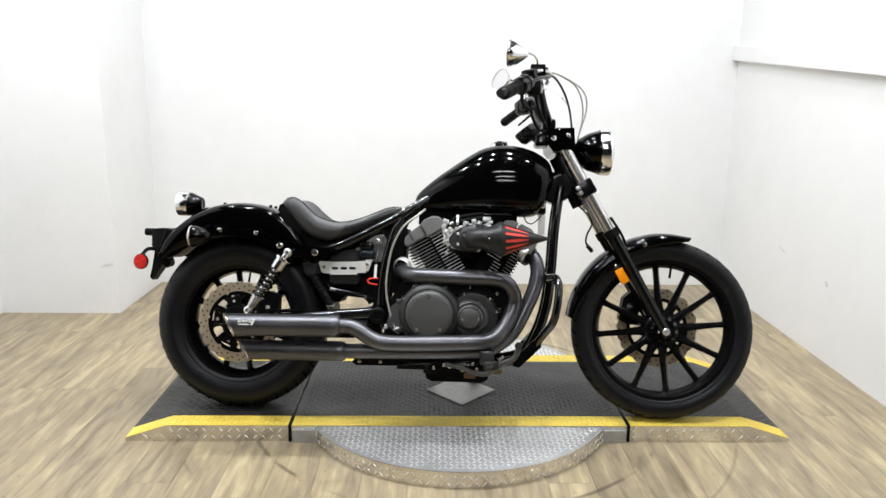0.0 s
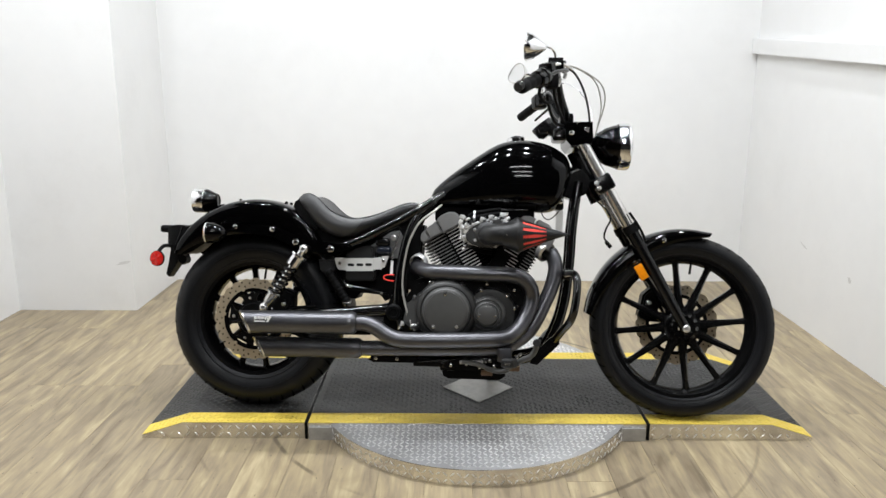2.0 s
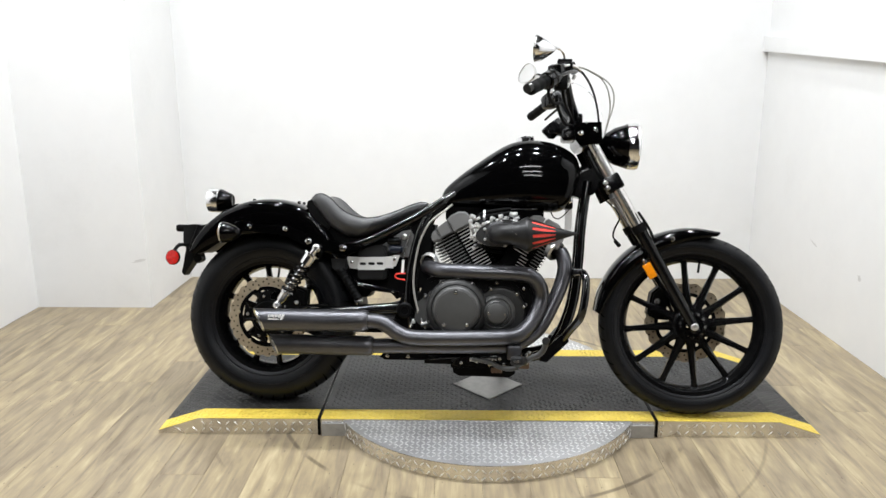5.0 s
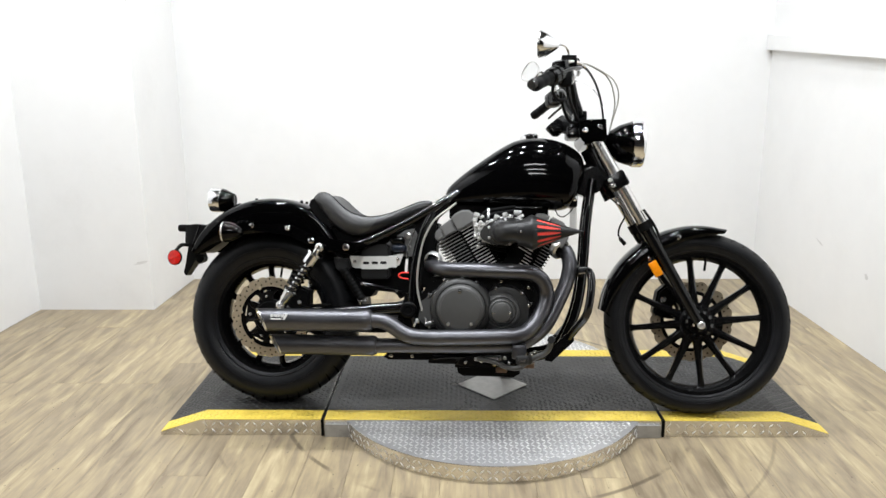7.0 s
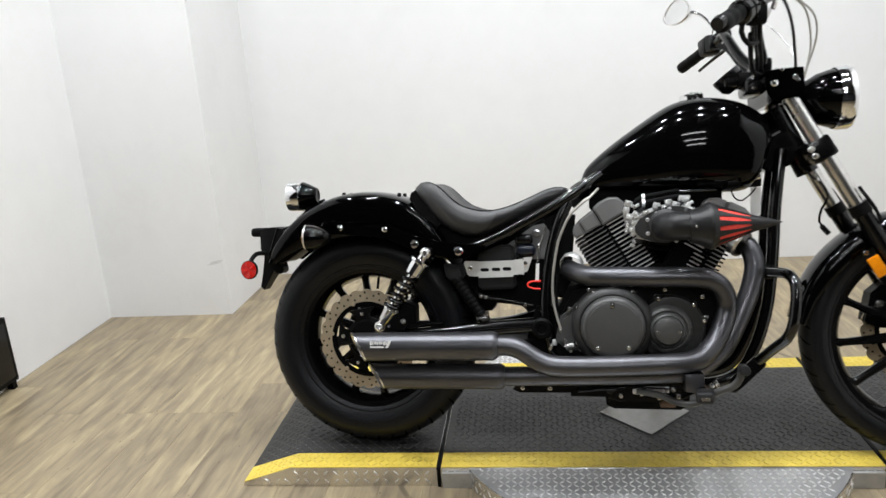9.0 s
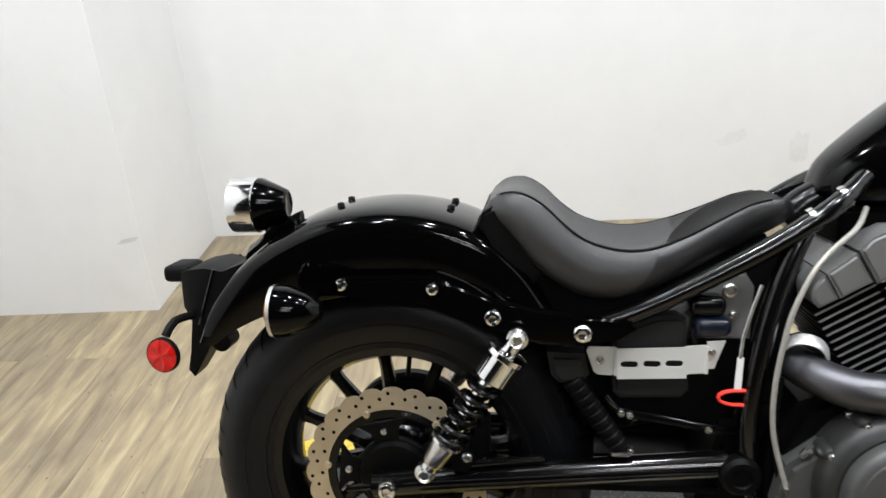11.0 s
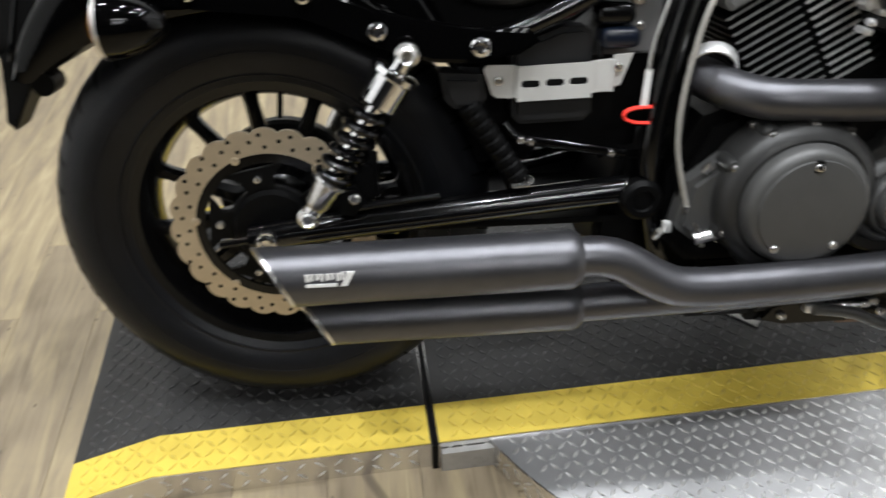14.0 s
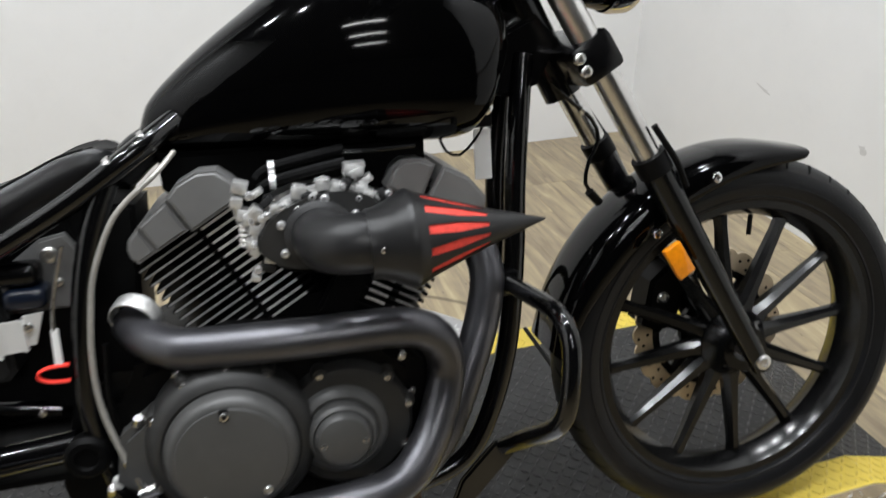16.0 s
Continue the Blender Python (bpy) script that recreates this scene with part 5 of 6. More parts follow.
# ---- frame
for s in (-1, 1):
    part("down_tube", tube([(1.178, s * 0.035, 0.845), (1.166, s * 0.045, 0.76), (1.156, s * 0.05, 0.66), (1.150, s * 0.052, 0.55), (1.134, s * 0.055, 0.41), (1.100, s * 0.06, 0.30), (1.050, s * 0.065, 0.225), (0.95, s * 0.075, 0.198), (0.80, s * 0.085, 0.19), (0.62, s * 0.09, 0.20), (0.56, s * 0.09, 0.25)], 0.0165, 16), M_FRAME, BIKE, "black frame tube")
    part("seat_rail", tube([(0.690, s * 0.06, 0.792), (0.640, s * 0.095, 0.757), (0.56, s * 0.105, 0.705), (0.467, s * 0.108, 0.655), (0.38, s * 0.112, 0.614), (0.31, s * 0.118, 0.590)], 0.0145, 16), M_FRAME, BIKE, "gloss black frame rail")
    part("frame_upright", tube([(0.600, s * 0.095, 0.722), (0.572, s * 0.105, 0.655), (0.550, s * 0.11, 0.57), (0.537, s * 0.112, 0.48), (0.535, s * 0.112, 0.40), (0.552, s * 0.108, 0.30), (0.575, s * 0.10, 0.235)], 0.0155, 16), M_FRAME, BIKE, "gloss black frame upright")
    part("swingarm_tube", tube([(-0.03, s * 0.100, 0.318), (0.06, s * 0.102, 0.330), (0.26, s * 0.104, 0.350 - 0.014 * (s > 0)), (0.40, s * 0.104, 0.3625 - 0.018 * (s > 0)), (0.51, s * 0.104, 0.372)], 0.021, 18, flat=1.0), M_FRAME, BIKE, "gloss black swinging arm")
    # added dark shelf that blacks out the lit deck seen through the arm
    part("swingarm_filler", box(0.16, 0.50, *sorted((s * 0.006, s * 0.098)), 0.318, 0.328, 0.002), M_MATTE, BIKE)
    part("pivot_cap", lathe([(0, 0.030), (0.018, 0.030), (0.024, 0.024), (0.024, 0.016), (0.020, 0.014), (0.020, 0)], (0.524, s * 0.112, 0.364), Vector((0, s, 0)), 28), M_MATTE, BIKE, "black pivot cap")
    part("axle_nut", bolt((-0.005, s * 0.120, 0.323), 0.0155, 0.014, Vector((0, s, 0))), M_CHROME, BIKE, "bright axle nut")
    part("fender_strut", prism([(-0.125, 0.640), (-0.05, 0.668), (0.085, 0.668), (0.165, 0.632), (0.225, 0.612), (0.300, 0.605), (0.355, 0.607), (0.37, 0.590), (0.345, 0.575), (0.290, 0.565), (0.235, 0.568), (0.165, 0.590), (0.08, 0.634), (-0.05, 0.642)], *sorted((s * 0.112, s * 0.140)), 0.006), M_GLOSS, BIKE, "gloss black mudguard strut")
    for x, z, r in ((-0.053, 0.660, 0.010), (0.081, 0.653, 0.010), (0.167, 0.609, 0.0125), (0.294, 0.586, 0.0135)):
        part("strut_bolt", bolt((x, s * 0.138, z), r, 0.010, Vector((0, s, 0))), M_CHROME, BIKE, "domed chrome bolt")
    for x, z in ((-0.074, 0.760), (0.100, 0.754)):
        part("fender_rivet", bolt((x, s * 0.035, z + 0.001), 0.006, 0.005, Vector((0, 0, 1))), M_SATIN, BIKE)
for x, z in ((0.612, 0.740), (0.655, 0.768)):
    part("rail_clamp", lathe([(-0.004, 0.0150), (-0.004, 0.0165), (0.004, 0.0165), (0.004, 0.0150)], (x, -0.0975 if x < 0.63 else -0.085, z), Vector((0.85, 0, 0.5)), 16, closed=True), M_STEEL, BIKE)
part("frame_backbone", tube([(1.20, 0, 0.90), (1.05, 0, 0.83), (0.80, 0, 0.775), (0.66, 0, 0.76), (0.60, 0, 0.72)], 0.026, 16), M_SATIN, BIKE)
part("front_plate", prism([(1.10, 0.80), (1.125, 0.865), (1.20, 0.90), (1.235, 0.86), (1.20, 0.80), (1.15, 0.785)], -0.04, 0.04, 0.006), M_SATIN, BIKE, "black steering head gusset")
part("rear_inner_guard", loft([[(0.0 + r * math.cos(a), y, 0.323 + r * math.sin(a)) for r, y in ((0.345, -0.085), (0.345, 0.085), (0.352, 0.085), (0.352, -0.085))] for a in [radians(5 + 4 * k) for k in range(18)]]), M_MATTE, BIKE, "black inner mudguard")
GUARD = part("engine_guard", tube([(1.128, -0.045, 0.512), (1.134, -0.10, 0.514), (1.146, -0.200, 0.519), (1.152, -0.236, 0.513), (1.156, -0.258, 0.494), (1.155, -0.268, 0.460), (1.148, -0.272, 0.405), (1.141, -0.264, 0.375), (1.132, -0.242, 0.352), (1.114, -0.200, 0.322), (1.095, -0.150, 0.285)], 0.0135, 16), M_FRAME, BIKE, "black tubular engine guard")
part("guard_clamp", box(1.112, 1.150, -0.078, -0.025, 0.492, 0.532, 0.006), M_SATIN, GUARD)
part("guard_lug", prism([(1.010, 0.200), (1.026, 0.238), (1.080, 0.292), (1.108, 0.300), (1.112, 0.270), (1.052, 0.212), (1.035, 0.195)], -0.150, -0.138, 0.004), M_FRAME, GUARD)
part("engine_guard", tube([(1.128, 0.045, 0.512), (1.140, 0.10, 0.518), (1.152, 0.165, 0.524), (1.166, 0.205, 0.508), (1.172, 0.228, 0.46), (1.168, 0.238, 0.40), (1.150, 0.225, 0.345), (1.115, 0.175, 0.298), (1.083, 0.125, 0.272), (1.062, 0.075, 0.255)], 0.0135, 14), M_SATIN, BIKE, "black tubular engine guard")


# ---- shock absorbers
def shock(s):
    a, b = Vector((0.202, s * 0.160, 0.584)), Vector((0.062, s * 0.160, 0.374))
    d = (b - a).normalized()
    L = (b - a).length
    at = lambda f: a + (b - a) * f
    m = part("shock_absorber", tube([at(0.02), at(0.96)], 0.0128, 16, None, False), M_CHROME, BIKE, "chrome and black shock absorber")
    part("upper_cup", lathe([(0.0, 0.0), (0.0, 0.024), (0.002, 0.0305), (0.009, 0.0315), (0.012, 0.0265), (0.048, 0.0265), (0.050, 0.024), (0.050, 0.0)], at(0.085), d, 28), M_CHROME, m, "chrome spring cup")
    pts = []
    for k in range(141):
        f = k / 140
        ang = 2 * math.pi * 6.2 * f
        u = d.orthogonal().normalized()
        w = d.cross(u)
        pts.append(at(0.285 + 0.455 * f) + (u * math.cos(ang) + w * math.sin(ang)) * (0.0210 + 0.002 * f))
    part("spring", tube(pts, 0.0046, 8, None, False), M_SATIN, m, "black coil spring")
    part("lower_body", lathe([(0, 0), (0, 0.024), (0.004, 0.025), (0.006, 0.0195), (0.040, 0.0165), (0.047, 0.013), (0.047, 0)], at(0.745), d, 24), M_STEEL, m, "bright lower cup")
    for p in (a, b):
        part("shock_eye", lathe([(-0.009, 0.0), (-0.009, 0.0150), (0.002, 0.0155), (0.004, 0.0115), (0.012, 0.0110), (0.014, 0.0085), (0.011, 0.006), (0.011, 0)], p, Vector((0, s, 0)), 22), M_STEEL, m, "domed bright end bolt")
    return m


shock(-1)
shock(1)

# ---- rear brake and what sits behind the disc
RC = part("rear_caliper", prism([(0.075, 0.36), (0.085, 0.415), (0.12, 0.44), (0.155, 0.425), (0.155, 0.375), (0.12, 0.35)], -0.105, -0.045, 0.008), M_MATTE, BIKE, "black rear brake caliper")
part("caliper_lug", prism([(0.098, 0.360), (0.105, 0.395), (0.125, 0.400), (0.135, 0.375), (0.12, 0.355)], -0.125, -0.105, 0.003), M_MATTE, RC)
part("caliper_bolt", bolt((0.122, -0.125, 0.383), 0.008, 0.006), M_STEEL, RC)
part("rear_pulley", lathe([(0.085, 0.0), (0.085, 0.112), (0.092, 0.117), (0.112, 0.117), (0.112, 0.0)], (0.0, 0.0, 0.318), "y", 56), M_MATTE, BIKE, "black belt pulley")
part("brake_stay", tube([(0.10, -0.112, 0.362), (0.18, -0.112, 0.372), (0.24, -0.112, 0.378)], 0.006, 8), M_SATIN, BIKE)
part("chain_adjuster", tube([(-0.075, -0.105, 0.313), (-0.035, -0.105, 0.318)], 0.006, 8, None, False), M_SATIN, BIKE)

# ---- tail lamp, turn signals, number plate bracket
TL = Vector((-0.223, 0.0, 0.760))
tail = part("tail_lamp", lathe([(0.0, 0.0435), (0.010, 0.0435), (0.050, 0.0245), (0.052, 0.0200), (0.050, 0.0165), (0.050, 0.0)], TL, "x", 40), M_GLOSS, BIKE, "round tail lamp on a black stalk")
part("tail_rim", lathe([(-0.036, 0.0425), (-0.039, 0.0450), (-0.034, 0.0462), (0.002, 0.0462), (0.004, 0.0430)], TL, "x", 40), M_CHROME, tail, "wide chrome rim")
part("tail_lens", lathe([(-0.034, 0.042), (-0.040, 0.028), (-0.042, 0)], TL, "x", 32), M_RED_LENS, tail, "red lens")
part("tail_base", loft([[(x, y * w, z + dz) for y, dz in ((-0.022, -0.018), (-0.026, 0.0), (-0.012, 0.010), (0.012, 0.010), (0.026, 0.0), (0.022, -0.018))] for x, z, w in ((-0.246, 0.676, 0.6), (-0.238, 0.684, 1.0), (-0.20, 0.712, 1.15), (-0.16, 0.735, 0.9), (-0.150, 0.739, 0.5))]), M_GLOSS, tail)
part("tail_stalk", tube([(-0.20, 0, 0.715), (-0.20, 0, 0.738)], 0.014, 12, None, False), M_GLOSS, tail)


def turn_signal(s):
    c = Vector((-0.135, s * 0.192, 0.635))
    t = part("turn_signal", lathe([(0.0, 0.038), (0.02, 0.036), (0.045, 0.027), (0.064, 0.014), (0.070, 0.0)], c, "x", 32), M_GLOSS, BIKE, "black bullet turn signal")
    part("signal_rim", lathe([(-0.002, 0.036), (-0.004, 0.0380), (0.0015, 0.0388), (0.002, 0.037)], c, "x", 32), M_STEEL, t, "steel lens rim")
    part("signal_lens", lathe([(-0.004, 0.0365), (-0.012, 0.022), (-0.015, 0)], c, "x", 32), M_AMBER, t)
    part("signal_stalk", tube([c + Vector((0.03, -s * 0.02, 0)), c + Vector((0.035, -s * 0.085, 0.006))], 0.009, 10, None, False), M_GLOSS, t)


turn_signal(-1)
turn_signal(1)
PB = part("plate_bracket", loft([[(x, y * w, z0 if d < 0 else z1) for y, d in ((-1, -1), (-1, 1), (-0.8, 1.2), (0.8, 1.2), (1, 1), (1, -1))] for x, w, z0, z1 in ((-0.350, 0.040, 0.598, 0.655), (-0.330, 0.052, 0.570, 0.662), (-0.300, 0.058, 0.556, 0.666), (-0.272, 0.056, 0.556, 0.660), (-0.250, 0.052, 0.566, 0.668), (-0.225, 0.046, 0.585, 0.676), (-0.205, 0.035, 0.60, 0.680))]), M_MATTE, BIKE, "black wedge-shaped number plate bracket", 30)
part("bracket_nub", box(-0.386, -0.340, -0.034, 0.034, 0.636, 0.664, 0.0125, 4), M_MATTE, PB)
part("bracket_tongue", prism([(-0.345, 0.60), (-0.285, 0.60), (-0.300, 0.552), (-0.325, 0.510), (-0.352, 0.468), (-0.362, 0.480), (-0.348, 0.545)], -0.028, 0.028, 0.005), M_MATTE, PB)
for s in (-1, 1):
    part("bracket_edge", tube([(-0.285, s * 0.0575, 0.664), (-0.300, s * 0.0590, 0.620), (-0.318, s * 0.0565, 0.572)], 0.0028, 6), M_SATIN, PB)
    r = part("round_reflector", lathe([(0.0, 0.0), (0.0, 0.0285), (0.007, 0.0285), (0.0085, 0.027)], (-0.356, s * 0.108, 0.539), Vector((-0.15, s, 0)), 32), M_MATTE, PB, "round red reflector in a black cup")
    ax = Vector((-0.15, s, 0)).normalized()
    up_ = Vector((0, 0, 1))
    sd = ax.cross(up_).normalized()
    c = Vector((-0.356, s * 0.108, 0.539)) + ax * 0.008
    for k in range(8):
        a0, a1 = math.pi * k / 4, math.pi * (k + 1) / 4
        rim = [c + (sd * math.cos(a0 + (a1 - a0) * q / 3) + up_ * math.sin(a0 + (a1 - a0) * q / 3)) * 0.0265 for q in range(4)]
        tip = c + ax * (0.0030 if k % 2 else 0.0006) + (sd * math.cos((a0 + a1) / 2) + up_ * math.sin((a0 + a1) / 2)) * 0.013
        vs = [c + ax * 0.0018, tip] + rim
        part("reflector_facet", (vs, [(0, 2, 1), (1, 2, 3), (1, 3, 4), (1, 4, 5), (0, 1, 5)]), M_RED_LENS, r, "", 0)
    part("reflector_arm", tube([(-0.356, s * 0.100, 0.566), (-0.348, s * 0.080, 0.585), (-0.330, s * 0.045, 0.585), (-0.320, s * 0.02, 0.58)], 0.007, 8), M_MATTE, PB)
part("plate_lamp", lathe([(-0.02, 0.0), (-0.02, 0.016), (0.02, 0.016), (0.02, 0)], (-0.292, -0.02, 0.535), "y", 16), M_MATTE, PB)

# ---- seat trim
part("seat_nose_panel", loft([[(x, y, seat_point(x, abs(y) / spline(WIDE, x), 0.90 + 0.075 * (y / (0.8 * spline(WIDE, x))) ** 2, 1)[2] + 0.0025) for y in [f * 0.78 * spline(WIDE, x) * (-1 + 2 * k / 10) for k in range(11)]] for x, f in ((0.432, 0.06), (0.445, 0.42), (0.47, 0.78), (0.50, 0.98), (0.54, 1.0), (0.58, 1.0), (0.600, 0.9))], ring=False), M_MATTE, SEAT, "plain nose panel")
for side in (-1, 1):
    part("seat_piping", tube([seat_point(x, 0.862, 0.997, side) for x in [0.18 + 0.03 * k for k in range(14)]], 0.0018, 6), M_MATTE, SEAT)
    part("seat_side_panel", seat_side(side), M_SEAT_TOP, SEAT, "grained side panel", 40)
part("seat_heel", prism([(0.146, 0.738), (0.152, 0.757), (0.172, 0.768), (0.200, 0.722), (0.240, 0.668), (0.226, 0.650), (0.196, 0.672), (0.166, 0.708)], -0.108, 0.108, 0.006), M_MATTE, SEAT, "black edge of the seat base")
part("seat_rear_panel", prism([(0.195, 0.575), (0.20, 0.66), (0.235, 0.70), (0.36, 0.66), (0.40, 0.61), (0.30, 0.56)], -0.085, 0.085, 0.006), M_MATTE, BIKE, "black panel under the saddle")
part("seat_pan", tube([(0.19, 0, 0.70), (0.26, 0, 0.64), (0.36, 0, 0.615), (0.48, 0, 0.655), (0.57, 0, 0.70)], 0.05, 12, flat=0.4), M_MATTE, BIKE)

# ---- air intake
TB = part("throttle_body", prism([(0.775, 0.640), (0.79, 0.680), (0.83, 0.694), (0.92, 0.696), (0.944, 0.672), (0.935, 0.635), (0.88, 0.600), (0.80, 0.600)], -0.118, 0.04, 0.012), M_STEEL, BIKE, "bare alloy throttle body")
rng = random.Random(3)


def lump(c, size, turn, material):
    """A small cast block with rounded edges, turned about the axis across the machine."""
    b = box(-size[0] / 2, size[0] / 2, -size[1] / 2, size[1] / 2, -size[2] / 2, size[2] / 2, min(size) * 0.22)
    bmesh.ops.transform(b, matrix=Matrix.Translation(c) @ Euler((0.1 * turn, turn, 0)).to_matrix().to_4x4(), verts=b.verts)
    return part("casting_lump", b, material, TB)


for k in range(19):
    f = k / 18
    x = 0.778 + 0.172 * f
    z = 0.699 + 0.010 * math.sin(k * 2.3) - 0.11 * abs(f - 0.55) ** 1.6
    lump((x, -0.156 - 0.014 * rng.random(), z), (0.010 + 0.012 * rng.random(), 0.022, 0.009 + 0.011 * rng.random()), rng.uniform(-0.6, 0.6), M_BOX if k % 5 == 2 else M_ALLOY)
    if k % 2:
        part("casting_bolt", bolt((x + 0.006, -0.172 - 0.006 * rng.random(), z + 0.004), 0.0048, 0.006), M_BRIGHT, TB)
for k in range(11):
    z = 0.700 - 0.0105 * k
    lump((0.783 + 0.012 * math.sin(k * 1.7), -0.150 - 0.014 * rng.random(), z), (0.012 + 0.010 * rng.random(), 0.024, 0.008 + 0.008 * rng.random()), rng.uniform(-0.8, 0.8), M_BOX if k % 4 == 1 else M_ALLOY)
    if k % 3 == 0:
        part("casting_bolt", bolt((0.775, -0.166, z), 0.0052, 0.007), M_BRIGHT, TB)
for k in range(6):
    z = 0.662 + 0.0105 * k
    lump((0.916 + 0.006 * math.sin(k * 2.1), -0.148 - 0.010 * rng.random(), z), (0.010 + 0.012 * rng.random(), 0.022, 0.008 + 0.008 * rng.random()), rng.uniform(-0.8, 0.8), M_ALLOY)
for x, z, l in ((0.764, 0.708, 0.020), (0.758, 0.690, 0.016), (0.767, 0.672, 0.022), (0.908, 0.716, 0.026)):
    lump((x, -0.138, z), (l, 0.026, 0.016), 0.3, M_ALLOY)
part("intake_lever", tube([(0.762, -0.120, 0.655), (0.757, -0.128, 0.685), (0.766, -0.124, 0.712)], 0.0075, 8), M_ALLOY, TB)
part("intake_lever", tube([(0.914, -0.128, 0.665), (0.918, -0.134, 0.695), (0.910, -0.130, 0.722)], 0.007, 8), M_ALLOY, TB)
part("lever_cap", box(0.896, 0.924, -0.144, -0.120, 0.718, 0.726, 0.002), M_ALLOY, TB)
part("spring_coil", lathe([(0.0035 * k, 0.008 if k % 2 else 0.006) for k in range(11)], (0.760, -0.130, 0.628), Vector((0.1, -0.2, 1)), 12), M_STEEL, TB)
for z0, z1, y in ((0.600, 0.585, -0.118), (0.612, 0.600, -0.13)):
    part("vacuum_hose", tube([(0.79, y, z0 + 0.02), (0.80, y - 0.01, z0), (0.835, y - 0.005, z1), (0.87, y, z1 - 0.004)], 0.005, 8), M_MATTE, TB)
PL = part("intake_plate", prism([(0.862 + 0.078 * math.cos(a) * (1.0 + 0.08 * math.cos(2 * a)), 0.650 + 0.047 * math.sin(a) + 0.14 * (0.074 * math.cos(a))) for a in [2 * math.pi * k / 36 for k in range(36)]], -0.182, -0.164, 0.003), M_CASE, BIKE, "flat black-grey oval intake plate")
part("throttle_flange", prism([(0.860 + 0.083 * math.cos(a) * (1.0 + 0.08 * math.cos(2 * a)), 0.653 + 0.050 * math.sin(a) + 0.14 * (0.074 * math.cos(a))) for a in [2 * math.pi * k / 40 for k in range(40)]], -0.1635, -0.140, 0.003), M_ALLOY, TB, "bare alloy flange")
part("intake_neck", tube([(0.862, -0.10, 0.646), (0.862, -0.170, 0.646)], 0.036, 24, None, False), M_ALLOY, TB)
for a in (28, 80, 158, 205, 300):
    part("plate_bolt", bolt((0.857 + 0.051 * math.cos(radians(a)), -0.183, 0.646 + 0.0455 * math.sin(radians(a))), 0.0056, 0.006), M_BRIGHT, PL)
ELB = part("intake_elbow", tube([(0.856, -0.176, 0.645), (0.857, -0.198, 0.645), (0.862, -0.222, 0.645), (0.876, -0.242, 0.646), (0.898, -0.250, 0.647), (0.930, -0.250, 0.645)], 0.0365, 32), M_RUBBER, BIKE, "black rubber intake elbow")
part("elbow_flange", lathe([(-0.004, 0.036), (-0.004, 0.0445), (0.006, 0.0445), (0.009, 0.041), (0.012, 0.036)], (0.856, -0.182, 0.646), RIGHT, 40), M_RUBBER, ELB)
AX = Vector((0.999, 0.0, 0.035)).normalized()
C0 = Vector((0.911, -0.250, 0.644))
CON = part("air_cone", lathe([(-0.004, 0.0375), (-0.004, 0.0420), (0.006, 0.0430), (0.022, 0.0490), (0.040, 0.0585), (0.046, 0.0605), (0.049, 0.0598), (0.056, 0.0560), (0.062, 0.0530)], C0, AX, 48), M_RUBBER, BIKE, "black spike air cleaner with red slots")
part("cone_tip", lathe([(0.140, 0.0245), (0.150, 0.0214), (0.217, 0.0015), (0.2185, 0)], C0, AX, 40), M_RUBBER, CON)
part("filter_element", lathe([(0.056, 0.0510), (0.060, 0.0512), (0.145, 0.0212), (0.146, 0)], C0, AX, 40), M_FILTER, CON, "red gauze filter")
u0 = AX.orthogonal().normalized()
w0 = AX.cross(u0)
for k in range(12):
    a0 = 2 * math.pi * (k + 0.25) / 12
    secs = []
    for f in (0, 0.05, 0.5, 0.95, 1):
        s_ = 0.060 + 0.084 * f
        r = 0.0537 + (0.0232 - 0.0537) * f
        hw = 0.095 + 0.06 * (0.5 - abs(f - 0.5) < 0.06) + 0.02 * f
        secs.append([C0 + AX * s_ + (u0 * math.cos(a0 + q * hw) + w0 * math.sin(a0 + q * hw)) * rr for q, rr in ((-1, r - 0.004), (-1, r - 0.0004), (0, r + 0.0004), (1, r - 0.0004), (1, r - 0.004))])
    part("cone_rib", loft(secs), M_RUBBER, CON)
part("collar_screw", bolt(C0 + AX * 0.01 + Vector((0, -0.0425, 0.002)), 0.004, 0.002), M_STEEL, CON)
for z, y in ((0.722, -0.105), (0.706, -0.118)):
    part("rubber_hose", tube([(0.785, y, z - 0.012), (0.80, y, z), (0.86, y, z + 0.012), (0.90, y, z + 0.018)], 0.0072, 10), M_MATTE, BIKE)
    part("hose_clip", lathe([(-0.004, 0.0095), (-0.004, 0.0105), (0.004, 0.0105), (0.004, 0.0095)], (0.805, y, z + 0.001), "x", 14, closed=True), M_BRIGHT, BIKE)

# ---- engine side: ports, cases, cable and lines
part("exhaust_flange", lathe([(-0.020, 0.028), (-0.020, 0.032), (-0.002, 0.0325), (0.002, 0.031), (0.002, 0.029)], (0.606, -0.114, 0.540), Vector((-0.28, -0.82, -0.35)), 28), M_ALLOY, BIKE, "bare alloy exhaust flange")
part("exhaust_flange", lathe([(-0.012, 0.026), (-0.012, 0.038), (0.008, 0.038), (0.012, 0.032), (0.012, 0.028)], (1.060, -0.082, 0.592), Vector((0.6, -0.6, -0.5)), 28), M_STEEL, BIKE, "steel exhaust flange")
part("sprocket_cover", prism([(0.562, 0.335), (0.575, 0.40), (0.62, 0.435), (0.66, 0.43), (0.66, 0.32), (0.60, 0.305)], -0.168, -0.12, 0.010), M_ENGINE, CASE, "charcoal side cover")
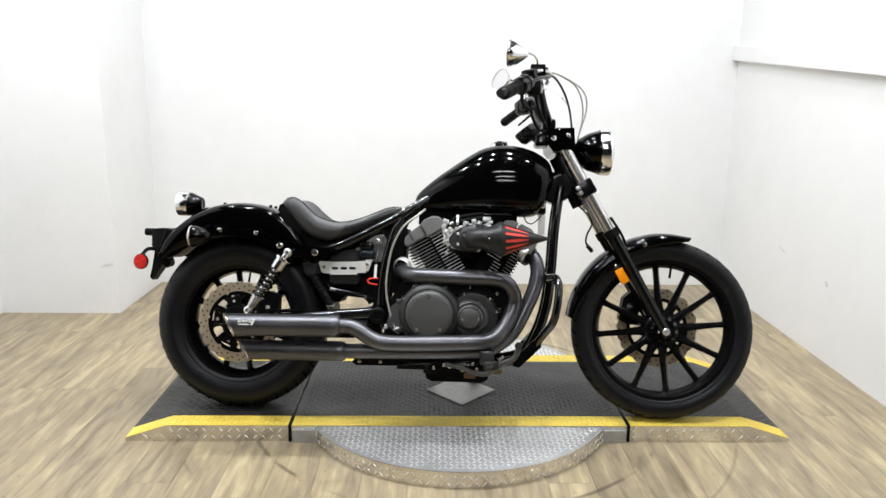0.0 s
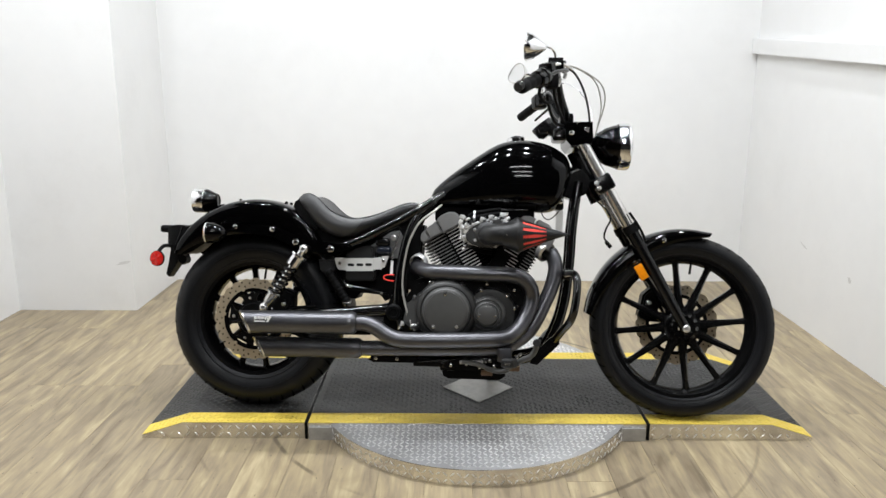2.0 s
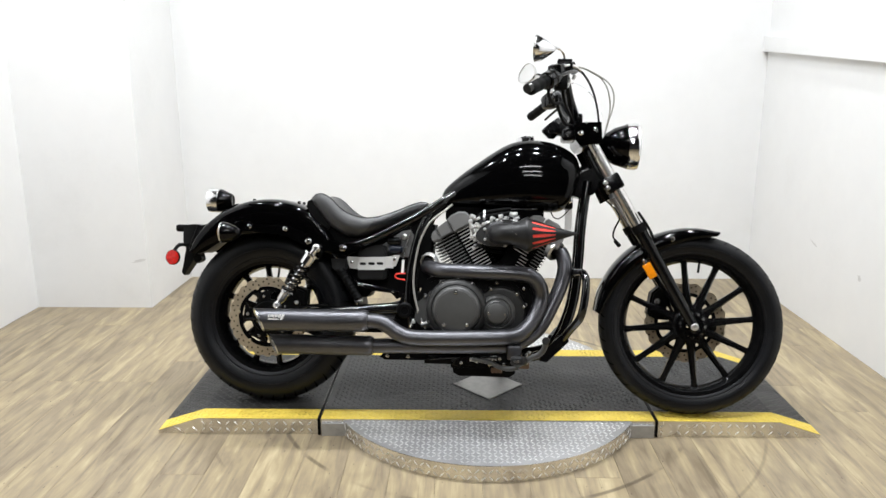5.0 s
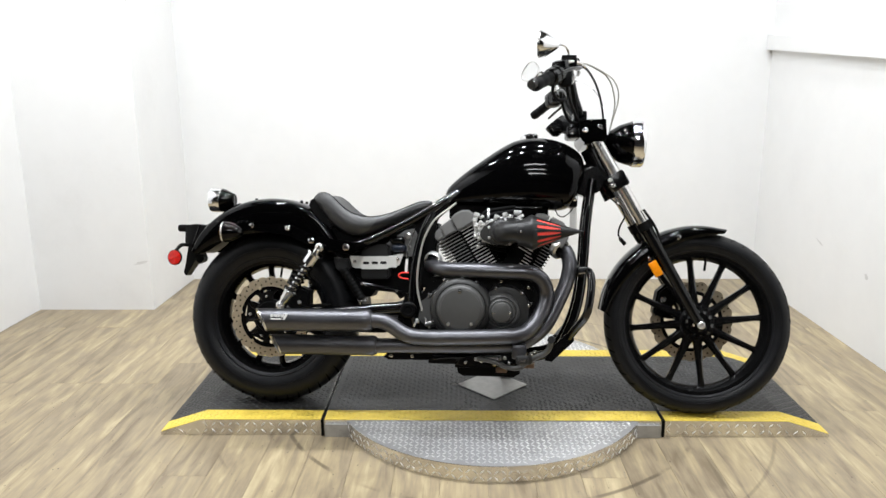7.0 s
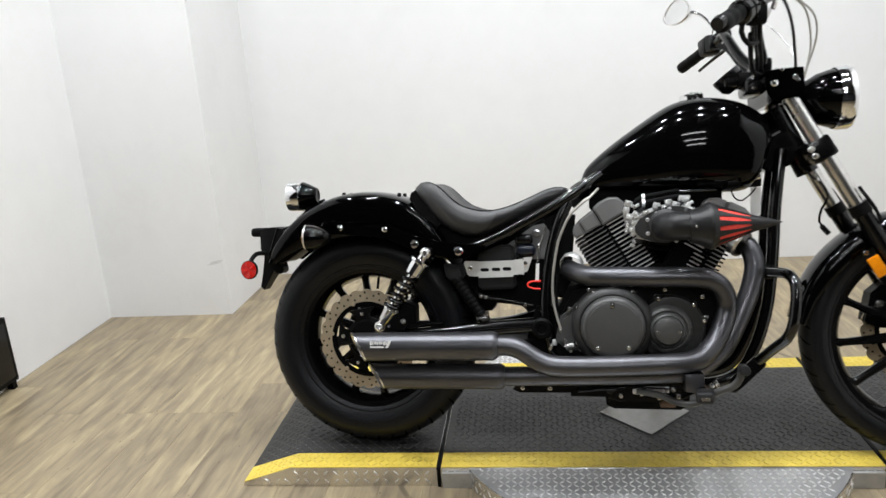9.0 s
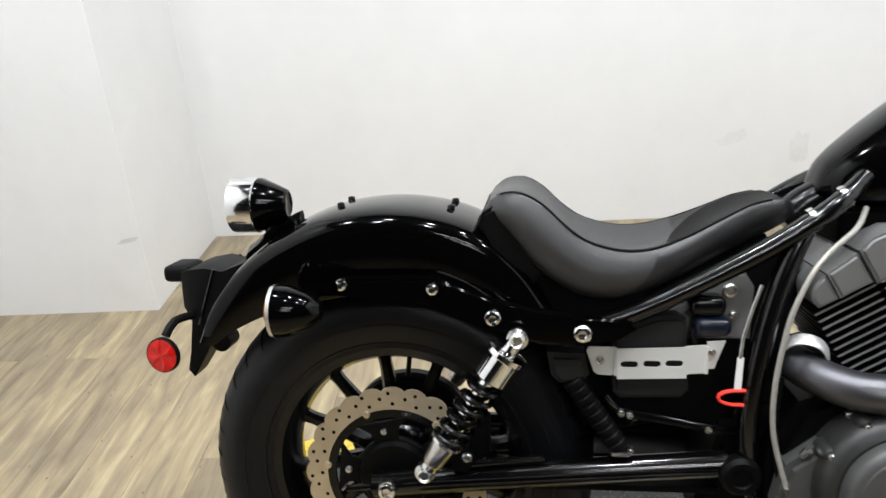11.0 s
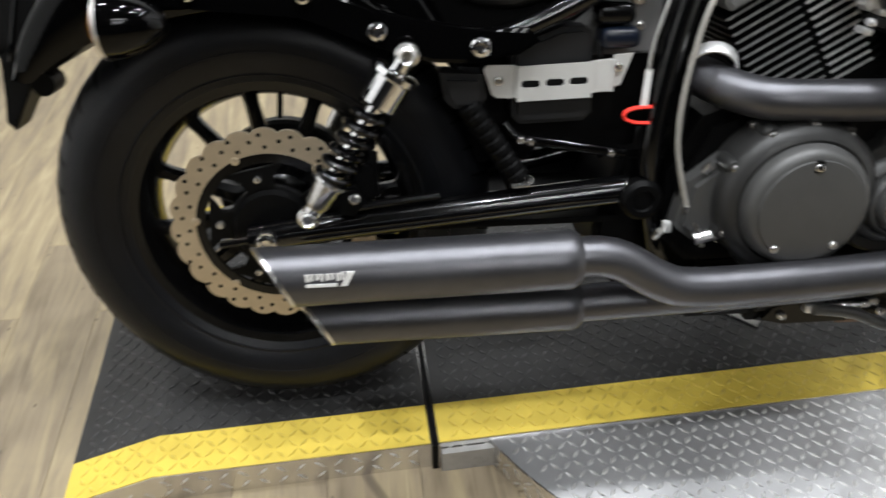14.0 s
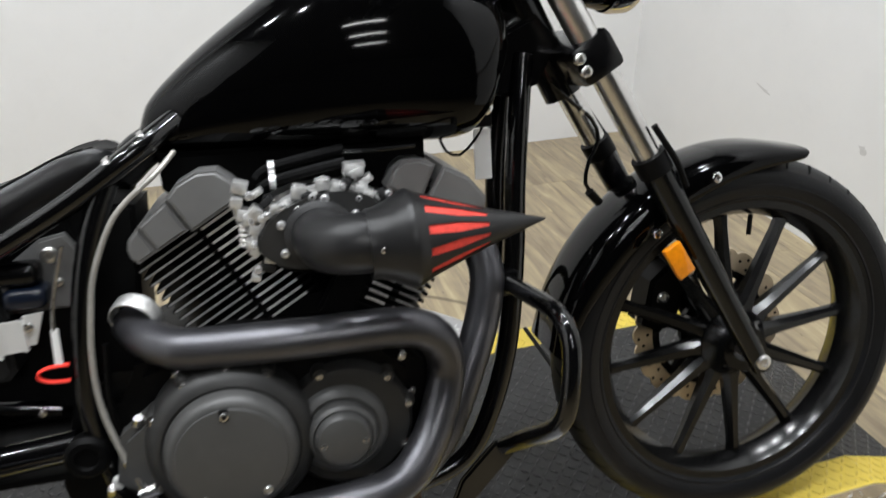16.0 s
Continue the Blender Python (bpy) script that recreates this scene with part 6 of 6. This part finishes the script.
part("case_rib", prism([(0.655, 0.47), (0.70, 0.515), (0.80, 0.52), (0.86, 0.49), (0.93, 0.48), (0.97, 0.44), (0.965, 0.35), (0.95, 0.30), (0.66, 0.285), (0.615, 0.33), (0.61, 0.41)], -0.155, -0.12, 0.014), M_MATTE, CASE, "black engine side case")
for x, z in ((0.655, 0.475), (0.77, 0.505), (0.815, 0.498), (0.95, 0.455), (0.63, 0.31), (0.96, 0.40), (0.855, 0.475)):
    part("case_bolt", bolt((x, -0.152, z), 0.0065, 0.007), M_STEEL, CASE)
part("cover_notch", box(0.708, 0.720, -0.2278, -0.222, 0.433, 0.449, 0.002), M_MATTE, COVER, "dark notch in the rim")
part("pivot_block", prism([(0.47, 0.30), (0.48, 0.23), (0.52, 0.19), (0.66, 0.19), (0.66, 0.42), (0.505, 0.42)], -0.085, 0.115, 0.010), M_MATTE, BIKE, "black block at the swinging arm pivot")
part("engine_sump", prism([(0.62, 0.262), (0.64, 0.215), (0.93, 0.215), (0.97, 0.27)], -0.11, 0.11, 0.012), M_MATTE, BIKE)
part("left_cover", lathe([(0.0, 0.125), (0.04, 0.122), (0.06, 0.10), (0.065, 0)], (0.80, 0.13, 0.385), "y", 40), M_ENGINE, CASE, "charcoal left cover")
# added filler block; its black stands for the shade between the cylinders
part("gap_filler", prism([(0.74, 0.50), (0.93, 0.50), (0.985, 0.66), (1.02, 0.70), (1.02, 0.742), (0.66, 0.748), (0.66, 0.70), (0.70, 0.66)], -0.060, 0.060, 0.006), M_GAP_BLACK, BIKE, "black filler for the shade between the cylinders")
part("cylinder_base", prism([(0.70, 0.49), (0.76, 0.56), (0.835, 0.53), (0.91, 0.56), (0.97, 0.49)], -0.09, 0.09, 0.008), M_MATTE, CASE)
part("clutch_cable", tube([(0.685, -0.085, 0.752), (0.663, -0.115, 0.730), (0.625, -0.130, 0.700), (0.602, -0.136, 0.672), (0.578, -0.142, 0.620), (0.567, -0.145, 0.575), (0.558, -0.147, 0.513), (0.557, -0.150, 0.455), (0.566, -0.155, 0.405), (0.585, -0.160, 0.345), (0.605, -0.165, 0.305)], 0.0038, 10), M_CABLE, BIKE, "grey braided clutch cable")
part("cable_end", tube([(0.590, -0.168, 0.318), (0.632, -0.170, 0.330)], 0.0085, 10, None, False), M_STEEL, BIKE)
part("cable_sleeve", tube([(0.578, -0.158, 0.366), (0.598, -0.164, 0.318)], 0.0075, 10, None, False), M_STEEL, BIKE)
part("drain_hose", tube([(0.572, -0.13, 0.52), (0.566, -0.135, 0.44), (0.575, -0.14, 0.36), (0.60, -0.15, 0.30)], 0.004, 8), M_MATTE, BIKE)
for x, y, z in ((0.575, -0.15, 0.345), (0.548, -0.14, 0.315), (0.60, -0.16, 0.42)):
    part("line_fitting", lathe([(-0.008, 0), (-0.008, 0.006), (0.008, 0.006), (0.008, 0)], (x, y, z), Vector((0.3, -0.5, 0.8)), 8), M_STEEL, BIKE)
part("wire_plug", box(0.553, 0.565, -0.150, -0.137, 0.320, 0.336, 0.003), M_BRACKET, BIKE)

# ---- between the seat and the engine
part("electrics_box", prism([(0.340, 0.562), (0.346, 0.577), (0.404, 0.599), (0.436, 0.600), (0.446, 0.593), (0.452, 0.485), (0.440, 0.473), (0.352, 0.471), (0.342, 0.482)], -0.102, 0.06, 0.007), M_BOX, BIKE, "black electrics box")
part("frame_infill", prism([(0.30, 0.585), (0.40, 0.62), (0.53, 0.68), (0.545, 0.60), (0.53, 0.42), (0.48, 0.398), (0.462, 0.425), (0.388, 0.432), (0.376, 0.405), (0.29, 0.40), (0.27, 0.50)], -0.052, 0.052, 0.004), M_MATTE, BIKE, "black panel behind the bracket")


def plate_with_slots(outer, slots, y, t, bm):
    """A flat plate in the x-z plane with round-ended slots cut through it."""
    def ring(pts):
        v = [bm.verts.new((x, y, z)) for x, z in pts]
        return [bm.edges.new((v[i], v[(i + 1) % len(v)])) for i in range(len(v))]

    es = ring(outer)
    for cx, cz, hl, r in slots:
        es += ring([(cx + math.copysign(hl - r, math.cos(a)) + r * math.cos(a), cz + r * math.sin(a)) for a in [2 * math.pi * (k + 0.5) / 20 for k in range(20)]])
    f = bmesh.ops.triangle_fill(bm, edges=es, use_beauty=True)
    faces = [g for g in f["geom"] if isinstance(g, bmesh.types.BMFace)]
    e = bmesh.ops.extrude_face_region(bm, geom=faces)
    for v in [g for g in e["geom"] if isinstance(g, bmesh.types.BMVert)]:
        v.co.y -= t
    return bm


def slotted_bracket():
    """A pressed steel strap: ears with bolts, a raised middle with three slots."""
    y, t = -0.110, 0.003
    tilt = lambda x, z: (x, z + (x - 0.39) * 0.03)
    b = part("slotted_bracket", plate_with_slots([tilt(0.346, 0.5085), tilt(0.445, 0.508), tilt(0.445, 0.555), tilt(0.346, 0.555)], [(*tilt(x, 0.531), 0.0125, 0.0050) for x in (0.3635, 0.396, 0.4275)], y, t, bmesh.new()), M_BRACKET, BIKE, "silver steel strap with three slots", 20)
    for pts, d in (((0.3125, 0.519), (0.319, 0.514), (0.339, 0.512), (0.343, 0.515), (0.344, 0.556), (0.306, 0.558), (0.302, 0.552)), 0.006), (((0.447, 0.513), (0.472, 0.514), (0.472, 0.557), (0.447, 0.556)), 0.003), (((0.474, 0.519), (0.485, 0.520), (0.500, 0.562), (0.474, 0.561)), 0.006):
        part("bracket_ear", prism([tilt(*q) for q in pts], y + d - t, y + d, 0.0006), M_BRACKET, b, "", 20)
    for x in (0.3445, 0.446, 0.473):
        part("bracket_bend", prism([tilt(x - 0.0025, 0.513), tilt(x + 0.0025, 0.513), tilt(x + 0.0025, 0.555), tilt(x - 0.0025, 0.555)], y - 0.001, y + 0.005, 0.0006), M_BRACKET, b, "", 20)
    return b


SB = slotted_bracket()
part("bracket_bolt", bolt((0.3215, -0.106, 0.535), 0.0068, 0.006), M_STEEL, SB)
part("bracket_bolt", bolt((0.4800, -0.106, 0.548), 0.0068, 0.006), M_STEEL, SB)
GP = part("gusset_plate", prism([(0.412, 0.556), (0.424, 0.598), (0.500, 0.652), (0.532, 0.658), (0.546, 0.636), (0.543, 0.556)], -0.072, -0.060, 0.004), M_HEAD, BIKE, "grey triangular gusset plate")
part("gusset_bolt", bolt((0.511, -0.071, 0.631), 0.011, 0.007), M_STEEL, GP)
part("gusset_bolt", bolt((0.516, -0.071, 0.594), 0.006, 0.006), M_STEEL, GP)
part("ignition_lock", box(0.449, 0.501, -0.106, -0.066, 0.600, 0.629, 0.013, 4), M_SATIN, BIKE, "black rounded ignition lock cap")
part("connector_cap", box(0.456, 0.508, -0.111, -0.066, 0.571, 0.598, 0.012, 4), M_BLUE, BIKE, "dark blue-black rubber connector")
part("connector_wire", tube([(0.460, -0.092, 0.582), (0.455, -0.098, 0.574), (0.457, -0.104, 0.560)], 0.004, 8), M_MATTE, BIKE)
part("lower_rod", tube([(0.33, -0.100, 0.475), (0.345, -0.106, 0.458), (0.36, -0.108, 0.453), (0.42, -0.108, 0.442), (0.478, -0.108, 0.431), (0.50, -0.108, 0.427)], 0.0075, 12), M_GLOSS, BIKE, "gloss black rod")
for x, z in ((0.352, 0.455), (0.365, 0.452), (0.478, 0.431)):
    part("rod_bolt", bolt((x, -0.114, z), 0.006, 0.006), M_STEEL, BIKE)
part("hanger_bracket", prism([(0.244, 0.548), (0.300, 0.545), (0.306, 0.514), (0.294, 0.498), (0.262, 0.500), (0.250, 0.512)], -0.118, -0.06, 0.008), M_BOX, BIKE, "black bracket")
ridged((0.280, -0.110, 0.506), (0.351, -0.112, 0.398), 0.0165, 9, 0.0014, M_MATTE, "rubber_boot", BIKE, "ribbed black rubber boot")
part("boot_clip", box(0.338, 0.366, -0.126, -0.102, 0.389, 0.397, 0.003), M_STEEL, BIKE)
part("clip_screw", bolt((0.366, -0.118, 0.398), 0.005, 0.008), M_STEEL, BIKE)
TAG = part("key_tag", tube([(0.524, -0.128, 0.498), (0.502, -0.130, 0.498), (0.488, -0.131, 0.493), (0.488, -0.131, 0.484), (0.502, -0.130, 0.478), (0.522, -0.128, 0.476)], 0.0042, 8, flat=0.6), M_RED, BIKE, "red ribbon loop on a key fob")
part("tag_strip", prism([(0.508, 0.499), (0.518, 0.499), (0.520, 0.548), (0.511, 0.548)], -0.130, -0.127, 0.001), M_WHITE, TAG, "white strip")
# added thin line that stands for the bright highlight on the frame tube
part("frame_glint", tube([(0.515, -0.128, 0.546), (0.518, -0.126, 0.575), (0.528, -0.124, 0.612), (0.541, -0.122, 0.652)], 0.0027, 10), M_STEEL, TAG, "thin steel line for the frame's highlight")
HANG = part("paper_tag", box(1.098, 1.124, -0.040, -0.037, 0.668, 0.742, 0.001), M_WHITE, BIKE, "white paper hang tag")
part("tag_string", tube([(1.045, -0.05, 0.735), (1.055, -0.045, 0.715), (1.075, -0.045, 0.708), (1.10, -0.04, 0.728), (1.112, -0.038, 0.745)], 0.0022, 6), M_MATTE, HANG)


def hung(ob, label, category):
    ob.parent = None
    ob.matrix_world = BIKE.matrix_world
    tagged(ob, label, category)


hung(TAG, "red ribbon key tag with a white strip hanging from the frame", "key tag")
hung(HANG, "white paper price tag hanging under the fuel tank", "paper tag")
part("horn_bolt", bolt((1.112, -0.06, 0.775), 0.011, 0.006), M_CHROME, BIKE)
part("regulator", box(1.085, 1.125, -0.05, 0.05, 0.745, 0.80, 0.006), M_MATTE, BIKE)
part("tank_seam", tube([(0.90, -0.118, 0.738), (0.95, -0.121, 0.737), (0.995, -0.121, 0.738)], 0.003, 6), M_SATIN, TANK)

# ---- pedals and what hangs under the engine
def peg(side):
    """A rubber footpeg: rounded block that swells a little in the middle, its outer end softly closed."""
    secs = []
    for y, cx, cz, hw, hh in ((0.236, 0.944, 0.213, 0.012, 0.009), (0.239, 0.944, 0.213, 0.0185, 0.0135), (0.246, 0.943, 0.214, 0.0215, 0.0158), (0.275, 0.938, 0.218, 0.0235, 0.0165), (0.310, 0.933, 0.223, 0.0235, 0.0165), (0.336, 0.929, 0.227, 0.0215, 0.0155), (0.344, 0.928, 0.228, 0.0185, 0.0130), (0.347, 0.928, 0.228, 0.013, 0.009)):
        ring = []
        for k in range(20):
            a = 2 * math.pi * k / 20
            c, q = math.cos(a), math.sin(a)
            ring.append((cx + hw * math.copysign(abs(c) ** 0.5, c), side * y, cz + hh * math.copysign(abs(q) ** 0.5, q)))
        secs.append(ring)
    return loft(secs)


PEG = part("footpeg", peg(-1), M_BOX, BIKE, "black rubber footpeg", 50)
part("peg_cap", prism([(0.918, 0.222), (0.938, 0.222), (0.939, 0.231), (0.917, 0.231)], -0.349, -0.345, 0.001), M_STEEL, PEG, "small metal end cap")
part("peg_mount", tube([(0.942, -0.242, 0.214), (0.925, -0.17, 0.225), (0.90, -0.09, 0.215)], 0.013, 10), M_SATIN, BIKE)
for x, z in ((0.962, 0.232), (0.972, 0.240)):
    part("peg_bolt", bolt((x, -0.222, z), 0.006, 0.010), M_STEEL, BIKE)
BP = part("brake_pedal", tube([(0.930, -0.215, 0.190), (0.973, -0.255, 0.224), (1.005, -0.268, 0.241), (1.020, -0.277, 0.262), (1.024, -0.282, 0.286)], 0.0092, 12), M_ENGINE, BIKE, "worn grey brake pedal")
part("pedal_lever", tube([(0.774, -0.190, 0.206), (0.800, -0.190, 0.203), (0.838, -0.192, 0.196), (0.873, -0.200, 0.182), (0.909, -0.210, 0.179), (0.935, -0.213, 0.186)], 0.0088, 12), M_ENGINE, BP, "worn grey lever")
ridged((1.026, -0.282, 0.290), (1.021, -0.342, 0.296), 0.0125, 5, 0.0009, M_BOX, "pedal_rubber", BP, "ribbed pedal rubber")
part("pedal_plate", prism([(0.70, 0.180), (0.72, 0.205), (0.78, 0.225), (0.90, 0.235), (0.94, 0.235), (0.945, 0.21), (0.90, 0.182), (0.835, 0.174), (0.74, 0.174)], -0.175, -0.160, 0.004), M_SATIN, BIKE, "black pedal mounting plate")
for x, z in ((0.79, 0.197), (0.87, 0.208), (0.925, 0.222)):
    part("plate_bolt", bolt((x, -0.175, z), 0.007, 0.006), M_STEEL, BIKE)
part("brake_rod", tube([(0.62, -0.165, 0.197), (0.70, -0.168, 0.205), (0.80, -0.172, 0.212), (0.86, -0.175, 0.214)], 0.0045, 8), M_SATIN, BIKE)
part("master_cylinder", tube([(0.70, -0.16, 0.200), (0.77, -0.165, 0.206)], 0.010, 12, None, False), M_BOX, BIKE)
part("lower_bracket", box(0.60, 0.70, -0.15, -0.12, 0.178, 0.205, 0.004), M_MATTE, BIKE)
part("muffler_hanger", prism([(0.44, 0.20), (0.46, 0.218), (0.60, 0.222), (0.62, 0.205), (0.60, 0.192), (0.46, 0.19)], -0.165, -0.158, 0.002), M_SATIN, BIKE)
for x in (0.47, 0.545):
    part("hanger_bolt", bolt((x, -0.165, 0.206), 0.008, 0.008), M_CHROME, BIKE)
part("pipe_clamp", box(0.895, 0.945, -0.226, -0.168, 0.212, 0.262, 0.008), M_EXHAUST, BIKE, "dark clamp under the headers")
part("side_stand", tube([(0.86, 0.10, 0.20), (0.865, 0.19, 0.14), (0.872, 0.285, 0.072)], 0.012, 12), M_SATIN, BIKE, "black side stand")
part("stand_foot", box(0.850, 0.900, 0.262, 0.312, 0.066, 0.080, 0.004), M_SATIN, BIKE)
part("lower_frame_plate", prism([(0.690, 0.190), (0.700, 0.132), (0.720, 0.122), (0.905, 0.122), (0.925, 0.135), (0.935, 0.19)], -0.060, 0.060, 0.005), M_MATTE, BIKE, "black lower frame plate")
part("oil_line", tube([(0.62, -0.13, 0.235), (0.70, -0.15, 0.222), (0.80, -0.152, 0.216), (0.90, -0.14, 0.222)], 0.006, 8), M_SATIN, BIKE)
part("switch_body", box(0.765, 0.800, -0.186, -0.168, 0.196, 0.210, 0.003), M_BRIGHT, BIKE, "small bright switch body")
part("return_spring", lathe([(0.005 * k, 0.006 if k % 2 else 0.0042) for k in range(13)], (0.800, -0.182, 0.206), "x", 12), M_STEEL, BIKE)
for x, z, l in ((0.72, 0.166, 0.05), (0.86, 0.152, 0.04), (0.955, 0.170, 0.040)):
    part("mount_lug", box(x - l / 2, x + l / 2, -0.150, -0.120, z, z + 0.024, 0.004), M_RUST if x > 0.8 else M_MATTE, BIKE, "dusty steel lug")
for x, z in ((0.735, 0.190), (0.835, 0.186), (0.885, 0.190), (0.965, 0.196), (0.985, 0.222)):
    part("lug_bolt", bolt((x, -0.176, z), 0.0065, 0.006), M_STEEL, BIKE)
part("cross_pipe", tube([(0.93, -0.13, 0.205), (0.955, -0.10, 0.19), (0.96, 0.02, 0.185)], 0.017, 14), M_RUST, BIKE, "rust-tinged balance pipe")
part("gear_pedal", tube([(0.90, 0.16, 0.22), (0.95, 0.20, 0.25), (1.0, 0.25, 0.30)], 0.008, 10), M_SATIN, BIKE)
part("footpeg", box(0.895, 0.935, 0.245, 0.355, 0.236, 0.264, 0.006), M_MATTE, BIKE, "black rubber footpeg")

# ---- markings on the silencer, as plain bars
for k in range(9):
    x = 0.066 + 0.0062 * k
    part("logo_bar", box(x, x + 0.0046 - 0.0012 * (k % 2), -0.2796, -0.2782, 0.3415 + 0.0012 * (k % 3), 0.3515 + (0.002 if k > 6 else 0), 0.0), M_WHITE, MU1, "", 0)
part("logo_bar", box(0.066, 0.104, -0.2800, -0.2785, 0.3340, 0.3380, 0.0), M_WHITE, MU1, "pale printed mark", 0)
part("logo_bar", prism([(0.108, 0.334), (0.116, 0.334), (0.126, 0.353), (0.118, 0.353)], -0.2800, -0.2775), M_WHITE, MU1, "", 0)
part("belt_guard", prism([(0.08, 0.25), (0.10, 0.33), (0.30, 0.335), (0.55, 0.36), (0.56, 0.30), (0.40, 0.255)], 0.085, 0.115, 0.006), M_MATTE, BIKE, "black belt guard")
part("battery_case", prism([(0.36, 0.60), (0.56, 0.69), (0.62, 0.68), (0.60, 0.44), (0.50, 0.445), (0.38, 0.47)], -0.045, 0.075, 0.006), M_MATTE, BIKE, "black case under the seat")


# ---------------------------------------------------------------- floor planks, last
def planks():
    """Vinyl planks laid along y, their ends staggered."""
    W, L, PYF = 0.152, 1.22, -3.2
    x0 = AX0
    shared = {}
    rng = random.Random(5)
    x = x0
    while x < XR - 0.001:
        w = min(W, XR - x)
        y = PYF - rng.choice((0.0, 0.2, 0.41, 0.61, 0.81, 1.0)) * L
        while y < YB:
            a, b = max(y, PYF), min(y + L, YB)
            if b - a > 0.02:
                key = (round(w, 3), round(b - a, 3))
                if key not in shared:
                    g = 0.0002
                    v = [(-w / 2 + g, -(b - a) / 2 + g, -0.004), (w / 2 - g, -(b - a) / 2 + g, -0.004), (w / 2 - g, (b - a) / 2 - g, -0.004), (-w / 2 + g, (b - a) / 2 - g, -0.004)]
                    e = 0.0005
                    t = [(p[0] - math.copysign(e, p[0]), p[1] - math.copysign(e, p[1]), 0.0) for p in v]
                    mdl = [(p[0], p[1], -0.0012) for p in v]
                    faces = [(8, 9, 10, 11)] + [(i, (i + 1) % 4, 4 + (i + 1) % 4, 4 + i) for i in range(4)] + [(4 + i, 4 + (i + 1) % 4, 8 + (i + 1) % 4, 8 + i) for i in range(4)]
                    shared[key] = mesh_of("plank", v + mdl + t, faces, M_WOOD, 0)
                o = new("plank", shared[key])
                o.location = (x + w / 2, (a + b) / 2, 0)
                o.parent = floor
            y += L
        x += W


def far_planks():
    """The same planks out in the unlit showroom, joined into one sheet."""
    W, L = 0.152, 1.22
    rng = random.Random(9)
    verts, faces = [], []
    for x0, x1, y0, y1 in ((XL, XR2, YF, -3.2), (XL, AX0, -3.2, AYF), (XR, XR2, -3.2, AYF)):
        x = x0
        while x < x1 - 0.001:
            w = min(W, x1 - x)
            y = y0 - rng.choice((0.0, 0.2, 0.41, 0.61, 0.81, 1.0)) * L
            while y < y1:
                a, b = max(y, y0), min(y + L, y1)
                if b - a > 0.02:
                    k = len(verts)
                    g = 0.001
                    verts += [(px, py, pz) for pz in (-0.003, 0.0) for px, py in ((x + g, a + g), (x + w - g, a + g), (x + w - g, b - g), (x + g, b - g))]
                    faces += [(k + 4, k + 5, k + 6, k + 7)] + [(k + i, k + (i + 1) % 4, k + 4 + (i + 1) % 4, k + 4 + i) for i in range(4)]
                y += L
            x += W
    o = new("plank_field", mesh_of("plank_field", verts, faces, M_WOOD, 0))
    o.parent = floor
    tagged(o, kind="stuff")


planks()
far_planks()
